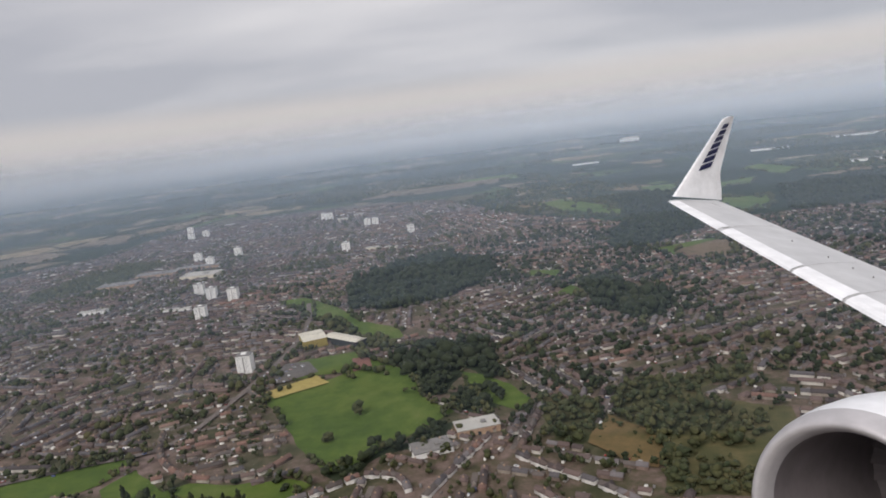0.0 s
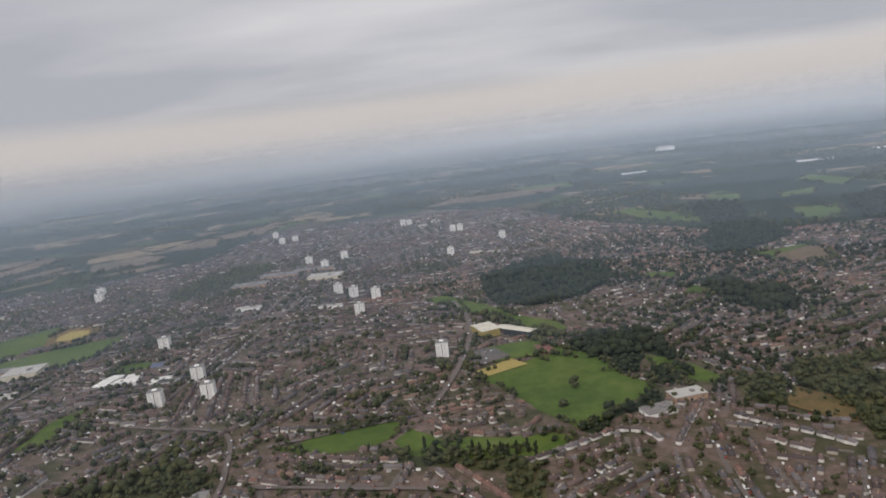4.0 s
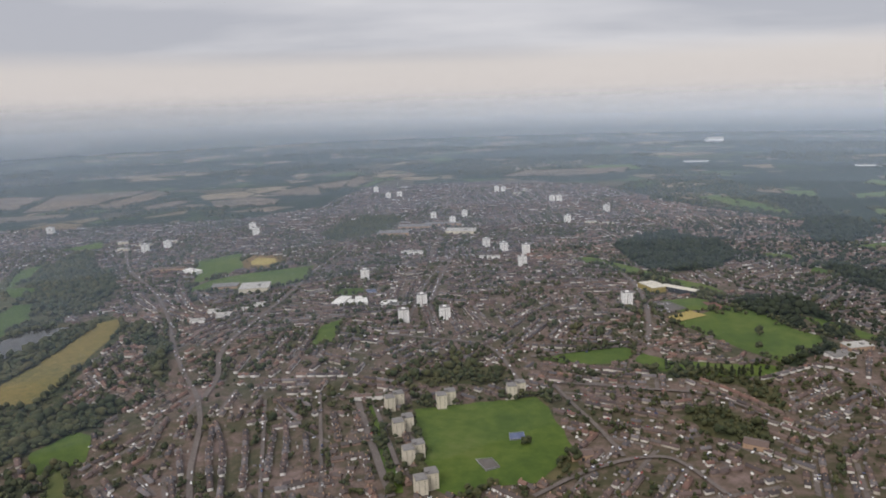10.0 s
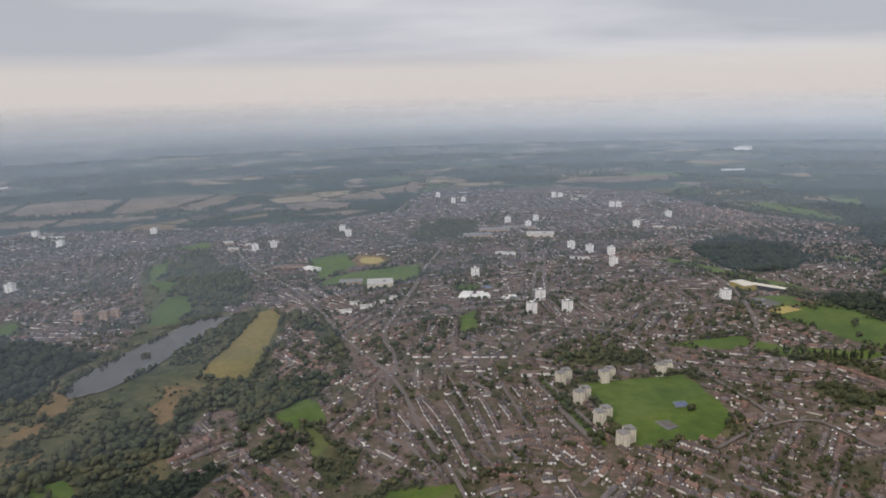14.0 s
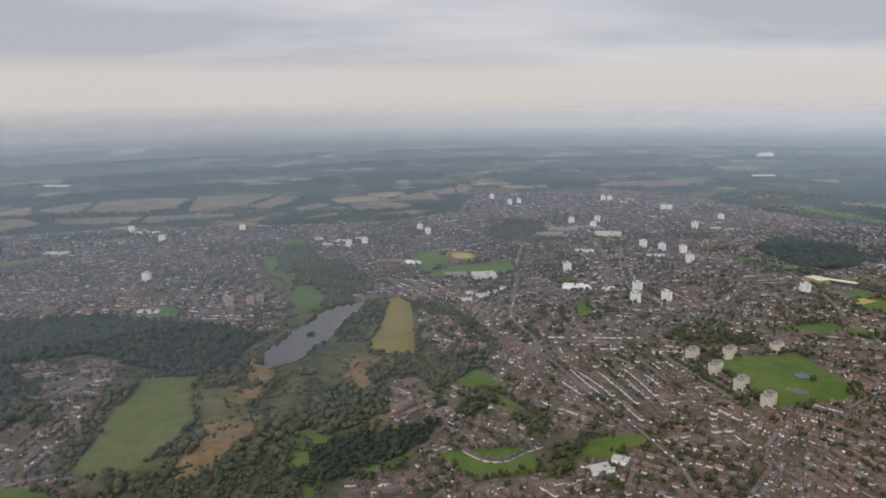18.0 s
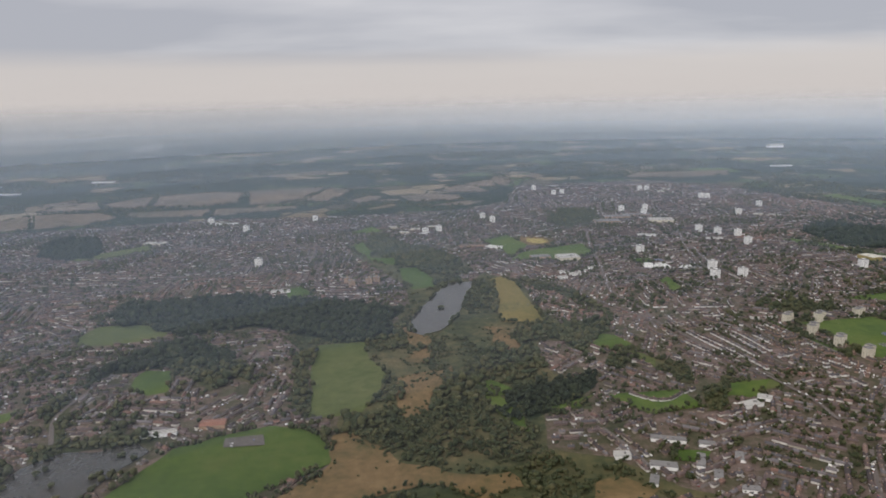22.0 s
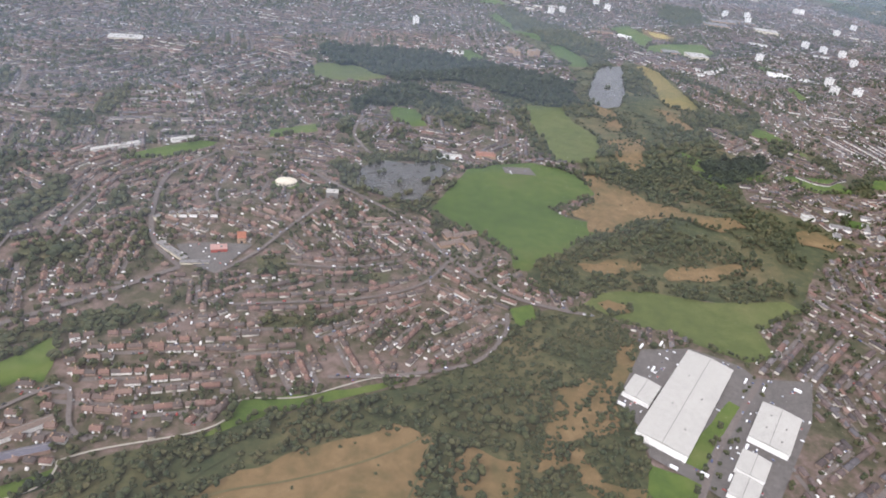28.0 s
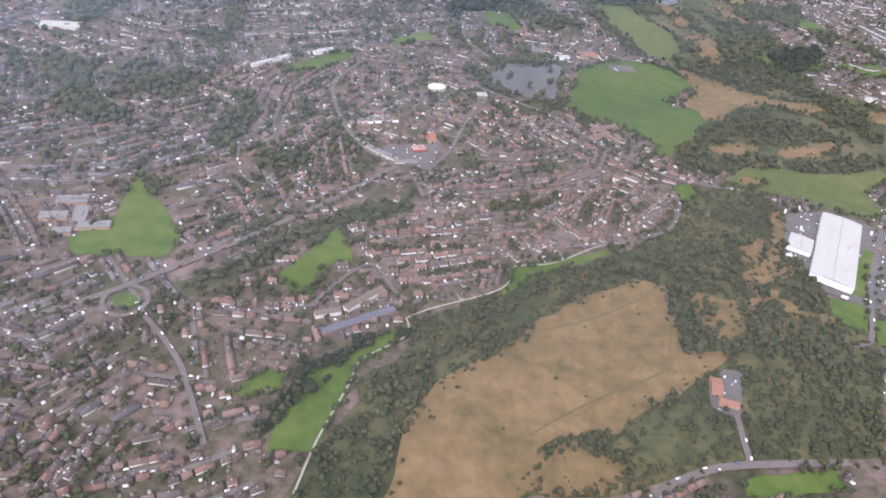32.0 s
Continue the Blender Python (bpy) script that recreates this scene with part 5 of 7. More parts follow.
for name, kind, poly in AREAS:
    if kind == "wood":
        big = name in ("great_wood", "long_wood", "far_wood_w", "dark_wood")
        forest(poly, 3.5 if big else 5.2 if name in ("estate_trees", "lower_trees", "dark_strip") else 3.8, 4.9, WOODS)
    elif kind == "copse":
        forest(poly, 3.9, 4.3, TREES, (6, 8) if name in ("heath_clump", "poplar_bushes", "poplar_bushes_b") else (1, 2, 6, 8))
    elif kind == "scrub":  # bushes and small trees close together, with open grass between
        xs, ys = [p[0] for p in poly], [p[1] for p in poly]
        bare = {"scrub_south": -0.9, "lake_park": -0.12, "scrub_big": 0.16, "mid_scrub": 0.12}.get(name, 0.0)
        for k in range(int((max(xs) - min(xs)) * (max(ys) - min(ys)) / 5.0)):
            x, y = rng.uniform(min(xs), max(xs)), rng.uniform(min(ys), max(ys))
            dens = 0.8 * noise.noise((x * 0.022, y * 0.022, 1.5)) + 0.45 * noise.noise((x * 0.07, y * 0.07, 4))
            if rng.random() < 0.12 + 2.2 * (dens - bare - (0.2 if y < -322 and x < -690 else -0.35 if x > -690 and y < -200 else 0.0)) and cover_at(x, y) == 4 and inside(poly, np.array([x]), np.array([y]))[0]:
                w = rng.uniform(1.2, 3.2 + 4.2 * max(0.0, dens)) * rng.choice((0.6, 0.9, 1.0, 1.25))
                TREES.append((x, y, w, w * rng.uniform(0.5, 0.85)))
    if kind == "dry":  # lone bushes on the heath
        xs, ys = [p[0] for p in poly], [p[1] for p in poly]
        for k in range(int((max(xs) - min(xs)) * (max(ys) - min(ys)) / 420)):
            x, y = rng.uniform(min(xs), max(xs)), rng.uniform(min(ys), max(ys))
            if cover_at(x, y) == 2:
                w = rng.uniform(0.7, 1.9)
                TREES.append((x, y, w, w * 0.7))
        for x, y in wavy(poly, 1.6, 2.0):  # thinning bushes along the rim
            x, y = x + rng.gauss(0, 3.0), y + rng.gauss(0, 3.0)
            if noise.noise((x * 0.04, y * 0.04, 15)) > -0.25 and cover_at(x, y) in (2, 4):
                w = rng.uniform(0.8, 2.8)
                TREES.append((x, y, w, w * 0.8))
    if kind in ("grass", "meadow", "water", "dry", "crop"):
        line = wavy(poly, 3.5, 2.0)
        for x, y in line:
            if noise.noise((x * 0.035, y * 0.035, 11)) > (0.0 if kind != "water" else 0.08):
                w = rng.uniform(2.2, 4.4)
                TREES.append((x + rng.uniform(-1, 1), y + rng.uniform(-1, 1), w, w * rng.uniform(0.85, 1.15)))
for x, y in GARDENS:
    if rng.random() < 0.42 + 1.3 * noise.noise((x * 0.02, y * 0.02, 2)) and cover_at(x, y) == 0:
        w = rng.uniform(1.5, 4.2)
        TREES.append((x, y, w, w * rng.uniform(0.8, 1.1)))
        if rng.random() < 0.4:
            TREES.append((x + rng.uniform(-3, 3), y + rng.uniform(-3, 3), w * 0.8, w * 0.8))
for line, width, level in ROADS:
    for i in range(0, len(line), 3):
        x, y = line[i]
        if noise.noise((x * 0.03, y * 0.03, 21)) > 0.05:
            for s in (-1, 1):
                w = rng.uniform(1.8, 3.6)
                TREES.append((x + s * (width * 0.5 + 2 + rng.random()), y + rng.uniform(-2, 2), w, w))
for k in range(95000):  # clumps of trees and single bushes between the houses
    x, y = rng.uniform(-1500, 350), rng.uniform(-430, 760)
    if cover_at(x, y) == 0:
        d = 1.25 * noise.noise((x * 0.014, y * 0.014, 41)) + 0.65 * noise.noise((x * 0.055, y * 0.055, 43))
        d -= -0.26 if x > 25 and 230 < y < 640 else -0.1 if x > -70 and 200 < y < 560 else -0.02 if x < -300 and y > 420 else 0.05 if y > -60 and x < -560 else 0.13 if y > -60 else -0.02
        if d > 0 or rng.random() < 0.06:
            w = rng.uniform(1.3, 3.2 + 2.4 * max(0.0, min(0.6, d)))
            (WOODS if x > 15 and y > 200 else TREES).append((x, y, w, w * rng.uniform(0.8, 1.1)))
# woods and hedge trees of the farmland beyond the town
for k in range(60000):
    x, y = rng.uniform(-2300, 900), rng.uniform(480, 2100)
    d = noise.noise((x * 0.004, y * 0.004, 5)) + 0.5 * noise.noise((x * 0.016, y * 0.016, 6))
    if cover_at(x, y) in (10, -1) and d > (0.3 if -1300 < x < -600 and y < 1060 else 0.14) and not inside(TOWN, np.array([x]), np.array([y]))[0]:
        w = rng.uniform(3.5, 6.5)
        TREES.append((x, y, w, w * 0.85))


TREES.sort(key=nearness)
SINGLE, TREES = TREES[:240], TREES[240:]


def split(trees):
    """By distance from the flight line: near, middle, far."""
    d = [flight(t[0], t[1]) for t in trees]
    return [[t for t, q in zip(trees, d) if lo <= q < hi] for lo, hi in ((0, 300), (300, 620), (620, 1e9))]


near_t, mid_t, far_t = split(TREES)
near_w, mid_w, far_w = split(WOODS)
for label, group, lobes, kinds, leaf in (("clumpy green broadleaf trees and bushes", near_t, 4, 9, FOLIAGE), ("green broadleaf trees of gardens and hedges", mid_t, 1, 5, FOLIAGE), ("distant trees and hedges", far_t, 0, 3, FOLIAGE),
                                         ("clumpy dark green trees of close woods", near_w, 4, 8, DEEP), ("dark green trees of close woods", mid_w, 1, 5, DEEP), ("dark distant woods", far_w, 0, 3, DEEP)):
    for kind in range(kinds):
        pick = group[kind::kinds]
        if not pick:
            continue
        cv, cf = crown(kind + 1, lobes, 1) if lobes else crown(kind + 20, 1, 1)
        if lobes == 0:  # the farthest are plainer
            bm = bmesh.new()
            bmesh.ops.create_icosphere(bm, subdivisions=1, radius=0.5)
            bmesh.ops.delete(bm, geom=[f for f in bm.faces if f.calc_center_median().z < -0.2], context="FACES")
            bm.verts.ensure_lookup_table()
            bm.verts.index_update()
            cv, cf = [(v.co.x * (1 + 0.3 * noise.noise(v.co * 3 + Vector((kind, 0, 0)))), v.co.y, v.co.z + 0.45) for v in bm.verts], [tuple(q.index for q in f.verts) for f in bm.faces]
            bm.free()
        V, F = stamp(cv, cf, [(x, y, 0, rng.uniform(0, 6.28), w, w, h) for x, y, w, h in pick])
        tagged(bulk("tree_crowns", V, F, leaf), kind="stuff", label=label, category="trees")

# ---- tower blocks ----


def empty(name, x, y, turn=0.0, z=0.0):
    ob = new(name)
    ob.matrix_world = pose(x, y, z, 0, 0, turn)
    return ob


def shared(name, geo, mat):
    me = bpy.data.meshes.new(name)
    me.from_pydata(*[[tuple(q) for q in part] if i != 1 else [] for i, part in ((0, geo[0]), (1, ()), (2, geo[1]))])
    me.materials.append(mat)
    return me


def put(name, me, parent, m):
    ob = new(name, me)
    ob.parent = parent
    ob.matrix_basis = m
    return ob


def tower(w, d, storeys, wall, label, near=True):
    """Tower block: two slabs with a recess between, roof slab, plant room, stair shaft and window rows."""
    root = empty("tower_block", 0, 0)
    h = storeys * 0.98 + 0.5
    mesh_ob("wall", *join(box(-w / 2, -d / 2, 0, -w * .08, d / 2, h), box(w * .08, -d / 2, 0, w / 2, d / 2, h), box(-w * .08, -d * .47, 0, w * .08, d * .47, h - .1)), wall, root)
    top = mesh_ob("roof", *join(box(-w / 2 - .06, -d / 2 - .06, h + .003, w / 2 + .06, d / 2 + .06, h + 0.22)), GREYROOF, root)
    mesh_ob("plant_room", *box(-w * .17, -d * .2, h + .225, w * .17, d * .2, h + .75), wall, top)
    mesh_ob("stair_shaft", *box(-w * .03, -d * .485, .6, w * .03, -d * .47 - .003, h - .6), GREYROOF, root, "grey glazed stair shaft")
    if not near:  # far off: all windows of the block in one mesh
        rows = []
        for s in range(storeys):
            z = 0.5 + s * 0.98
            for k in (0.15, 1.0, w * .56, w * .56 + .85):
                for y in (-d / 2, d / 2):
                    rows.append(box(-w * .43 + k, y - .02, z, -w * .43 + k + .5, y + .02, z + .36))
            for k in (0.1, d * .55):
                for x in (-w / 2, w / 2):
                    rows.append(box(x - .02, -d * .4 + k, z, x + .02, -d * .4 + k + .45, z + .36))
        mesh_ob("windows", *join(*rows), TOWERGLASS, root, kind="stuff")
        return tagged(root, label=label, category="tower block", group="tower blocks of the town")
    pane = shared("window", box(-.25, -.02, 0, .25, .02, .36), TOWERGLASS)
    for s in range(storeys):
        z = 0.5 + s * 0.98
        for k in (0.4, 1.25, w * .56 + .25, w * .56 + 1.1):
            for y in (-d / 2, d / 2):
                put("window", pane, root, pose(-w * .43 + k, y, z, 0, 0, 0))
        for k in (0.32, d * .55 + .22):
            for x in (-w / 2, w / 2):
                put("window", pane, root, pose(x, -d * .4 + k, z, 0, 0, 90))
    return tagged(root, label=label, category="tower block", group="tower blocks of the town")


BRICK_A = material("brown_brick", [(0.21, 0.14, 0.11), (0.27, 0.19, 0.15)], 0.9, (0.3, 2))
KA = 0.94
first = tower(7.4, 6.6, 9, CONCRETE, "pale concrete tower block with rows of small windows")
first.matrix_world = pose(-274, 304, 0, 0, 0, 8)
for x, y, turn in ((-263, 341, 8), (-245, 308, 8), (-317, 421, 5), (-176, 458, 4), (-110, 334, 0), (-168, 507, 0), (-189, 520, 3), (-206, 541, 3), (-754, 386, 0)):
    copy_thing(first, pose(x, y, 0, 0, 0, turn))
distant = tower(7.4, 6.6, 9, CONCRETE, "pale concrete tower block far off in the town", False)
distant.matrix_world = pose(-572, 553, 0, 0, 0, 12)
for x, y, turn in ((-554, 568, 12), (-489, 666, 6), (-476, 636, 6), (-227, 722, 0), (-242, 676, 0), (-40, 735, 0), (-102, 665, 0),
                   (-98, 833, 0), (-88, 832, 0), (-172, 953, 0), (-162, 945, 0), (-373, 982, 0), (-345, 908, 0), (-328, 917, 0),
                   (-745, 670, 4), (-902, 661, 0), (-829, 595, 0), (-1106, 443, 0), (-1093, 446, 3), (-267, 712, 3)):
    copy_thing(distant, pose(x, y, 0, 0, 0, turn))
tan = tower(6.4, 5.6, 7, TANBRICK, "tan brick tower block beside the lake park")
tan.matrix_world = pose(-642, 303, 0, 0, 0, 10)
for x, y in ((-636, 293), (-620, 301), (-613, 306)):
    copy_thing(tan, pose(x, y, 0, 0, 0, 10))


def flats():
    """Block of flats: two tall wings set askew, joined by a lower stair core."""
    root = empty("block_of_flats", 0, 0)
    mesh_ob("front_wing", *box(-4.608, -4.352, 0, 0.256, 0.768, 7.459), CREAM, root)
    mesh_ob("rear_wing", *box(0.768, -1.152, 0, 5.632, 3.968, 7.459), CREAM, root)
    mesh_ob("stair_core", *box(0.2598, -0.512, 0, 0.7642, 0.768, 7.963), CREAM, root)
    mesh_ob("front_roof", *box(-4.736, -4.48, 7.463, 0.32, 0.896, 7.661), GREYROOF, root)
    mesh_ob("rear_roof", *box(0.704, -1.28, 7.463, 5.76, 4.096, 7.661), GREYROOF, root)
    mesh_ob("tank_room", *box(0, -0.768, 7.969, 1.92, 1.152, 8.669), GREYROOF, root)
    pane = shared("window", box(-.22, -.02, 0, .22, .02, .34), GLASS)
    for s in range(7):
        for k in (-1.2, 1.2):
            for x, y, turn in ((-2.18 + k, -4.352, 0), (3.2 + k, -1.152, 0), (-4.608, -1.79 + k, 90), (5.632, 1.41 + k, 90)):
                put("window", pane, root, pose(x, y, .45 + s * 1.0, 0, 0, turn))
    return tagged(root, label="cream rendered block of flats with two askew wings beside the park", category="flats", group="blocks of flats by the park")


flat = flats()
flat.matrix_world = pose(-286 * KA, 178 * KA, 0, 0, 0, 18)
for x, y, turn in ((-258, 180, 14), (-219, 190, 8), (-279, 150, 18), (-272, 123, 18), (-265, 98, 18)):
    copy_thing(flat, pose(x * KA, y * KA, 0, 0, 0, turn))

# ---- halls, schools, shops and sheds ----


def hall(name, label, category, x, y, w, d, h, turn, roofmat, wallmat=None, pitch=0.0, lights=0):
    """Large low building: walls, roof flat or gently pitched, door, roof lights."""
    root = empty(name, x * KA, y * KA, turn)
    mesh_ob("wall", *box(-w / 2, -d / 2, 0, w / 2, d / 2, h), wallmat or GREYROOF, root)
    o = 0.15
    if pitch:
        v = [(-w / 2 - o, -d / 2 - o, h + .01), (w / 2 + o, -d / 2 - o, h + .01), (w / 2 + o, 0, h + pitch), (-w / 2 - o, 0, h + pitch), (w / 2 + o, d / 2 + o, h + .01), (-w / 2 - o, d / 2 + o, h + .01)]
        top = mesh_ob("roof", v, [(0, 1, 2, 3), (3, 2, 4, 5), (0, 3, 5), (1, 4, 2), (0, 5, 4, 1)], roofmat, root)
        mesh_ob("ridge_cap", *box(-w / 2 - o, -.1, h + pitch - .02, w / 2 + o, .1, h + pitch + .06), GREYROOF, top)
        if w > 15 and roofmat is WHITEROOF:
            vent = shared("roof_vent", box(-.35, -.35, -.1, .35, .35, .35), GREYROOF)
            for k in range(4):
                put("roof_vent", vent, top, pose(w * (-.3 + .17 * k), d * (.2 if k % 2 else -.24), h + pitch * .5, 0, 0, 0))
    else:
        top = mesh_ob("roof", *box(-w / 2 - o, -d / 2 - o, h + .003, w / 2 + o, d / 2 + o, h + .3), roofmat, root)
        mesh_ob("roof_plant", *box(w * .1, -d * .15, h + .303, w * .22, d * .1, h + .8), GREYROOF, top)
    mesh_ob("door", *box(-.6, -d / 2 - .05, 0, .6, -d / 2 - .003, min(1.4, h * .6)), GLASS, root)
    for k in range(lights):
        fx = -w * .42 + (k + .5) * w * .84 / lights
        for s in (-1, 1):
            z = h + (pitch * .45 if pitch else .3)
            slope = math.degrees(math.atan2(pitch, d / 2)) if pitch else 0
            me = shared("roof_light", box(-.5, -d * .1, .02, .5, d * .1, .1), GREYROOF)
            put("roof_light", me, top, pose(fx, s * d * .27, z, -s * slope, 0, 0))
    return tagged(root, label=label, category=category)


hall("warehouse", "long white-roofed warehouse beside a lawn and yard", "warehouse", -630, -257, 67, 21, 4.2, 57, WHITEROOF, CONCRETE, 0.9)
hall("warehouse", "small white-roofed shed beside the long warehouse", "warehouse", -650, -253, 14.5, 12, 3.2, 57, WHITEROOF, CONCRETE, 0.5)
hall("warehouse", "square pale-roofed factory unit with yard of vehicles", "warehouse", -594, -269, 26, 16, 3.6, 57, WHITEROOF, CONCRETE, 0.7)
hall("warehouse", "white-roofed small factory unit beside the road", "warehouse", -612, -292, 12.5, 11, 3.0, 57, WHITEROOF, CONCRETE, 0.5)
hall("warehouse", "white-roofed small factory unit beside the road", "warehouse", -620, -305, 12.5, 10, 3.0, 57, WHITEROOF, CONCRETE, 0.5)
PINKROOF = material("faded_red_flat_roof", [(0.3, 0.17, 0.14), (0.36, 0.22, 0.19)], 0.8, (0.2, 1.5))
ORANGE = material("bright_orange_roof_tiles", [(0.22, 0.082, 0.045), (0.27, 0.105, 0.06)], 0.8, (0.2, 1.5))
BROWNTILE = material("brown_roof_tiles", [(0.11, 0.082, 0.066), (0.15, 0.11, 0.088)], 0.85, (0.2, 1.5))
PALECREAM = material("pale_cream_sheet_roof", [(0.46, 0.43, 0.35), (0.54, 0.51, 0.43)], 0.6, (0.05, 0.4))
hall("school", "long cream-roofed school wing beside a red court", "school", -66, 384, 27, 8, 3.8, -42, PALECREAM, GLASS, 1.0)
hall("school", "cream school hall with a broad cream roof", "school", -87, 393, 13, 19, 4.6, 20, PALECREAM, STRAW, 0.9)
hall("school", "low school with a broad white roof in the estate", "school", -347, 376, 9, 20, 2.4, -14, BRIGHTROOF, CONCRETE, 0.6)
hall("school", "low school with a broad white roof in the estate", "school", -331, 376, 9, 18, 2.4, 10, BRIGHTROOF, CONCRETE, 0.6)
hall("school", "low white-roofed middle block joining two school wings", "school", -337.5, 372, 8, 9, 2.0, 0, BRIGHTROOF, CONCRETE)
hall("shop", "small white flat-roofed shop building", "shop", -307, 366, 12, 10, 2.2, 5, BRIGHTROOF, CONCRETE)
hall("shop", "flat-roofed grey shops beside a car park", "shop", -300, 362, 14, 6, 2.2, 5, GREYROOF, CONCRETE)
hall("leisure_centre", "large pale leisure centre beside the playing fields", "leisure centre", -432, 418, 24, 20, 4.5, 8, WHITEROOF, CREAM)
hall("leisure_centre", "grey flat-roofed annex of the leisure centre", "leisure centre", -463, 430, 22, 12, 2.4, 8, GREYROOF, TANBRICK)
hall("school", "white school buildings beside the playing field", "school", -515, 486, 18, 8, 3, -30, BRIGHTROOF, CONCRETE)
hall("school", "low brown school range beside the playing field", "school", -545, 500, 30, 10, 2.4, 10, BROWNTILE, TANBRICK, 0.8)
hall("shopping_centre", "large white-roofed shopping centre hall", "shopping centre", -247, 660, 34, 20, 3.4, -6, WHITEROOF, CREAM)
hall("shopping_centre", "long grey flat-roofed shopping centre range", "shopping centre", -306, 698, 40, 16, 3, 0, GREYROOF, TANBRICK)
hall("shopping_centre", "grey flat-roofed shopping centre block", "shopping centre", -330, 660, 36, 18, 3, 0, GREYROOF, TANBRICK)
hall("shopping_centre", "grey flat-roofed shops beside the shopping centre", "shopping centre", -270, 715, 44, 12, 2.4, 0, GREYROOF, TANBRICK)
for x, y, w, d in ((-436, 345, 10, 8), (-425, 358, 9, 6), (-448, 356, 8, 5), (-415, 372, 9, 6), (-452, 332, 10, 5)):
    hall("workshop", "small pale-roofed workshop beside the dual road", "workshop", x, y, w, d, 2, 12, WHITEROOF, CONCRETE)
hall("car_repair_shop", "flat white-roofed building beside the school field", "shop", 4, 251, 16, 9, 2.6, 10, WHITEROOF, TANBRICK)
hall("shop", "grey flat-roofed shed beside the tree belt", "shop", -14, 238, 14, 9, 2, 15, GREYROOF, CONCRETE)


def domed_hall(x, y, turn):
    """Oval hall under one broad folded pale roof."""
    root = empty("church_hall", x, y, turn)
    n = 16
    ring = lambda s, z, fold=0.0: [((6.6 * s) * math.cos(2 * math.pi * i / n), (4.4 * s) * math.sin(2 * math.pi * i / n), z + (fold if i % 2 else 0)) for i in range(n)]
    band = lambda rows: [(k * n + i, k * n + (i + 1) % n, (k + 1) * n + (i + 1) % n, (k + 1) * n + i) for k in range(rows) for i in range(n)]
    mesh_ob("wall", ring(0.97, 0) + ring(0.97, 2.6), band(1), CREAM, root)
    v = ring(1.03, 2.45) + ring(1.03, 2.65, 0.15) + ring(0.86, 3.5, 0.2) + ring(0.55, 4.2, 0.2) + ring(0.16, 4.7)
    mesh_ob("roof", v, band(4) + [tuple(range(4 * n, 5 * n))], CREAM, root)
    mesh_ob("finial", *box(-.3, -.3, 4.65, .3, .3, 5.2), GREYROOF, root)
    mesh_ob("door", *box(-.7, -4.36, 0, .7, -4.2, 1.3), GLASS, root)
    for i in range(n):
        a = 2 * math.pi * (i + 0.5) / n
        put("window", shared("hall_window", box(-.55, -.06, 1.2, .55, .06, 2.1), GLASS), root, pose(6.3 * math.cos(a), 4.2 * math.sin(a), 0, 0, 0, math.degrees(math.atan2(math.sin(a) / 4.4, math.cos(a) / 6.6)) + 90))
    return tagged(root, label="cream oval hall under a low folded roof", category="hall")


domed_hall(-801, -81, 12)
for x, y in [(-857, -141), (-851, -136), (-847, -134), (-843, -132), (-838, -129), (-835, -128)]:
    hall("gabled_house", "white rendered house with a grey gabled roof", "house", x / KA, y / KA, 3.0, 2.6, 2.3, 62, GREYROOF, CREAM, 1.1)
hall("shop", "red-clad flat-roofed shop beside the car park", "shop", -868, -175, 8, 5, 2.2, 20, PINKROOF, REDPAINT)
hall("shop", "shop with a steep orange tiled roof", "shop", -859.5, -161, 4.5, 7, 3.0, 14, ORANGE, TANBRICK, 2.4)
hall("shop", "pale flat-roofed parade of shops at the road fork", "shop", -891, -182, 22, 3.2, 1.6, -35, GREYROOF, CREAM)
hall("shop", "pale flat-roofed shop canopy at the road fork", "shop", -876, -190, 14, 2.4, 1.2, 12, GREYROOF, CREAM)
for k in range(5):
    hall("shop", "white gabled shop in a short row", "shop", -905 + k * 5.6, -144 + k * 1.4, 3.0, 4, 2.0, 100, BROWNTILE, WHITEPAINT, 0.9)
hall("office_block", "grey office block beside the pond park", "office", -820, -95, 7, 5, 3.6, 5, WHITEROOF, GREYROOF)
for x, y, w, d, t in ((-1048, -250, 14, 6, 8), (-1040, -262, 6, 12, 8), (-1052, -264, 12, 5, 8), (-1031, -270, 14, 5, 8), (-1044, -276, 8, 4, 8)):
    hall("school", "grey flat-roofed school range beside a green", "school", x, y, w, d, 1.8, t, GREYROOF, TANBRICK)
hall("school", "white-roofed school range above a green field", "school", -975, -62, 30, 3.6, 1.9, 42, WHITEROOF, CONCRETE)
hall("school", "white-roofed school range above a green field", "school", -938, -36, 16, 4, 1.9, 35, WHITEROOF, CONCRETE)
hall("clubhouse", "white-roofed clubhouse beside the pond", "clubhouse", -747, -9, 20, 5, 2.2, 12, WHITEROOF, WHITEPAINT, 0.5)
hall("school", "red brick school with tiled roof beside the green", "school", -718, 2, 14, 8, 2.4, 8, ORANGETILE, TANBRICK, 0.8)
for x, y, w, d, t in ((-741, -139, 15, 4.5, 30), (-733, -127, 15, 4.5, 30), (-744, -129, 4.5, 9, 30), (-730, -140, 4.2, 8, 30)):
    hall("care_home", "tan brick care home wing round a courtyard", "house", x, y, w, d, 2.0, t, BROWNTILE, TANBRICK, 0.9)
hall("school", "white flat-roofed school hall beside scrubland", "school", -480, -41, 8, 5, 2.2, 0, WHITEROOF, CONCRETE)
hall("school", "grey flat-roofed school range beside scrubland", "school", -450, -24, 18, 4, 2.0, -12, GREYROOF, CONCRETE)
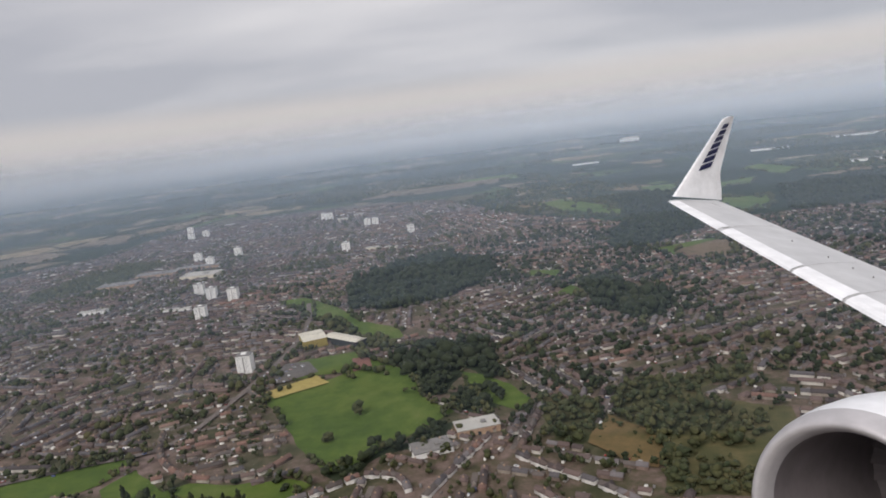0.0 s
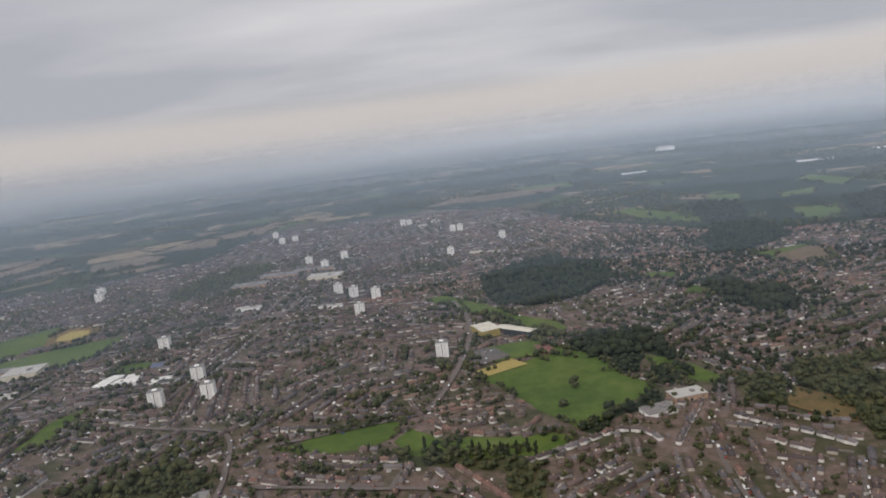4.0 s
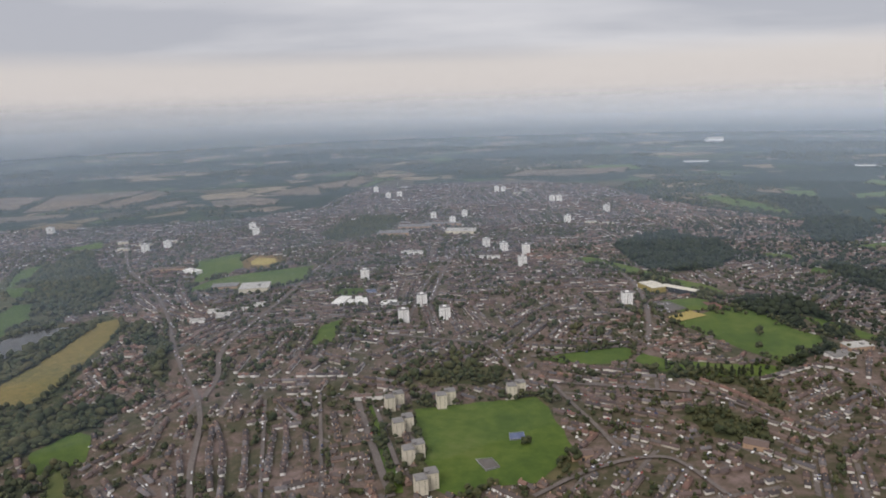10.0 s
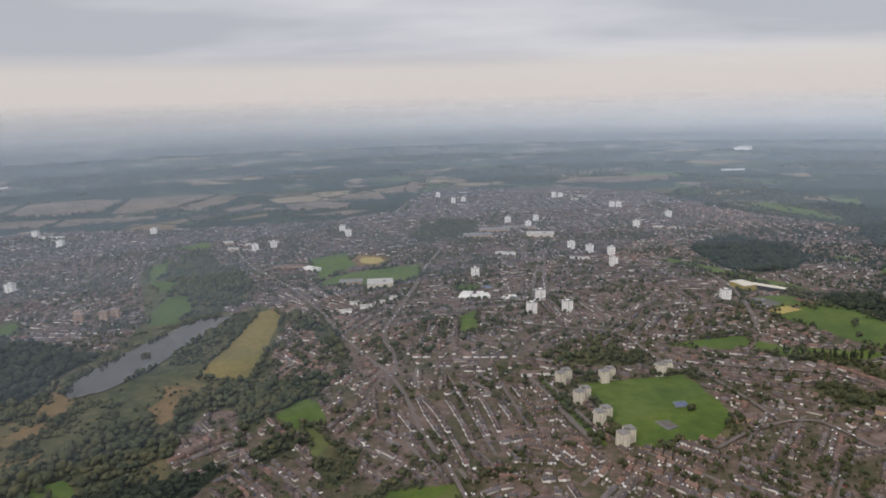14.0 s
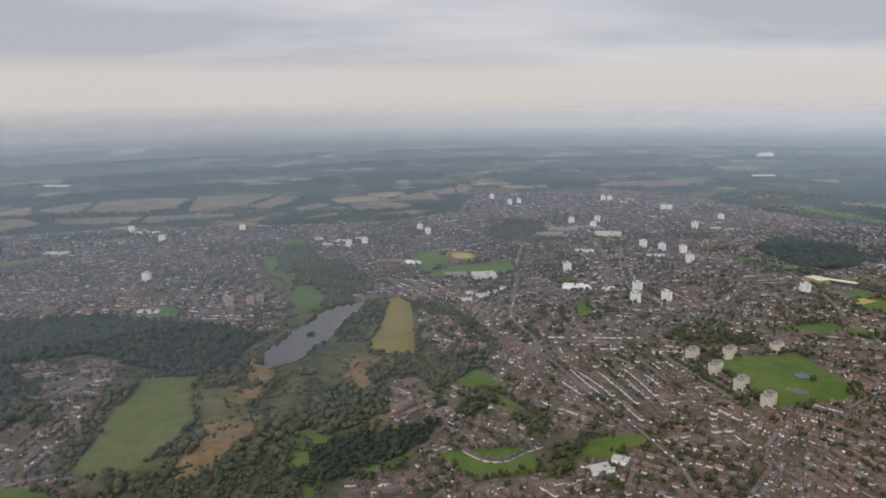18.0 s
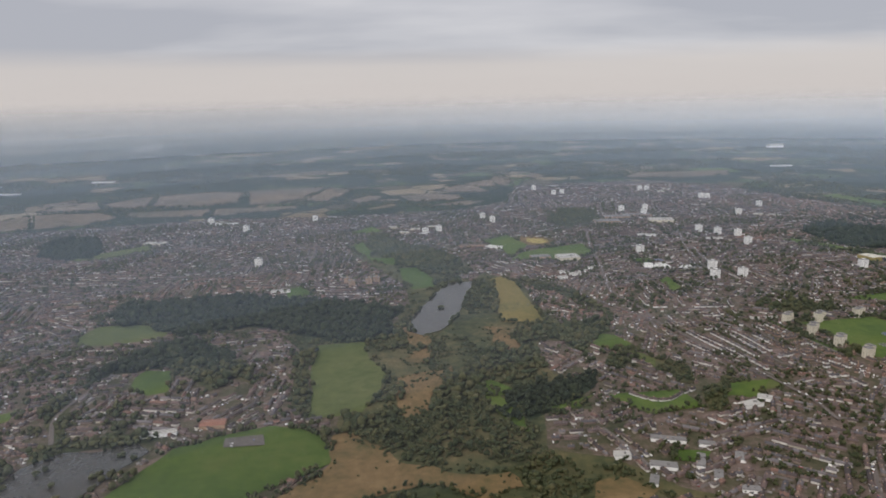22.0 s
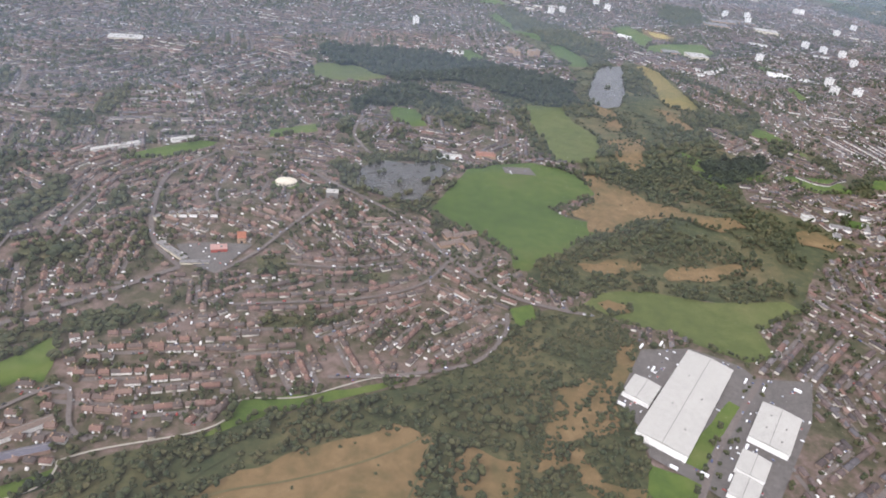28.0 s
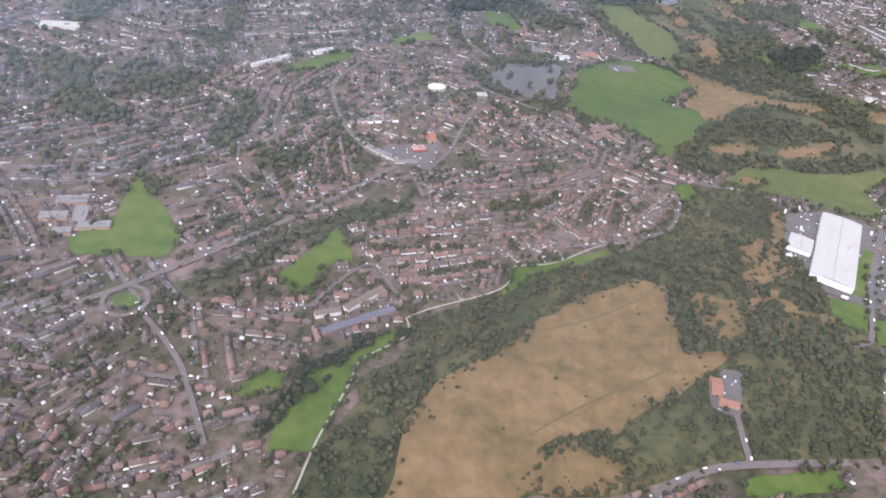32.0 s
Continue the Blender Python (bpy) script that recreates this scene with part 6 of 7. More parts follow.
hall("school", "grey flat-roofed school range beside scrubland", "school", -461, -52, 13, 5, 2.0, -12, GREYROOF, CONCRETE)
hall("school", "grey flat-roofed school range beside scrubland", "school", -440, -48, 13, 4, 2.0, 70, GREYROOF, CONCRETE)
hall("shop", "white flat-roofed shops among houses", "shop", -384, 19, 12, 6, 2.2, 20, WHITEROOF, CONCRETE)
hall("shop", "white flat-roofed shops among houses", "shop", -372, 28, 8, 5, 2.2, -30, WHITEROOF, CONCRETE)
hall("lodge", "red-roofed lodge building on the heath", "lodge", -742, -360, 4.5, 9, 2, -15, ORANGETILE, TANBRICK, 1.0)
hall("lodge", "red-roofed lodge wing on the heath", "lodge", -740, -369, 8, 4, 2, -15, ORANGETILE, TANBRICK, 1.0)
hall("shop", "red-roofed hall beside the houses", "hall", -111, 130, 10, 7, 2.4, -30, ROOF_RED, TANBRICK, 1.1)
hall("church_hall", "red-roofed hall beside the park", "hall", -194, 123, 10, 6, 2.4, 10, ROOF_RED, TANBRICK, 1.1)
hall("shop", "parade of shops with white gables", "shop", -300, 190, 22, 4, 2.2, 5, ROOF_RED, RENDER_A, 0.9)
BLUESLATE = material("blue_grey_slate_roof", [(0.085, 0.08, 0.1), (0.11, 0.105, 0.125)], 0.7, (0.2, 1.2))
hall("row_of_flats", "white-fronted row of flats beside the footpath", "flats", -913, -324, 11.0, 3.4, 2.2, 17, BROWNTILE, RENDER_A, 0.9)
hall("row_of_flats", "white-fronted row of flats beside the footpath", "flats", -897, -314, 21.0, 3.4, 2.2, 42, BROWNTILE, RENDER_A, 0.9)
hall("row_of_flats", "long row of flats with a blue-grey slate roof", "flats", -899, -328, 34.0, 3.6, 1.8, 27, BLUESLATE, BRICK_A, 1.0)
for k in range(6):
    hall("row_of_flats", "low pale-roofed row of flats in the western estate", "flats", -998 + 17 * (k % 3), 30 + 20 * (k // 3) + 5 * (k % 3), 12, 3.6, 1.6, 28, GREYROOF, RENDER_A, 0.6)
hall("shop", "broad white-roofed store in the western town", "shop", -1078, 190, 30, 14, 2.6, 15, WHITEROOF, CREAM)
hall("shop", "broad white-roofed store beside the western road", "shop", -1133, -31, 26, 9, 2.4, 6, WHITEROOF, CREAM)
for x, y in ((-430, -30), (-436, -62), (-418, -44), (-470, -66), (-425, -75)):
    hall("school", "small grey flat-roofed school block beside lawns", "school", x, y, 8, 4, 1.8, rng.choice((-12, 70)), GREYROOF, CONCRETE)
hall("hangar", "huge white hangar far off in the country", "hangar", 555, 2010, 46, 24, 9, 5, WHITEROOF, WHITEPAINT, 5)
for x, y, w, d, t in ((300, 1425, 50, 10, 0), (600, 1250, 60, 10, -15), (800, 1330, 90, 12, -12), (580, 930, 40, 12, -10), (-1700, 1250, 70, 16, 5), (-1560, 1120, 50, 14, 0), (-1450, 1330, 50, 12, 0)):
    hall("warehouse", "long pale warehouse far off in the country", "warehouse", x, y, w, d, 3, t, GREYROOF, CONCRETE)
hall("school", "pale school range at the far edge of town", "school", -300, 549, 22, 6, 2.6, 0, WHITEROOF, CONCRETE)
hall("school", "pale school range at the far edge of town", "school", -218, 520, 20, 5, 2.4, 0, WHITEROOF, CONCRETE)
hall("school", "pale flat-roofed school in the western estate", "school", -748, 295, 18, 5, 2.2, 5, WHITEROOF, CONCRETE)
hall("shop", "long white flat-roofed store at the edge of town", "shop", -932, 696, 34, 6, 2.6, 0, WHITEROOF, CONCRETE)
hall("shop", "pale flat-roofed store in the western town", "shop", -985, 548, 28, 12, 2.6, 0, WHITEROOF, CREAM)
for x, y in ((-640, 600), (-625, 625), (-660, 640), (-600, 640), (-350, 1090), (-150, 980), (-80, 700), (-60, 690), (-130, 1010)):
    hall("shop", "pale flat-roofed shop building in the far town", "shop", x, y, 13, 6, 2.4, rng.uniform(-10, 10), WHITEROOF, CREAM)

# ---- the nearest houses, one by one ----


def house(units, roof, wall, label):
    """Terrace of a few dwellings: walls with gables, tiled roof, chimneys, windows, doors."""
    root = empty("terraced_house" if units > 2 else "semi_detached_house", 0, 0)
    length, d, h = units * 1.95, 2.4, 1.55
    v = [(x * length, y * d, z * h) for x, y, z in GABLE_V]
    mesh_ob("wall", v, [(0, 1, 5, 4), (2, 3, 7, 6), (1, 2, 6, 9, 5), (3, 0, 4, 8, 7)], wall, root)
    v = [(x * length, y * d, z * h + .02) for x, y, z in ROOF_V]
    top = mesh_ob("roof", v, ROOF_T, roof, root)
    stack = shared("chimney", join(box(-.2, -.28, 0, .2, .28, .8), box(-.13, -.18, .8, -.01, -.02, 1.0), box(-.13, .02, .8, -.01, .18, 1.0)), TANBRICK)
    pane = shared("window", box(-.32, -.03, 0, .32, .03, .36), GLASS)
    leaf = shared("door", box(-.16, -.03, 0, .16, .03, .72), WHITEPAINT)
    porch = shared("porch", join(box(-.35, -.5, 0, .35, -.01, .8)), WHITEPAINT)
    for k in range(units):
        x = -length / 2 + (k + .5) * 1.95
        if k % 2 == 0:
            put("chimney", stack, top, pose(x, 0, h * 1.45, 0, 0, 0))
        for y in (-d / 2, d / 2):
            put("window", pane, root, pose(x - .45, y, 1.05, 0, 0, 0))
            if y < 0:
                put("window", pane, root, pose(x - .45, y, .35, 0, 0, 0))
        put("porch" if k % 3 == 0 else "door", porch if k % 3 == 0 else leaf, root, pose(x + .5, -d / 2, 0, 0, 0, 0))
    return tagged(root, label=label, category="house", group="rows of houses")


RED_A = material("red_brown_tiles", [(0.155, 0.087, 0.067), (0.085, 0.064, 0.055), (0.185, 0.118, 0.092), (0.108, 0.075, 0.063), (0.07, 0.057, 0.051), (0.16, 0.095, 0.074)], 0.85, (0.3, 2), by="object", spread=1)
BROWN_A = material("brown_tiles", [(0.08, 0.06, 0.053), (0.063, 0.055, 0.052), (0.1, 0.077, 0.067), (0.075, 0.058, 0.052)], 0.85, (0.3, 2), by="object", spread=1)
models = {}
for x, y, t, l, d, hgt, style in NEAR:
    units = 2 if l < 5.5 else 3 if l < 8 else 4
    red = style == "red" or (style == "mixed" and rng.random() < 0.35)
    white = rng.random() < 0.28
    key = (units, red, white)
    m = pose(x, y, 0, 0, 0, math.degrees(t) + rng.choice((0, 180)))
    if key not in models:
        models[key] = house(units, RED_A if red else BROWN_A, RENDER_A if white else BRICK_A,
                            "%s %s with %s tiled roof" % ("white rendered" if white else "brown brick", "terrace of houses" if units > 2 else "pair of houses", "red-brown" if red else "dark brown"))
        models[key].matrix_world = m
    else:
        copy_thing(models[key], m)

# ---- single trees ----
tree_models = []
for k in range(6):
    root = empty("broadleaf_tree", 0, 0)
    cv, cf = crown(40 + k, 11, 1)
    mesh_ob("crown", [(x * 1.15, y * 1.15, z) for x, y, z in cv], cf, FOLIAGE, root)
    v, f = [], []
    for i in range(7):
        a = 2 * math.pi * i / 7
        v += [(0.07 * math.cos(a), 0.07 * math.sin(a), 0), (0.035 * math.cos(a), 0.035 * math.sin(a), 0.6)]
        f.append((2 * i, (2 * i + 2) % 14, (2 * i + 3) % 14, 2 * i + 1))
    mesh_ob("trunk", v, f, BARK, root)
    tree_models.append(tagged(root, label="broadleaf tree with an uneven dark green crown", category="tree", group="trees among the houses"))
used = set()
POND = [(-744, -46), (-732, -61), (-716, -53), (-712, -32), (-727, -74), (-756, -62), (-704, -35), (-746, -50), (-714, -50), (-724, -72), (-548, 216), (-546, 218)]
LONE = [(x, y, 3.6, 3.0) for x, y in POND] + [(-43, 262, 5.5, 5.5), (-50, 330, 5, 5), (-53, 240, 4, 4), (-205, 128, 4, 4)]
for i, (x, y, w, h) in enumerate(LONE + SINGLE):
    k = i % 6
    m = pose(x, y, 0, 0, 0, rng.uniform(0, 360)) @ Matrix.Diagonal((w, w, h, 1))
    if k not in used:
        tree_models[k].matrix_world = m
        used.add(k)
    else:
        c = copy_thing(tree_models[k], pose(x, y, 0, 0, 0, rng.uniform(0, 360)))
        c.scale = (w, w, h)

# ---- a line of slender poplars on the green below the school field, bushes at their feet ----
POPLARS = [(-125, 225), (-120, 219), (-114, 221), (-109, 215), (-103, 216), (-100, 212), (-96, 214), (-91, 211), (-88, 208), (-84, 211), (-79, 212), (-76, 208)]
BUSHES = [(-123, 211), (-117, 212), (-112, 208), (-107, 208), (-99, 204), (-95, 202), (-89, 199), (-84, 200), (-79, 197), (-73, 201), (-70, 227), (-66, 221), (-83, 205), (-67, 208), (-86, 230), (-109, 229), (-120, 230)]
poplars = []
for kind in range(3):
    root = empty("poplar_tree", 0, 0)
    v, f = [], []
    for i in range(9):
        lv, lf = lobe(70 + kind * 10 + i, 1, 0.5)
        q = (i + 0.5) / 9
        wide = 0.85 * math.sin(math.pi * (0.12 + 0.8 * q)) + 0.12
        ox, oy = rng.uniform(-.25, .25), rng.uniform(-.25, .25)
        f += [tuple(n + len(v) for n in t) for t in lf]
        v += [(x * wide + ox, y * wide + oy, z * 0.75 + 0.9 + 6.0 * q) for x, y, z in lv]
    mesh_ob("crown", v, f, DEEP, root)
    mesh_ob("trunk", *box(-.12, -.12, 0, .12, .12, 1.6), BARK, root)
    poplars.append(tagged(root, label="slender dark green poplar on the green below the school field", category="tree", group="line of poplars"))
for i, (x, y) in enumerate(POPLARS):
    m = pose(x * KA, y * KA, 0, 0, 0, 47 * i)
    if i < 3:
        poplars[i].matrix_world = m
    else:
        copy_thing(poplars[i % 3], m)
bush = empty("bush", 0, 0)
cv, cf = crown(91, 7, 1)
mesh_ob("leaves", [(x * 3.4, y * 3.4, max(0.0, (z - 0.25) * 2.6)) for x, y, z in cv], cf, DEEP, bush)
mesh_ob("stem", *box(-.1, -.1, 0, .1, .1, .8), BARK, bush)
tagged(bush, label="dark green bush at the edge of the green", category="bush", group="bushes on the green")
bush.matrix_world = pose(BUSHES[0][0] * KA, BUSHES[0][1] * KA, 0, 0, 0, 0)
for i, (x, y) in enumerate(BUSHES[1:]):
    copy_thing(bush, pose(x * KA, y * KA, 0, 0, 0, 61 * i))

# ---- parked and driven cars ----
CAR_V, CAR_Q = join(box(-.85, -.36, .1, .85, .36, .42), box(-.45, -.32, .42, .5, .32, .66))
CARS = []
for line, width, level in ROADS:
    for i in range(0, len(line) - 1, 2):
        if rng.random() < 0.28:
            (x, y), (xb, yb) = line[i], line[i + 1]
            t = math.atan2(yb - y, xb - x)
            o = rng.choice((-1, 1)) * width * 0.3
            CARS.append((x - o * math.sin(t), y + o * math.cos(t), level, t, 1, 1, 1))
for run in STREET_RUNS:
    line = smooth_line(run, 2.6)
    for i in range(0, len(line) - 1):
        (x, y), (xb, yb) = line[i], line[i + 1]
        if rng.random() < 0.46 and flight(x, y) < 560:
            t = math.atan2(yb - y, xb - x)
            o = rng.choice((-1, 1)) * rng.uniform(.8, 1.7)
            CARS.append((x - o * math.sin(t), y + o * math.cos(t), 0.1, t + rng.choice((0, 0, 1.57)), 1, 1, 1))
for name, kind, poly in AREAS:
    if kind == "asphalt":
        xs, ys = [p[0] for p in poly], [p[1] for p in poly]
        for k in range(int((max(xs) - min(xs)) * (max(ys) - min(ys)) / 34)):
            x, y = rng.uniform(min(xs), max(xs)), rng.uniform(min(ys), max(ys))
            if inside(poly, np.array([x]), np.array([y]))[0] and cover_at(x, y) == 7:
                CARS.append((x, y, 0.3, 0.98 + rng.choice((0, 1.57)), 1, 1, 1))
CARS.sort(key=nearness)
V, F = stamp(CAR_V, CAR_Q, CARS[80:])
tagged(bulk("parked_cars", V, F, CAR_PAINT), kind="stuff", label="parked cars in white, grey and dark colours along streets", category="cars")
car_models = []
for paint, word in ((WHITEPAINT, "white"), (ASPHALT, "dark grey"), (GREYROOF, "silver grey"), (REDPAINT, "red")):
    root = empty("car", 0, 0)
    mesh_ob("body", *box(-.85, -.36, .12, .85, .36, .42), paint, root)
    mesh_ob("cabin", [(-.5, -.33, .423), (.55, -.33, .423), (.55, .33, .423), (-.5, .33, .423), (-.35, -.29, .66), (.35, -.29, .66), (.35, .29, .66), (-.35, .29, .66)],
            [(0, 1, 5, 4), (1, 2, 6, 5), (2, 3, 7, 6), (3, 0, 4, 7), (4, 5, 6, 7)], GLASS, root)
    wheel = shared("wheel", ([(r * math.cos(a * math.pi / 4), y, r * math.sin(a * math.pi / 4)) for y in (-.05, .05) for r in (.15,) for a in range(8)],
                             [(a, (a + 1) % 8, 8 + (a + 1) % 8, 8 + a) for a in range(8)] + [tuple(range(8)), tuple(range(8, 16))]), ASPHALT)
    for x, y in ((-.52, -.34), (.52, -.34), (-.52, .34), (.52, .34)):
        put("wheel", wheel, root, pose(x, y, .15, 0, 0, 0))
    car_models.append(tagged(root, label="%s car parked on a residential street" % word, category="car", group="cars on the streets"))
used = set()
for i, (x, y, z, t, *_) in enumerate(CARS[:80]):
    k = (0, 0, 1, 2, 0, 2, 1, 3)[i % 8]
    if k not in used:
        car_models[k].matrix_world = pose(x, y, z, 0, 0, math.degrees(t))
        used.add(k)
    else:
        copy_thing(car_models[k], pose(x, y, z, 0, 0, math.degrees(t)))

# ---- lorries and vans in the factory yards ----
lorry = empty("lorry", 0, 0)
mesh_ob("trailer", *box(-1.9, -.46, .35, 1.3, .46, 1.45), WHITEPAINT, lorry, "white box trailer")
mesh_ob("cab", [(1.36, -.44, .2), (2.1, -.44, .2), (2.1, .44, .2), (1.36, .44, .2), (1.36, -.42, 1.2), (1.85, -.42, 1.2), (1.85, .42, 1.2), (1.36, .42, 1.2)],
        [(0, 3, 2, 1), (0, 1, 5, 4), (1, 2, 6, 5), (2, 3, 7, 6), (3, 0, 4, 7), (4, 5, 6, 7)], GREYROOF, lorry)
mesh_ob("chassis", *box(-1.85, -.3, .2, 1.355, .3, .345), ASPHALT, lorry)
tread = shared("wheel", ([(.2 * math.cos(a * math.pi / 4), y, .2 * math.sin(a * math.pi / 4)) for y in (-.08, .08) for a in range(8)],
                         [(a, (a + 1) % 8, 8 + (a + 1) % 8, 8 + a) for a in range(8)] + [tuple(range(8)), tuple(range(8, 16))]), ASPHALT)
for x in (-1.5, -1.0, 1.6):
    for y in (-.38, .38):
        put("wheel", tread, lorry, pose(x, y, .2, 0, 0, 0))
tagged(lorry, label="white box lorry parked in the factory yard", category="lorry", group="lorries in the factory yards")
LORRIES = [(-606, -239), (-595, -236), (-658, -256), (-661, -262), (-646, -296), (-634, -298), (-623, -298), (-571, -239), (-588, -241), (-631, -214), (-642, -218), (-640, -235), (-610, -280)]
lorry.matrix_world = pose(LORRIES[0][0] * KA, LORRIES[0][1] * KA, 0.3, 0, 0, 57)
for x, y in LORRIES[1:]:
    copy_thing(lorry, pose(x * KA, y * KA, 0.3, 0, 0, rng.choice((57, 57, 147, 150))))

# ---- wire fences round the ball courts ----
MESH = material("pale_fence_mesh", [(0.3, 0.31, 0.33), (0.36, 0.37, 0.39)], 0.6, (0.5, 2))
for name, kind, poly in AREAS:
    if kind in ("fencecourt", "bluecourt"):
        root = empty("court_fence", poly[0][0], poly[0][1])
        for (xa, ya), (xb, yb) in zip(poly, poly[1:] + poly[:1]):
            a, b = Vector((xa - poly[0][0], ya - poly[0][1], 0)), Vector((xb - poly[0][0], yb - poly[0][1], 0))
            n = max(2, int((b - a).length / 1.6))
            for k in range(n):
                q = a.lerp(b, k / n)
                mesh_ob("post", *box(q.x - .05, q.y - .05, 0, q.x + .05, q.y + .05, 1.1), MESH, root)
            side_to = (b - a).normalized() * 0.05
            for z in (0.25, 0.65, 1.02):
                v = [a + Vector((0, 0, z)) + side_to, b + Vector((0, 0, z)) - side_to, b + Vector((0, 0, z + .07)) - side_to, a + Vector((0, 0, z + .07)) + side_to]
                o = Vector((-side_to.y, side_to.x, 0)) * 0.5
                mesh_ob("rail", [p + o for p in v] + [p - o for p in v], [(0, 1, 2, 3), (7, 6, 5, 4), (0, 4, 5, 1), (3, 2, 6, 7), (0, 3, 7, 4), (1, 5, 6, 2)], MESH, root)
        tagged(root, label="pale metal fence round a small ball court", category="fence")

# ---- the aircraft's wing and engine, as they stand when the shot begins ----
NAVY = material("dark_navy_paint", [(0.012, 0.014, 0.05), (0.02, 0.022, 0.07)], 0.4, (0.5, 3))
WINGGREY = material("pale_grey_wing_paint", [(0.42, 0.42, 0.425), (0.5, 0.5, 0.505)], 0.45, (0.15, 1.2), spec=0.5)
WINGWHITE = material("white_winglet_paint", [(0.74, 0.74, 0.75), (0.80, 0.80, 0.81)], 0.35, (0.2, 2), spec=0.5)
LIPMETAL = material("bare_metal_inlet_lip", [(0.42, 0.4, 0.405), (0.48, 0.46, 0.465)], 0.45, (0.2, 2), metal=0.3)
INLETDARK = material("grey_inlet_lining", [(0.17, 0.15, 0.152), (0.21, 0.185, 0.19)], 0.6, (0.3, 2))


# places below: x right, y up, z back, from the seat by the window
def loft(sections, closed=True):
    """Skin over rings of equal count."""
    k = len(sections[0])
    v = [p for s in sections for p in s]
    f = [(i * k + j, i * k + (j + 1) % k, (i + 1) * k + (j + 1) % k, (i + 1) * k + j) for i in range(len(sections) - 1) for j in range(k)]
    f += [tuple(range(k)), tuple(range((len(sections) - 1) * k, len(sections) * k))]
    return v, f


def foil(front, back, thick, up):
    """Airfoil ring from leading to trailing edge."""
    ring = []
    shape = [(0, 0), (.04, .32), (.15, .48), (.35, .5), (.6, .36), (.85, .14), (1, .02), (.85, -.06), (.6, -.18), (.35, -.3), (.15, -.3), (.04, -.2)]
    for s, h in shape:
        ring.append(front.lerp(back, s) + up * (h * thick))
    return ring


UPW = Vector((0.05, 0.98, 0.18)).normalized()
wing = new("aircraft_wing")
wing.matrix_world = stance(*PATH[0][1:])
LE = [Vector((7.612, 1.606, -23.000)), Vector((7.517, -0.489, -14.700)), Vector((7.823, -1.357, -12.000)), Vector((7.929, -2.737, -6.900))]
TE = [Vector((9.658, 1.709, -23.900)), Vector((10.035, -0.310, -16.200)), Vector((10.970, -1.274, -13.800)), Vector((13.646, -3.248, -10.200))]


def station(s):
    i = min(2, int(s))
    return LE[i].lerp(LE[i + 1], s - i), TE[i].lerp(TE[i + 1], s - i)


rings = []
for s in (0, .5, 1, 1.5, 2, 2.5, 3):
    a, b = station(s)
    rings.append(foil(a, b, 0.12 + 0.09 * s, UPW))
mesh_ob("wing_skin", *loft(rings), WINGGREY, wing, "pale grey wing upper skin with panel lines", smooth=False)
# slats along the leading edge, panel joints and flap-track rivets
for s0, s1 in ((0.03, 0.52), (0.55, 1.0), (1.03, 1.6), (1.63, 2.4)):
    v, f = [], []
    for s in (s0, s1):
        a, b = station(s)
        t = 0.12 + 0.09 * s
        for q, h in ((-.012, -.02), (0.0, .2), (.05, .36), (.16, .5)):
            v.append(a.lerp(b, q) + UPW * (h * t + .012))
    f = [(j, j + 1, j + 5, j + 4) for j in range(3)]
    mesh_ob("slat", v, f, WINGWHITE, wing, "polished pale leading-edge slat")
for s in (0.53, 1.02, 1.62):
    a, b = station(s)
    c, d = station(s + 0.003)
    t = 0.12 + 0.09 * s
    v = [a.lerp(b, q) + UPW * (h * t + .016) for q, h in ((.03, .3), (.15, .49), (.35, .51), (.6, .38), (.85, .16))]
    v += [c.lerp(d, q) + UPW * (h * t + .016) for q, h in ((.03, .3), (.15, .49), (.35, .51), (.6, .38), (.85, .16))]
    mesh_ob("panel_joint", v, [(j, j + 1, j + 6, j + 5) for j in range(4)], GREYROOF, wing, "dark panel joint line")
v, f = [], []
for s in (0.08, 2.6):
    a, b = station(s)
    for q in (.7, .708):
        v.append(a.lerp(b, q) + UPW * (0.33 * (0.12 + 0.09 * s) + .018))
mesh_ob("flap_joint", v, [(0, 1, 3, 2)], GREYROOF, wing, "dark joint between wing and flap")
dot = shared("vortex_generator", box(-.01, -.02, 0, .01, .02, .02), GREYROOF)
for k in range(0, 12, 2):
    a, b = station(0.75 + 0.1 * k)
    p = a.lerp(b, .62) + UPW * (0.36 * (0.12 + 0.09 * (0.75 + .1 * k)) + .01)
    put("vortex_generator", dot, wing, Matrix.Translation(p))
tagged(wing, label="pale grey airliner wing with a white upturned winglet", category="wing")
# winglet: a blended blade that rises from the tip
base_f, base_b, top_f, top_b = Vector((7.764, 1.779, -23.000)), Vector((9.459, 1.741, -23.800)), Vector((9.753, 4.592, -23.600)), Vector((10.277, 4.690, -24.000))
out = (base_b - base_f).cross(top_f - base_f).normalized()
rings = []
for q in (0, .04, .08, .14, .2, .5, .8, .97, 1.0):
    a, b = base_f.lerp(top_f, q), base_b.lerp(top_b, q ** 0.62 if q < .9 else q)
    if q == 1.0:
        a = a.lerp(b, .4)
    rings.append(foil(a, b.lerp(b + (base_b - base_f) * 0.22, max(0.0, 1 - q / .2) ** 2), 0.16 * (1 - .6 * q), out))
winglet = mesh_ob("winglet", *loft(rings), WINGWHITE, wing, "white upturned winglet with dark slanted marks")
face = -1 if out.z < 0 else 1
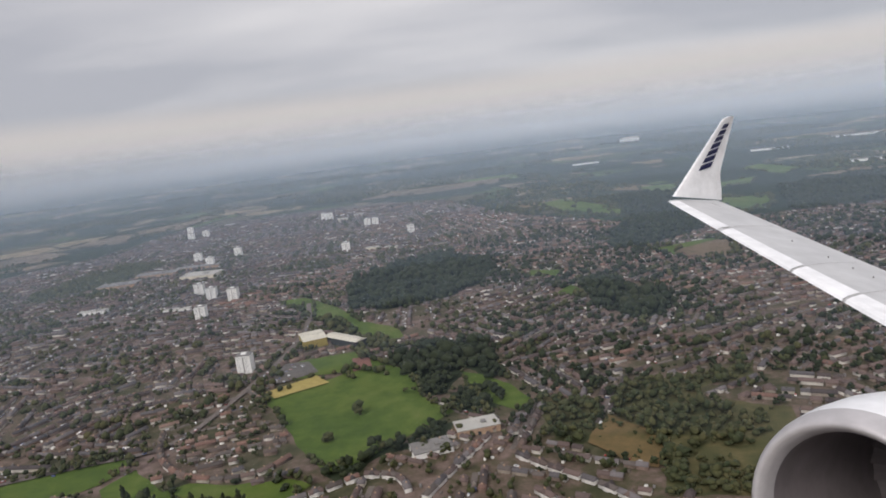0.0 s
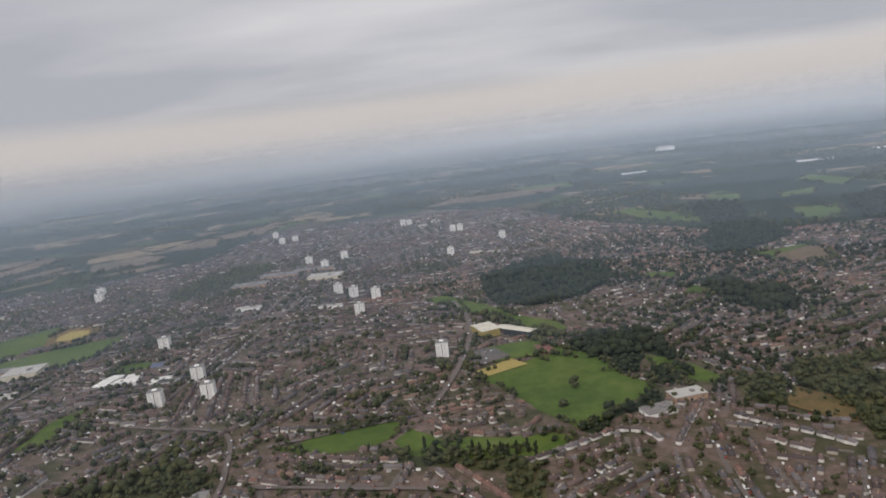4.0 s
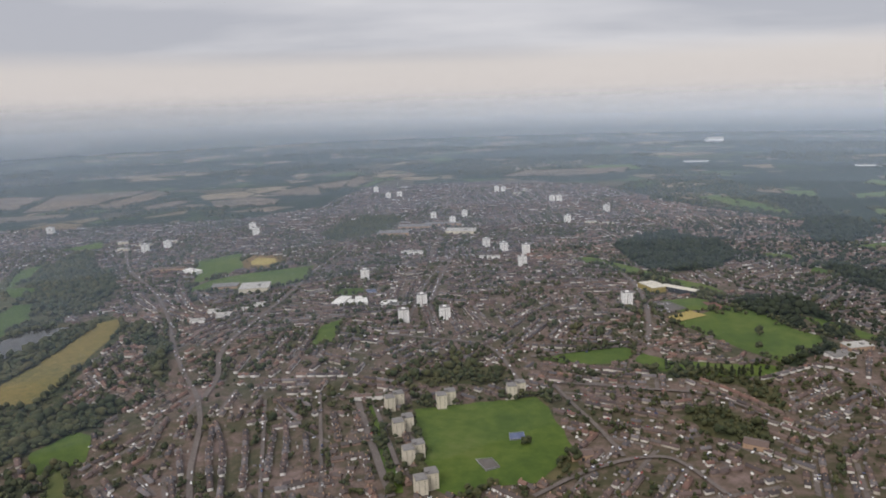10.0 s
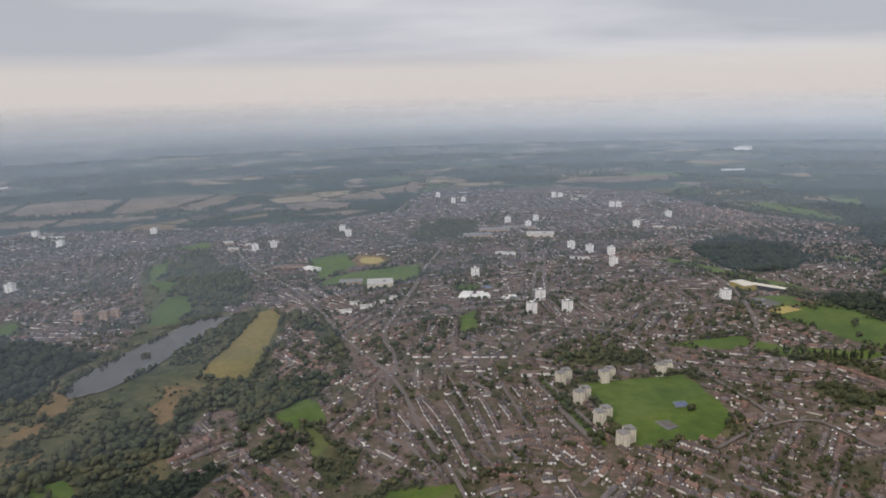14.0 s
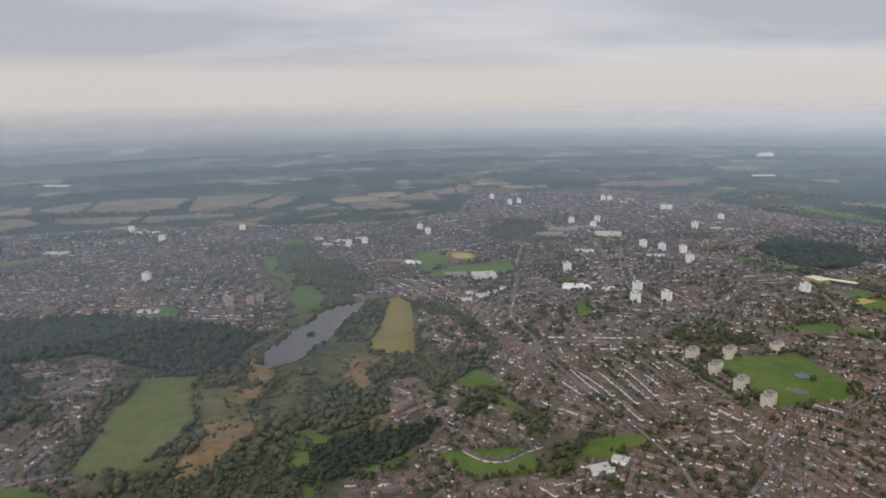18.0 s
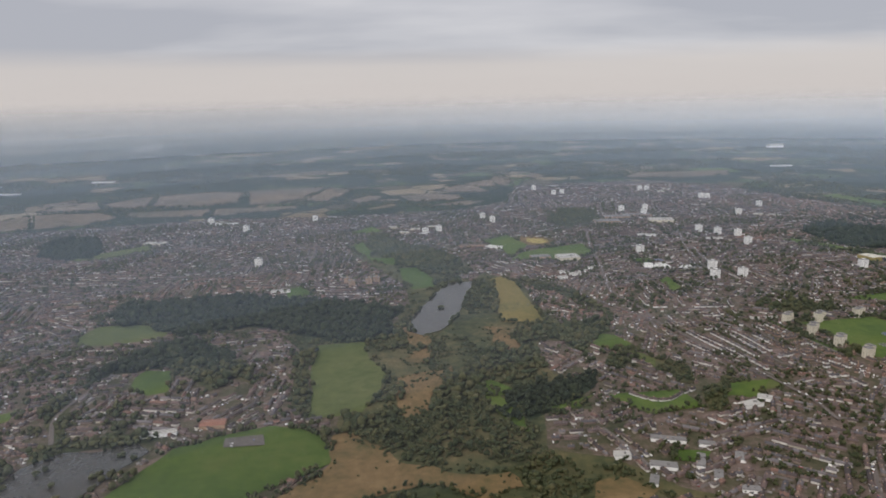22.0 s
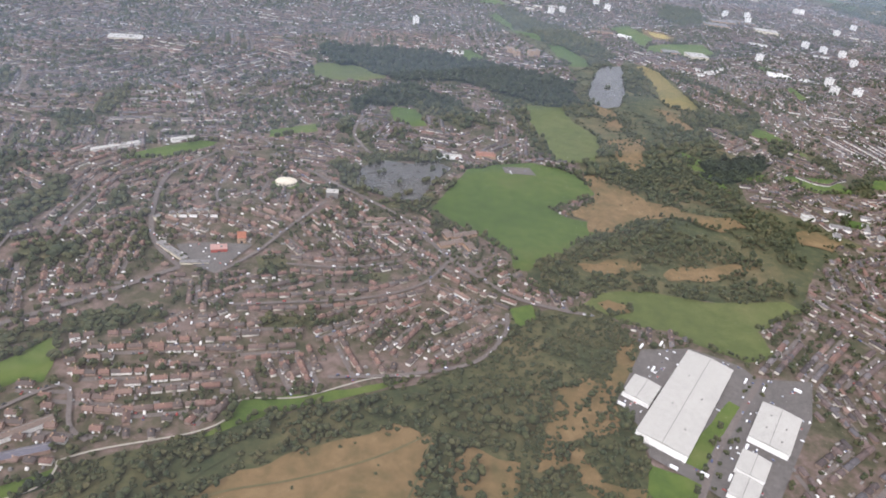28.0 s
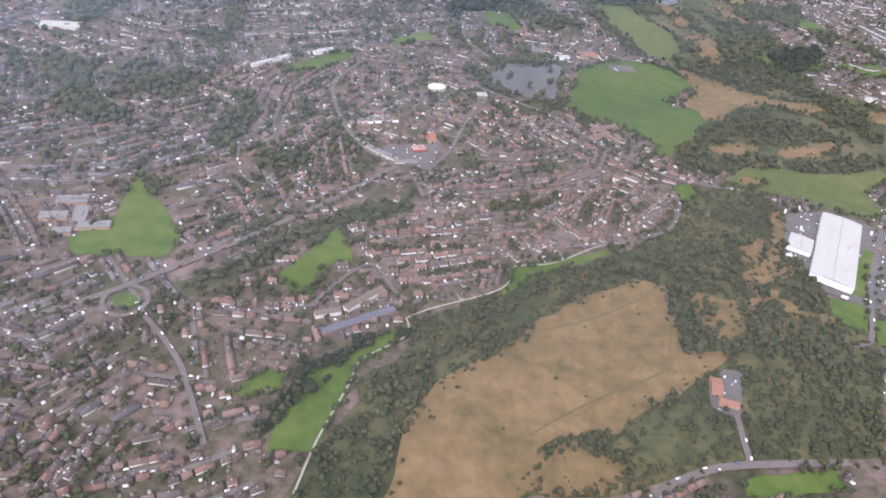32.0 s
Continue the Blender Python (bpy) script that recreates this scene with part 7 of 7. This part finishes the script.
for k in range(7):  # seven plain dark marks where the maker's lettering stands
    q0, q1 = 0.27 + k * 0.092, 0.27 + k * 0.092 + 0.066
    quad = []
    for q, u in ((q0, .28), (q0, .62), (q1, .62), (q1, .28)):
        a, b = base_f.lerp(top_f, q), base_b.lerp(top_b, q ** 0.62)
        quad.append(a.lerp(b, u))
    v = [p + out * face * w for w in (.075, .085) for p in quad]
    mesh_ob("painted_mark", v, [(0, 3, 2, 1), (4, 5, 6, 7), (0, 1, 5, 4), (1, 2, 6, 5), (2, 3, 7, 6), (3, 0, 4, 7)], NAVY, wing, "slanted dark navy painted mark")

engine = new("jet_engine")
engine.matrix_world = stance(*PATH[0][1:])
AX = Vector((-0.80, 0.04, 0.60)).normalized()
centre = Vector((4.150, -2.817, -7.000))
side = AX.cross(Vector((0, 1, 0))).normalized()
upx = side.cross(AX).normalized()


def turned(profile, n=48):
    v = []
    for a, r in profile:
        for i in range(n):
            w = 2 * math.pi * i / n
            v.append(centre - AX * a + (side * math.cos(w) + upx * math.sin(w)) * r)
    f = [(i * n + j, i * n + (j + 1) % n, (i + 1) * n + (j + 1) % n, (i + 1) * n + j) for i in range(len(profile) - 1) for j in range(n)]
    return v, f


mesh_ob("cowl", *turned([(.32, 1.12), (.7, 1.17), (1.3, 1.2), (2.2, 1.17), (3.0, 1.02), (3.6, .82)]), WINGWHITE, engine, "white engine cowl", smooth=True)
mesh_ob("inlet_lip", *turned([(.32, 1.122), (.15, 1.08), (.05, 1.035), (0, .99), (.03, .945), (.12, .905), (.25, .88)]), LIPMETAL, engine, "pale bare metal inlet lip", smooth=True)
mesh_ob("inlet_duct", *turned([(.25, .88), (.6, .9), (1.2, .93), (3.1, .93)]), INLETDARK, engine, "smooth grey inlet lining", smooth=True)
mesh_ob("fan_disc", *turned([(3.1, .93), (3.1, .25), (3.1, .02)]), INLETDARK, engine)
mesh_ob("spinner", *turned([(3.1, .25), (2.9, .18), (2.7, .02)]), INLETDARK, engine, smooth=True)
for i in range(24):
    w = 2 * math.pi * i / 24
    rad, tang = side * math.cos(w) + upx * math.sin(w), upx * math.cos(w) - side * math.sin(w)
    v = [centre - AX * d + rad * r + tang * s for d, r, s in ((3.02, .25, -.02), (3.06, .25, .04), (3.0, .92, -.06), (3.08, .92, .06))]
    mesh_ob("fan_blade", v, [(0, 1, 3, 2)], INLETDARK, engine)
tagged(engine, label="white jet engine with a bare metal inlet lip under the wing", category="engine")
